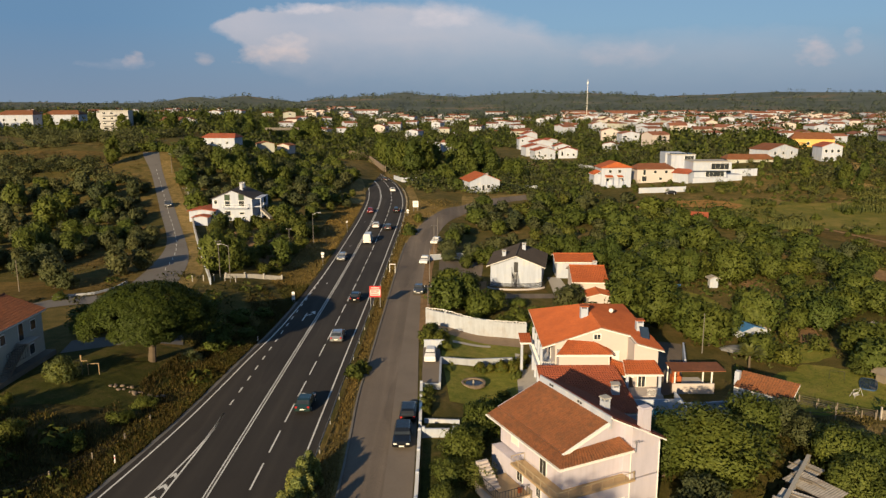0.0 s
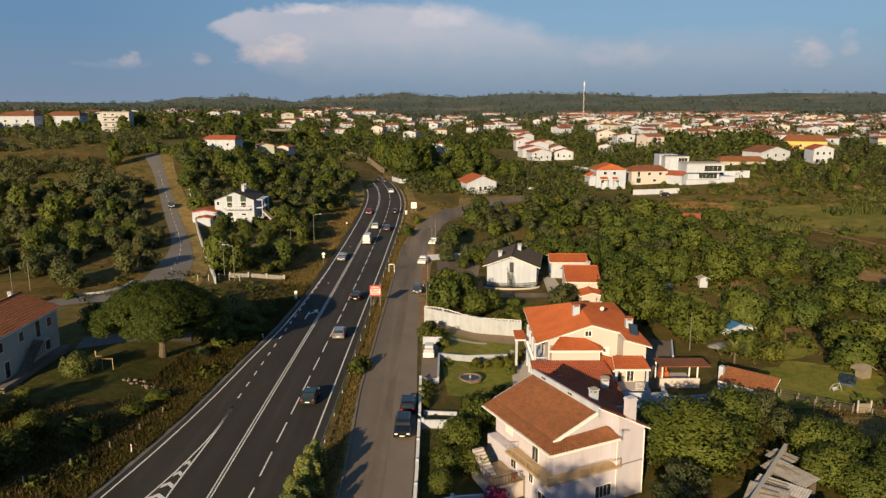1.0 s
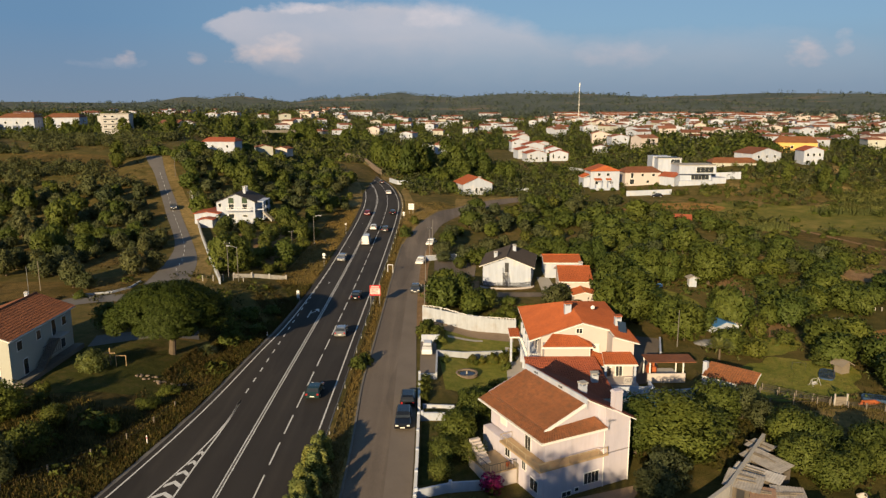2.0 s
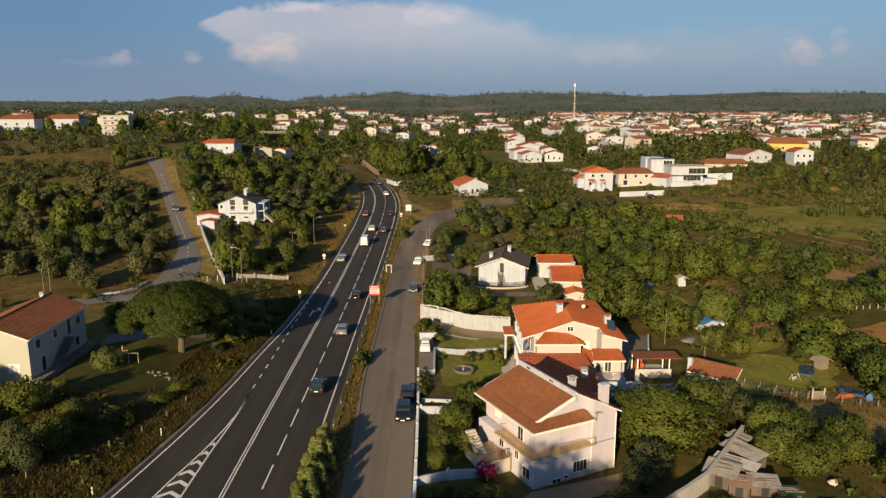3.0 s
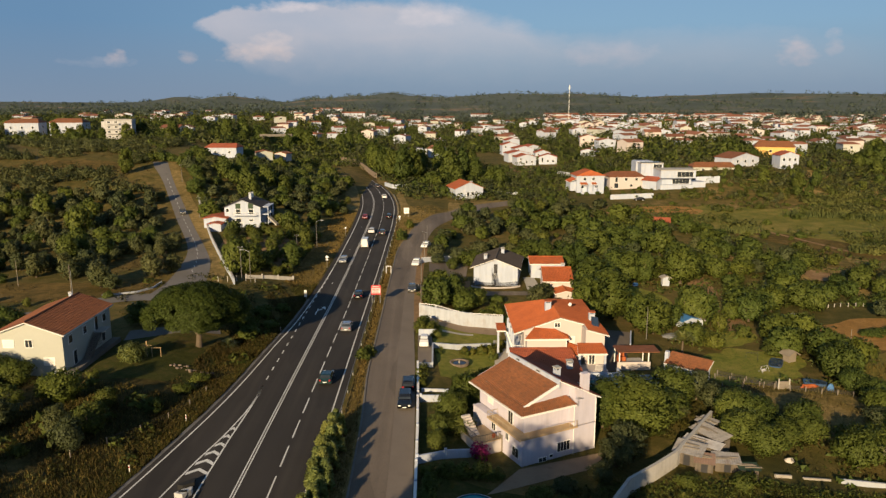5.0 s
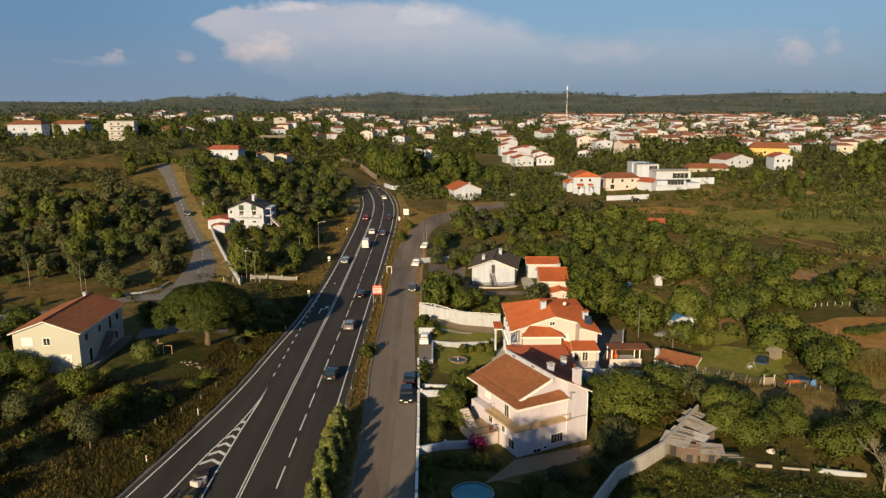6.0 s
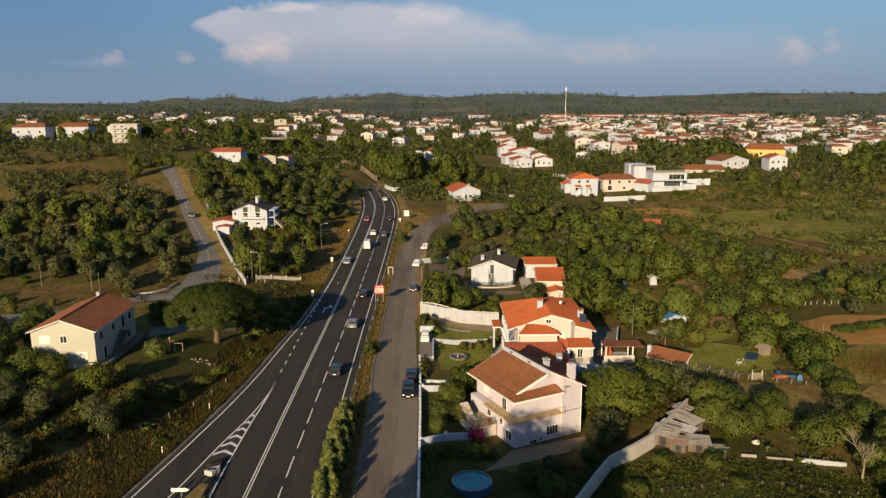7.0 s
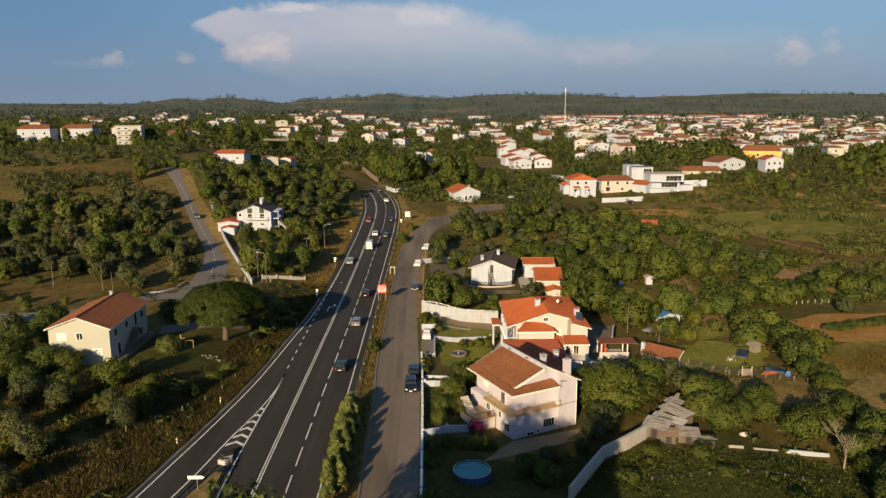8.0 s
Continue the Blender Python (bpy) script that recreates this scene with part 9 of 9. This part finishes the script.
def far_woods():
    r = np.random.default_rng(21)
    pts, size = [], []
    keep = np.array([(a, b, q) for a, b, q in KEEP_OUT])
    n = 20000
    az = r.uniform(-0.66, 0.66, n)
    dist = 1.0 / r.uniform(1 / 3400, 1 / 268, n)
    dist = np.where(r.random(n) < 0.35, 1.0 / r.uniform(1 / 3600, 1 / 420, n), dist)
    x, y = np.sin(az) * dist, np.cos(az) * dist - 18
    ok = np.ones(n, bool)
    near = np.sqrt((x[:, None] - keep[None, :, 0]) ** 2 + (y[:, None] - keep[None, :, 1]) ** 2) - keep[None, :, 2]
    ok &= near.min(1) > 1.5
    # stay clear of the roads and of trees planted one by one
    lx = np.interp(y, [q.y for q in LEFT], [q.x for q in LEFT])
    rx = np.interp(y, [q.y for q in RIGHT], [q.x for q in RIGHT])
    ok &= ~((y < 345) & (x > lx - 7) & (x < rx + 5))
    hl = np.interp(y, [q.y for q in HILL_L], [q.x for q in HILL_L])
    hr = np.interp(y, [q.y for q in HILL_R], [q.x for q in HILL_R])
    ok &= ~((y < 320) & (x > hl - 2) & (x < hr + 4))
    ok &= ~((y < 246) & (x > -128) & (x < 96))
    ok &= ~((x > 84) & (y < 240) & (y > 140))
    ok &= ~((x > 52) & (x < 128) & (y < 272))
    ok &= ~((x > 96) & (y < 335) & (r.random(n) < 0.55))
    ok &= ~((x < -112) & (y > 233) & (y < 252))
    # openings in the woods
    gap = np.sin(x / 55 + 1.0) * np.cos(y / 70) + 0.5 * np.sin(x / 23 + y / 31)
    ok &= ~((gap > 0.75) & (y < 1500))
    ok &= ~((x < -85) & (y < 330) & (r.random(n) < 0.75))
    x, y, dist = x[ok], y[ok], dist[ok]
    s = np.clip(dist / 330, 0.9, 7.0) * r.uniform(1.3, 2.6, len(x))
    clump = np.sin(x / 37 + 0.7) * np.cos(y / 41) + 0.6 * np.sin(x / 17 - y / 29)
    s = np.minimum(s, 2.4 + dist / 700) * np.where((clump > 0.5) & (dist > 330), 1.5, 1.0)
    s = np.where(dist > 1400, s * 0.9, s)
    c = np.stack([x, y, land(x, y) + s * 0.6], 1)
    # the last entry, beyond 900 m, takes the leaves with haze in their colour
    groups = (("olive", 0.40), ("leaf", 0.30), ("fruit", 0.30), ("hazy_pine", 1.0))
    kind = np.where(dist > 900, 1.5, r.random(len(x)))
    lo = 0.0
    for name, share in groups:
        pick = (kind >= lo) & (kind < lo + share)
        lo += share
        cc, ss, dd = c[pick], s[pick], dist[pick]
        clouds = []
        for d0, d1, per, lobes in ((0, 520, 14, 5), (520, 1000, 14, 3), (1000, 9000, 26, 1)):
            q = (dd >= d0) & (dd < d1)
            if not q.any():
                continue
            ce, se = np.repeat(cc[q], lobes, 0), np.repeat(ss[q], lobes)
            heart = ce - np.array([0, 0, 0.35]) * se[:, None]
            if lobes > 1:
                off = r.normal(size=(len(ce), 3)) * np.array([0.5, 0.5, 0.38])
                ce = ce + off * se[:, None]
                se = se * 0.55
            size_leaf = np.repeat(se, per) * (0.52 if lobes > 1 else 0.42)
            clouds.append(leaf_cloud(ce, se, per, size_leaf, int(d0) + 31, 0.0, (1, 1, 0.8), 0.6, 1.2, core=heart))
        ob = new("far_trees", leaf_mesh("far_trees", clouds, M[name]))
        tagged(ob, {"olive": "distant grey-green olive groves", "leaf": "distant dark green woods", "fruit": "distant yellow-green trees", "hazy_pine": "distant haze-tinted pine forest"}[name] + " on the slopes and hills", "woods", kind="stuff")


far_woods()


def tufts(name, label, n, place, size, mat, seed, tall=1.0):
    """Blades of grass as thin upright slivers."""
    r = np.random.default_rng(seed)
    x, y = place(r, n)
    z = land(x, y)
    a = r.random(len(x)) * 6.28
    s = size * (0.5 + r.random(len(x)))
    dx, dy = np.cos(a) * s * 0.16, np.sin(a) * s * 0.16
    lx, ly = r.normal(size=len(x)) * s * 0.35, r.normal(size=len(x)) * s * 0.35
    v = np.stack([np.stack([x - dx, y - dy, z], 1), np.stack([x + dx, y + dy, z], 1), np.stack([x + lx, y + ly, z + s * tall], 1)], 1)
    soft = r.normal(size=(len(x), 3)) * 0.28 + np.array([-0.25, -0.4, 0.8])
    soft /= np.linalg.norm(soft, axis=1)[:, None]
    turned = np.einsum("ij,ij->i", np.cross(v[:, 1] - v[:, 0], v[:, 2] - v[:, 0]), soft) < 0
    v[turned] = v[turned][:, ::-1]
    tagged(new(name, leaf_mesh(name, [(v.reshape(-1, 3), np.repeat(soft, 3, 0))], mat)), label, "grass", kind="stuff")


def median_place(r, n):
    y = r.uniform(20, 235, n)
    a = np.interp(y, [q.y for q in RIGHT], [q.x for q in RIGHT]) + 1.7
    b = np.interp(y, [q.y for q in SIDE_L], [q.x for q in SIDE_L]) - 0.5
    return a + (b - a) * r.random(n), y


def bank_place(r, n):
    y = r.uniform(22, 128, n)
    edge = np.interp(y, [q.y for q in LEFT], [q.x for q in LEFT]) - 1.15
    k = r.random(n) ** 1.3
    x = edge - 18 * k
    drift = np.sin(x / 2.1 + 0.6 * np.sin(y / 3.7)) * np.cos(y / 3.3 + 0.8 * np.sin(x / 2.9)) + 0.7 * np.sin(x / 0.9 + y / 1.3)
    keep = ~((y > 66) & (k > 0.42)) & (drift > r.uniform(-0.9, 0.9, n))
    return x[keep], y[keep]


def slope_left_place(r, n):
    y = r.uniform(20, 100, n)
    edge = np.interp(y, [q.y for q in LEFT], [q.x for q in LEFT]) - 1.4
    x = edge - 30 * r.random(n)
    a = np.sin(x / 2.9 + 1.2) * np.cos(y / 3.8) + 0.6 * np.sin(x / 1.3 - y / 1.9)
    ok = (a > r.uniform(-1.4, 0.6, n)) & ~((x < -34) & (y > 67) & (y < 92)) & ~((x < -47) & (y > 62))
    return x[ok], y[ok]


def edge_place(r, n):
    y = r.uniform(22, 130, n)
    edge = np.interp(y, [q.y for q in LEFT], [q.x for q in LEFT]) - 1.3
    return edge - 3.2 * r.random(n) ** 1.4 * (1 + 0.6 * np.sin(y / 7) * np.cos(y / 3.1)), y


def upper_place(r, n):
    y = r.uniform(128, 225, n)
    edge = np.interp(y, [q.y for q in LEFT], [q.x for q in LEFT]) - 1.5
    return edge - 6.5 * r.random(n), y


def clumped(r, n, spots):
    """Points in irregular clumps: (x, y, rx, ry) of each."""
    k = r.integers(len(spots), size=n)
    s = np.array(spots)[k]
    return s[:, 0] + r.normal(size=n) * s[:, 2] * 0.5, s[:, 1] + r.normal(size=n) * s[:, 3] * 0.5


def meadow_place(r, n):
    return clumped(r, n, ((97, 198, 5, 2.5), (127, 172, 6, 4), (134, 176, 7, 5), (140, 186, 6, 5), (146, 194, 6, 4), (130, 224, 8, 3), (141, 222, 8, 3), (153, 219, 8, 3), (118, 170, 2, 1.5), (165, 214, 7, 4)))


def crop_place(r, n):
    return clumped(r, n, ((74, 80, 6, 5), (80, 84, 7, 5), (86, 86, 7, 4), (80, 78, 7, 5)))


def field_place(r, n):
    return r.uniform(13, 60, n), r.uniform(24, 46, n)


def slope_place(r, n):
    return r.uniform(38, 100, n), r.uniform(50, 92, n)


def gold_slope_place(r, n):
    x, y = r.uniform(41, 64, n), r.uniform(60, 77, n)
    a = np.sin(x / 1.7 + 1.1) * np.cos(y / 1.9) + 0.7 * np.sin(x / 0.8 + y / 1.1)
    ok = a > r.uniform(-1.0, 0.8, n)
    return x[ok], y[ok]


def below_hut_place(r, n):
    return r.uniform(27.5, 43, n), r.uniform(57, 73, n)


def ivy_place(r, n):
    x = r.uniform(17, 60, n)
    return x, 44.5 + 3.2 * r.random(n) - 9 * r.random(n) ** 2 + 0.6 * np.sin(x / 2.3)


def valley_place(r, n):
    x, y = r.uniform(40, 165, n), r.uniform(50, 245, n)
    ok = ~((x > 66) & (x < 100) & (y > 94) & (y < 118)) & ~((x > 42) & (x < 59) & (y > 79) & (y < 92)) & ~((x > 62) & (x < 104) & (y > 62) & (y < 95)) & ~((x > 44) & (x < 63) & (y > 62) & (y < 76)) & ~((x > 96) & (y > 168) & (y < 240)) & (np.sin(x / 9 + 1) * np.cos(y / 11) + 0.6 * np.sin(x / 4.3 + y / 5.1) > -0.3)
    return x[ok], y[ok]


def hill_place(r, n):
    x, y = r.uniform(-150, -58, n), r.uniform(96, 290, n)
    hl = np.interp(y, [q.y for q in HILL_L], [q.x for q in HILL_L])
    ok = ((x < hl - 1.5) | (y < 104)) & ~((y < 113) & (x > -112) & (np.abs(y - np.interp(x, (-110, -73, -63, -50), (93, 96.5, 107, 110))) < 5)) & (np.sin(x / 8 + 2) * np.cos(y / 10) + 0.6 * np.sin(x / 4.1 - y / 5.3) > -0.2)
    return x[ok], y[ok]


def roadside_place(r, n):
    x, y = r.uniform(-60, -29, n), r.uniform(24, 128, n)
    edge = np.interp(y, [q.y for q in LEFT], [q.x for q in LEFT]) - 2.5
    ok = (x < edge) & ~((x < -47) & (y > 66) & (y < 90)) & ~((x < -33) & (y > 68) & (y < 98)) & (np.sin(x / 3.4) * np.cos(y / 4.6) + 0.6 * np.sin(x / 1.9 + y / 2.7) > -0.1)
    return x[ok], y[ok]


def weeds(name, label, n, place, size, mat, seed, per=16):
    """Low leafy weeds as small ragged clumps."""
    r = np.random.default_rng(seed)
    x, y = place(r, n)
    s = size * (0.45 + 1.1 * r.random(len(x)) ** 2)
    c = np.stack([x, y, land(x, y) + s * 0.25], 1)
    cloud = leaf_cloud(c, s, per, np.repeat(s, per) * 0.45, seed + 60, 0.2, (1.2, 1.2, 0.7), 0.5, 1.5)
    tagged(new(name, leaf_mesh(name, [cloud], mat)), label, "weeds", kind="stuff")


tufts("dry_grass", "dry yellow grass between the roads", 24000, median_place, 0.30, M["gold"], 1)
tufts("bank_grass", "tall dry brown grass on the bank", 90000, bank_place, 0.26, M["dry"], 2, 1.5)
tufts("verge_grass", "brown-green grass along the edge of the main road", 22000, edge_place, 0.26, M["weed"], 13, 1.2)
tufts("bank_weeds", "green weeds on the bank", 30000, bank_place, 0.24, M["weed"], 3, 1.3)
tufts("bank_grass", "thick olive-brown grass on the slope below the cream house", 90000, slope_left_place, 0.24, M["weed"], 19, 1.2)
tufts("bank_straw", "straw-coloured grass on the slope below the cream house", 50000, slope_left_place, 0.26, M["straw"], 20, 1.5)
tufts("bank_grass", "dry yellow grass on the upper bank", 16000, upper_place, 0.34, M["gold"], 4)
tufts("reeds", "tall pale green reeds in the meadow", 4000, meadow_place, 1.0, M["reed"], 5, 1.6)
tufts("field_weeds", "rough green grass in the field", 60000, field_place, 0.24, M["weed"], 6)
tufts("crop_rows", "knee-high yellowing crop beside the ploughed field", 12000, crop_place, 0.30, M["straw"], 14, 1.4)
tufts("slope_grass", "dry grass and weeds on the slope", 12000, slope_place, 0.20, M["dry"], 7)
tufts("slope_grass", "tall golden grass on the dry slope", 16000, gold_slope_place, 0.26, M["gold"], 16, 1.3)
weeds("garden_weeds", "rough green weeds below the hut", 700, below_hut_place, 0.5, M["weed"], 17)
weeds("field_ivy", "green creepers over the rough field", 2600, ivy_place, 0.32, M["leaf"], 18)
weeds("valley_weeds", "low weeds and brambles in the valley", 5200, valley_place, 0.75, M["leaf"], 8)
weeds("valley_grass", "pale dry weeds in the valley", 2600, valley_place, 0.5, M["reed"], 9)
weeds("hill_weeds", "low dry weeds between the olive trees", 3600, hill_place, 0.45, M["dry"], 10)
weeds("bank_brambles", "dark brambles on the grassy bank", 1100, roadside_place, 0.6, M["weed"], 11)
weeds("bank_shrubs", "low green shrubs on the grassy bank", 90, roadside_place, 1.1, M["fruit"], 15, 60)
weeds("field_brambles", "dark brambles in the rough field", 420, field_place, 0.5, M["weed"], 12)


def shrubbery(name, label, n, place, lo, hi, mat, seed, lobes=7, per=26):
    """Many wild bushes that nobody could count."""
    r = np.random.default_rng(seed)
    x, y = place(r, n)
    s = r.uniform(lo, hi, len(x))
    ce, se = np.repeat(np.stack([x, y, land(x, y) + s * 0.55], 1), lobes, 0), np.repeat(s, lobes)
    heart = ce - np.array([0, 0, 0.3]) * se[:, None]
    ce = ce + r.normal(size=(len(ce), 3)) * np.array([0.55, 0.55, 0.28]) * se[:, None]
    cloud = leaf_cloud(ce, se * 0.5, per, np.repeat(se, per) * 0.17 + 0.05, seed + 9, 0.2, (1, 1, 0.8), 0.45, 1.4, core=heart)
    tagged(new(name, leaf_mesh(name, [cloud], mat)), label, "bushes", kind="stuff")


def meadow_bush_place(r, n):
    x, y = r.uniform(84, 175, n), r.uniform(118, 268, n)
    a = np.sin(x / 7.5 + 1.3) * np.cos(y / 8.7) + 0.7 * np.sin(x / 3.9 + y / 4.7)
    wet = ((x - 122) / 26) ** 2 + ((y - 214) / 22) ** 2 < 1
    ok = (a > 0.05) & ~(wet & (a < 0.9)) & ~((x < 102) & (y > 94) & (y < 120)) & ~((np.abs(x - 86) < 16) & (np.abs(y - 233) < 12))
    return x[ok], y[ok]


def slope_bush_place(r, n):
    x, y = r.uniform(38, 84, n), r.uniform(60, 150, n)
    a = np.sin(x / 4.5 + 2.3) * np.cos(y / 5.7) + 0.7 * np.sin(x / 2.9 - y / 3.7)
    ok = (a > 0.25) & ~((x > 41) & (x < 61) & (y > 64) & (y < 93)) & ~((x > 64) & (y > 66) & (y < 120)) & ~((x > 54) & (x < 65) & (y > 96))
    return x[ok], y[ok]


shrubbery("meadow_bushes", "wild green bushes round the meadow", 420, meadow_bush_place, 0.8, 2.2, M["fruit"], 41)
shrubbery("meadow_bushes", "pale grey-green bushes round the meadow", 320, meadow_bush_place, 0.8, 2.0, M["reed"], 42)
def reed_bed_place(r, n):
    return clumped(r, n, ((99, 204, 5, 2), (122, 170, 5, 5), (130, 174, 7, 6), (138, 181, 7, 5), (145, 190, 6, 5), (134, 227, 6, 3), (143, 230, 7, 5), (152, 232, 7, 6), (148, 246, 7, 6), (158, 246, 8, 6), (165, 254, 8, 5), (156, 226, 6, 3)))


def terrace_bush_place(r, n):
    x, y = r.uniform(98, 200, n), r.uniform(240, 300, n)
    a = np.sin(x / 6.5 + 0.3) * np.cos(y / 7.1) + 0.7 * np.sin(x / 3.1 - y / 4.2)
    ok = (a > -0.35) & (y > 252 - (x - 98) * 0.1) & ~((x < 126) & (y > 262)) & ~((x > 146) & (x < 176) & (y > 292))
    return x[ok], y[ok]


def hill_olive_place(r, n):
    x, y = r.uniform(-230, -64, n), r.uniform(204, 330, n)
    hl = np.interp(y, [q.y for q in HILL_L], [q.x for q in HILL_L])
    keep = np.array([(a, b, q) for a, b, q in KEEP_OUT])
    far = (np.sqrt((x[:, None] - keep[None, :, 0]) ** 2 + (y[:, None] - keep[None, :, 1]) ** 2) - keep[None, :, 2]).min(1) > 1.0
    ok = (x < hl - 4) & far & ~((y > 240) & (y < 254) & (x < -112)) & (np.sin(x / 9.5) * np.cos(y / 8.1) + 0.6 * np.sin(x / 4.7 + y / 5.9) > -0.15)
    return x[ok], y[ok]


shrubbery("hill_olives", "grey-green olive trees on the dry hill", 1500, hill_olive_place, 1.5, 2.5, M["olive"], 47, 9, 26)
shrubbery("reed_bed", "dense pale green reed thickets in the meadow", 520, reed_bed_place, 0.9, 2.0, M["reed"], 44, 6, 22)
shrubbery("terrace_bushes", "grey-green bushes below the houses", 300, terrace_bush_place, 0.9, 2.0, M["olive"], 45, 7, 24)
shrubbery("terrace_bushes", "green bushes below the houses", 140, terrace_bush_place, 0.9, 2.2, M["fruit"], 46, 7, 24)
shrubbery("terrace_bushes", "pale willows and reeds below the houses", 200, terrace_bush_place, 0.9, 2.0, M["reed"], 48, 7, 24)
shrubbery("slope_bushes", "wild bushes on the valley slope", 360, slope_bush_place, 0.5, 1.3, M["leaf"], 43)
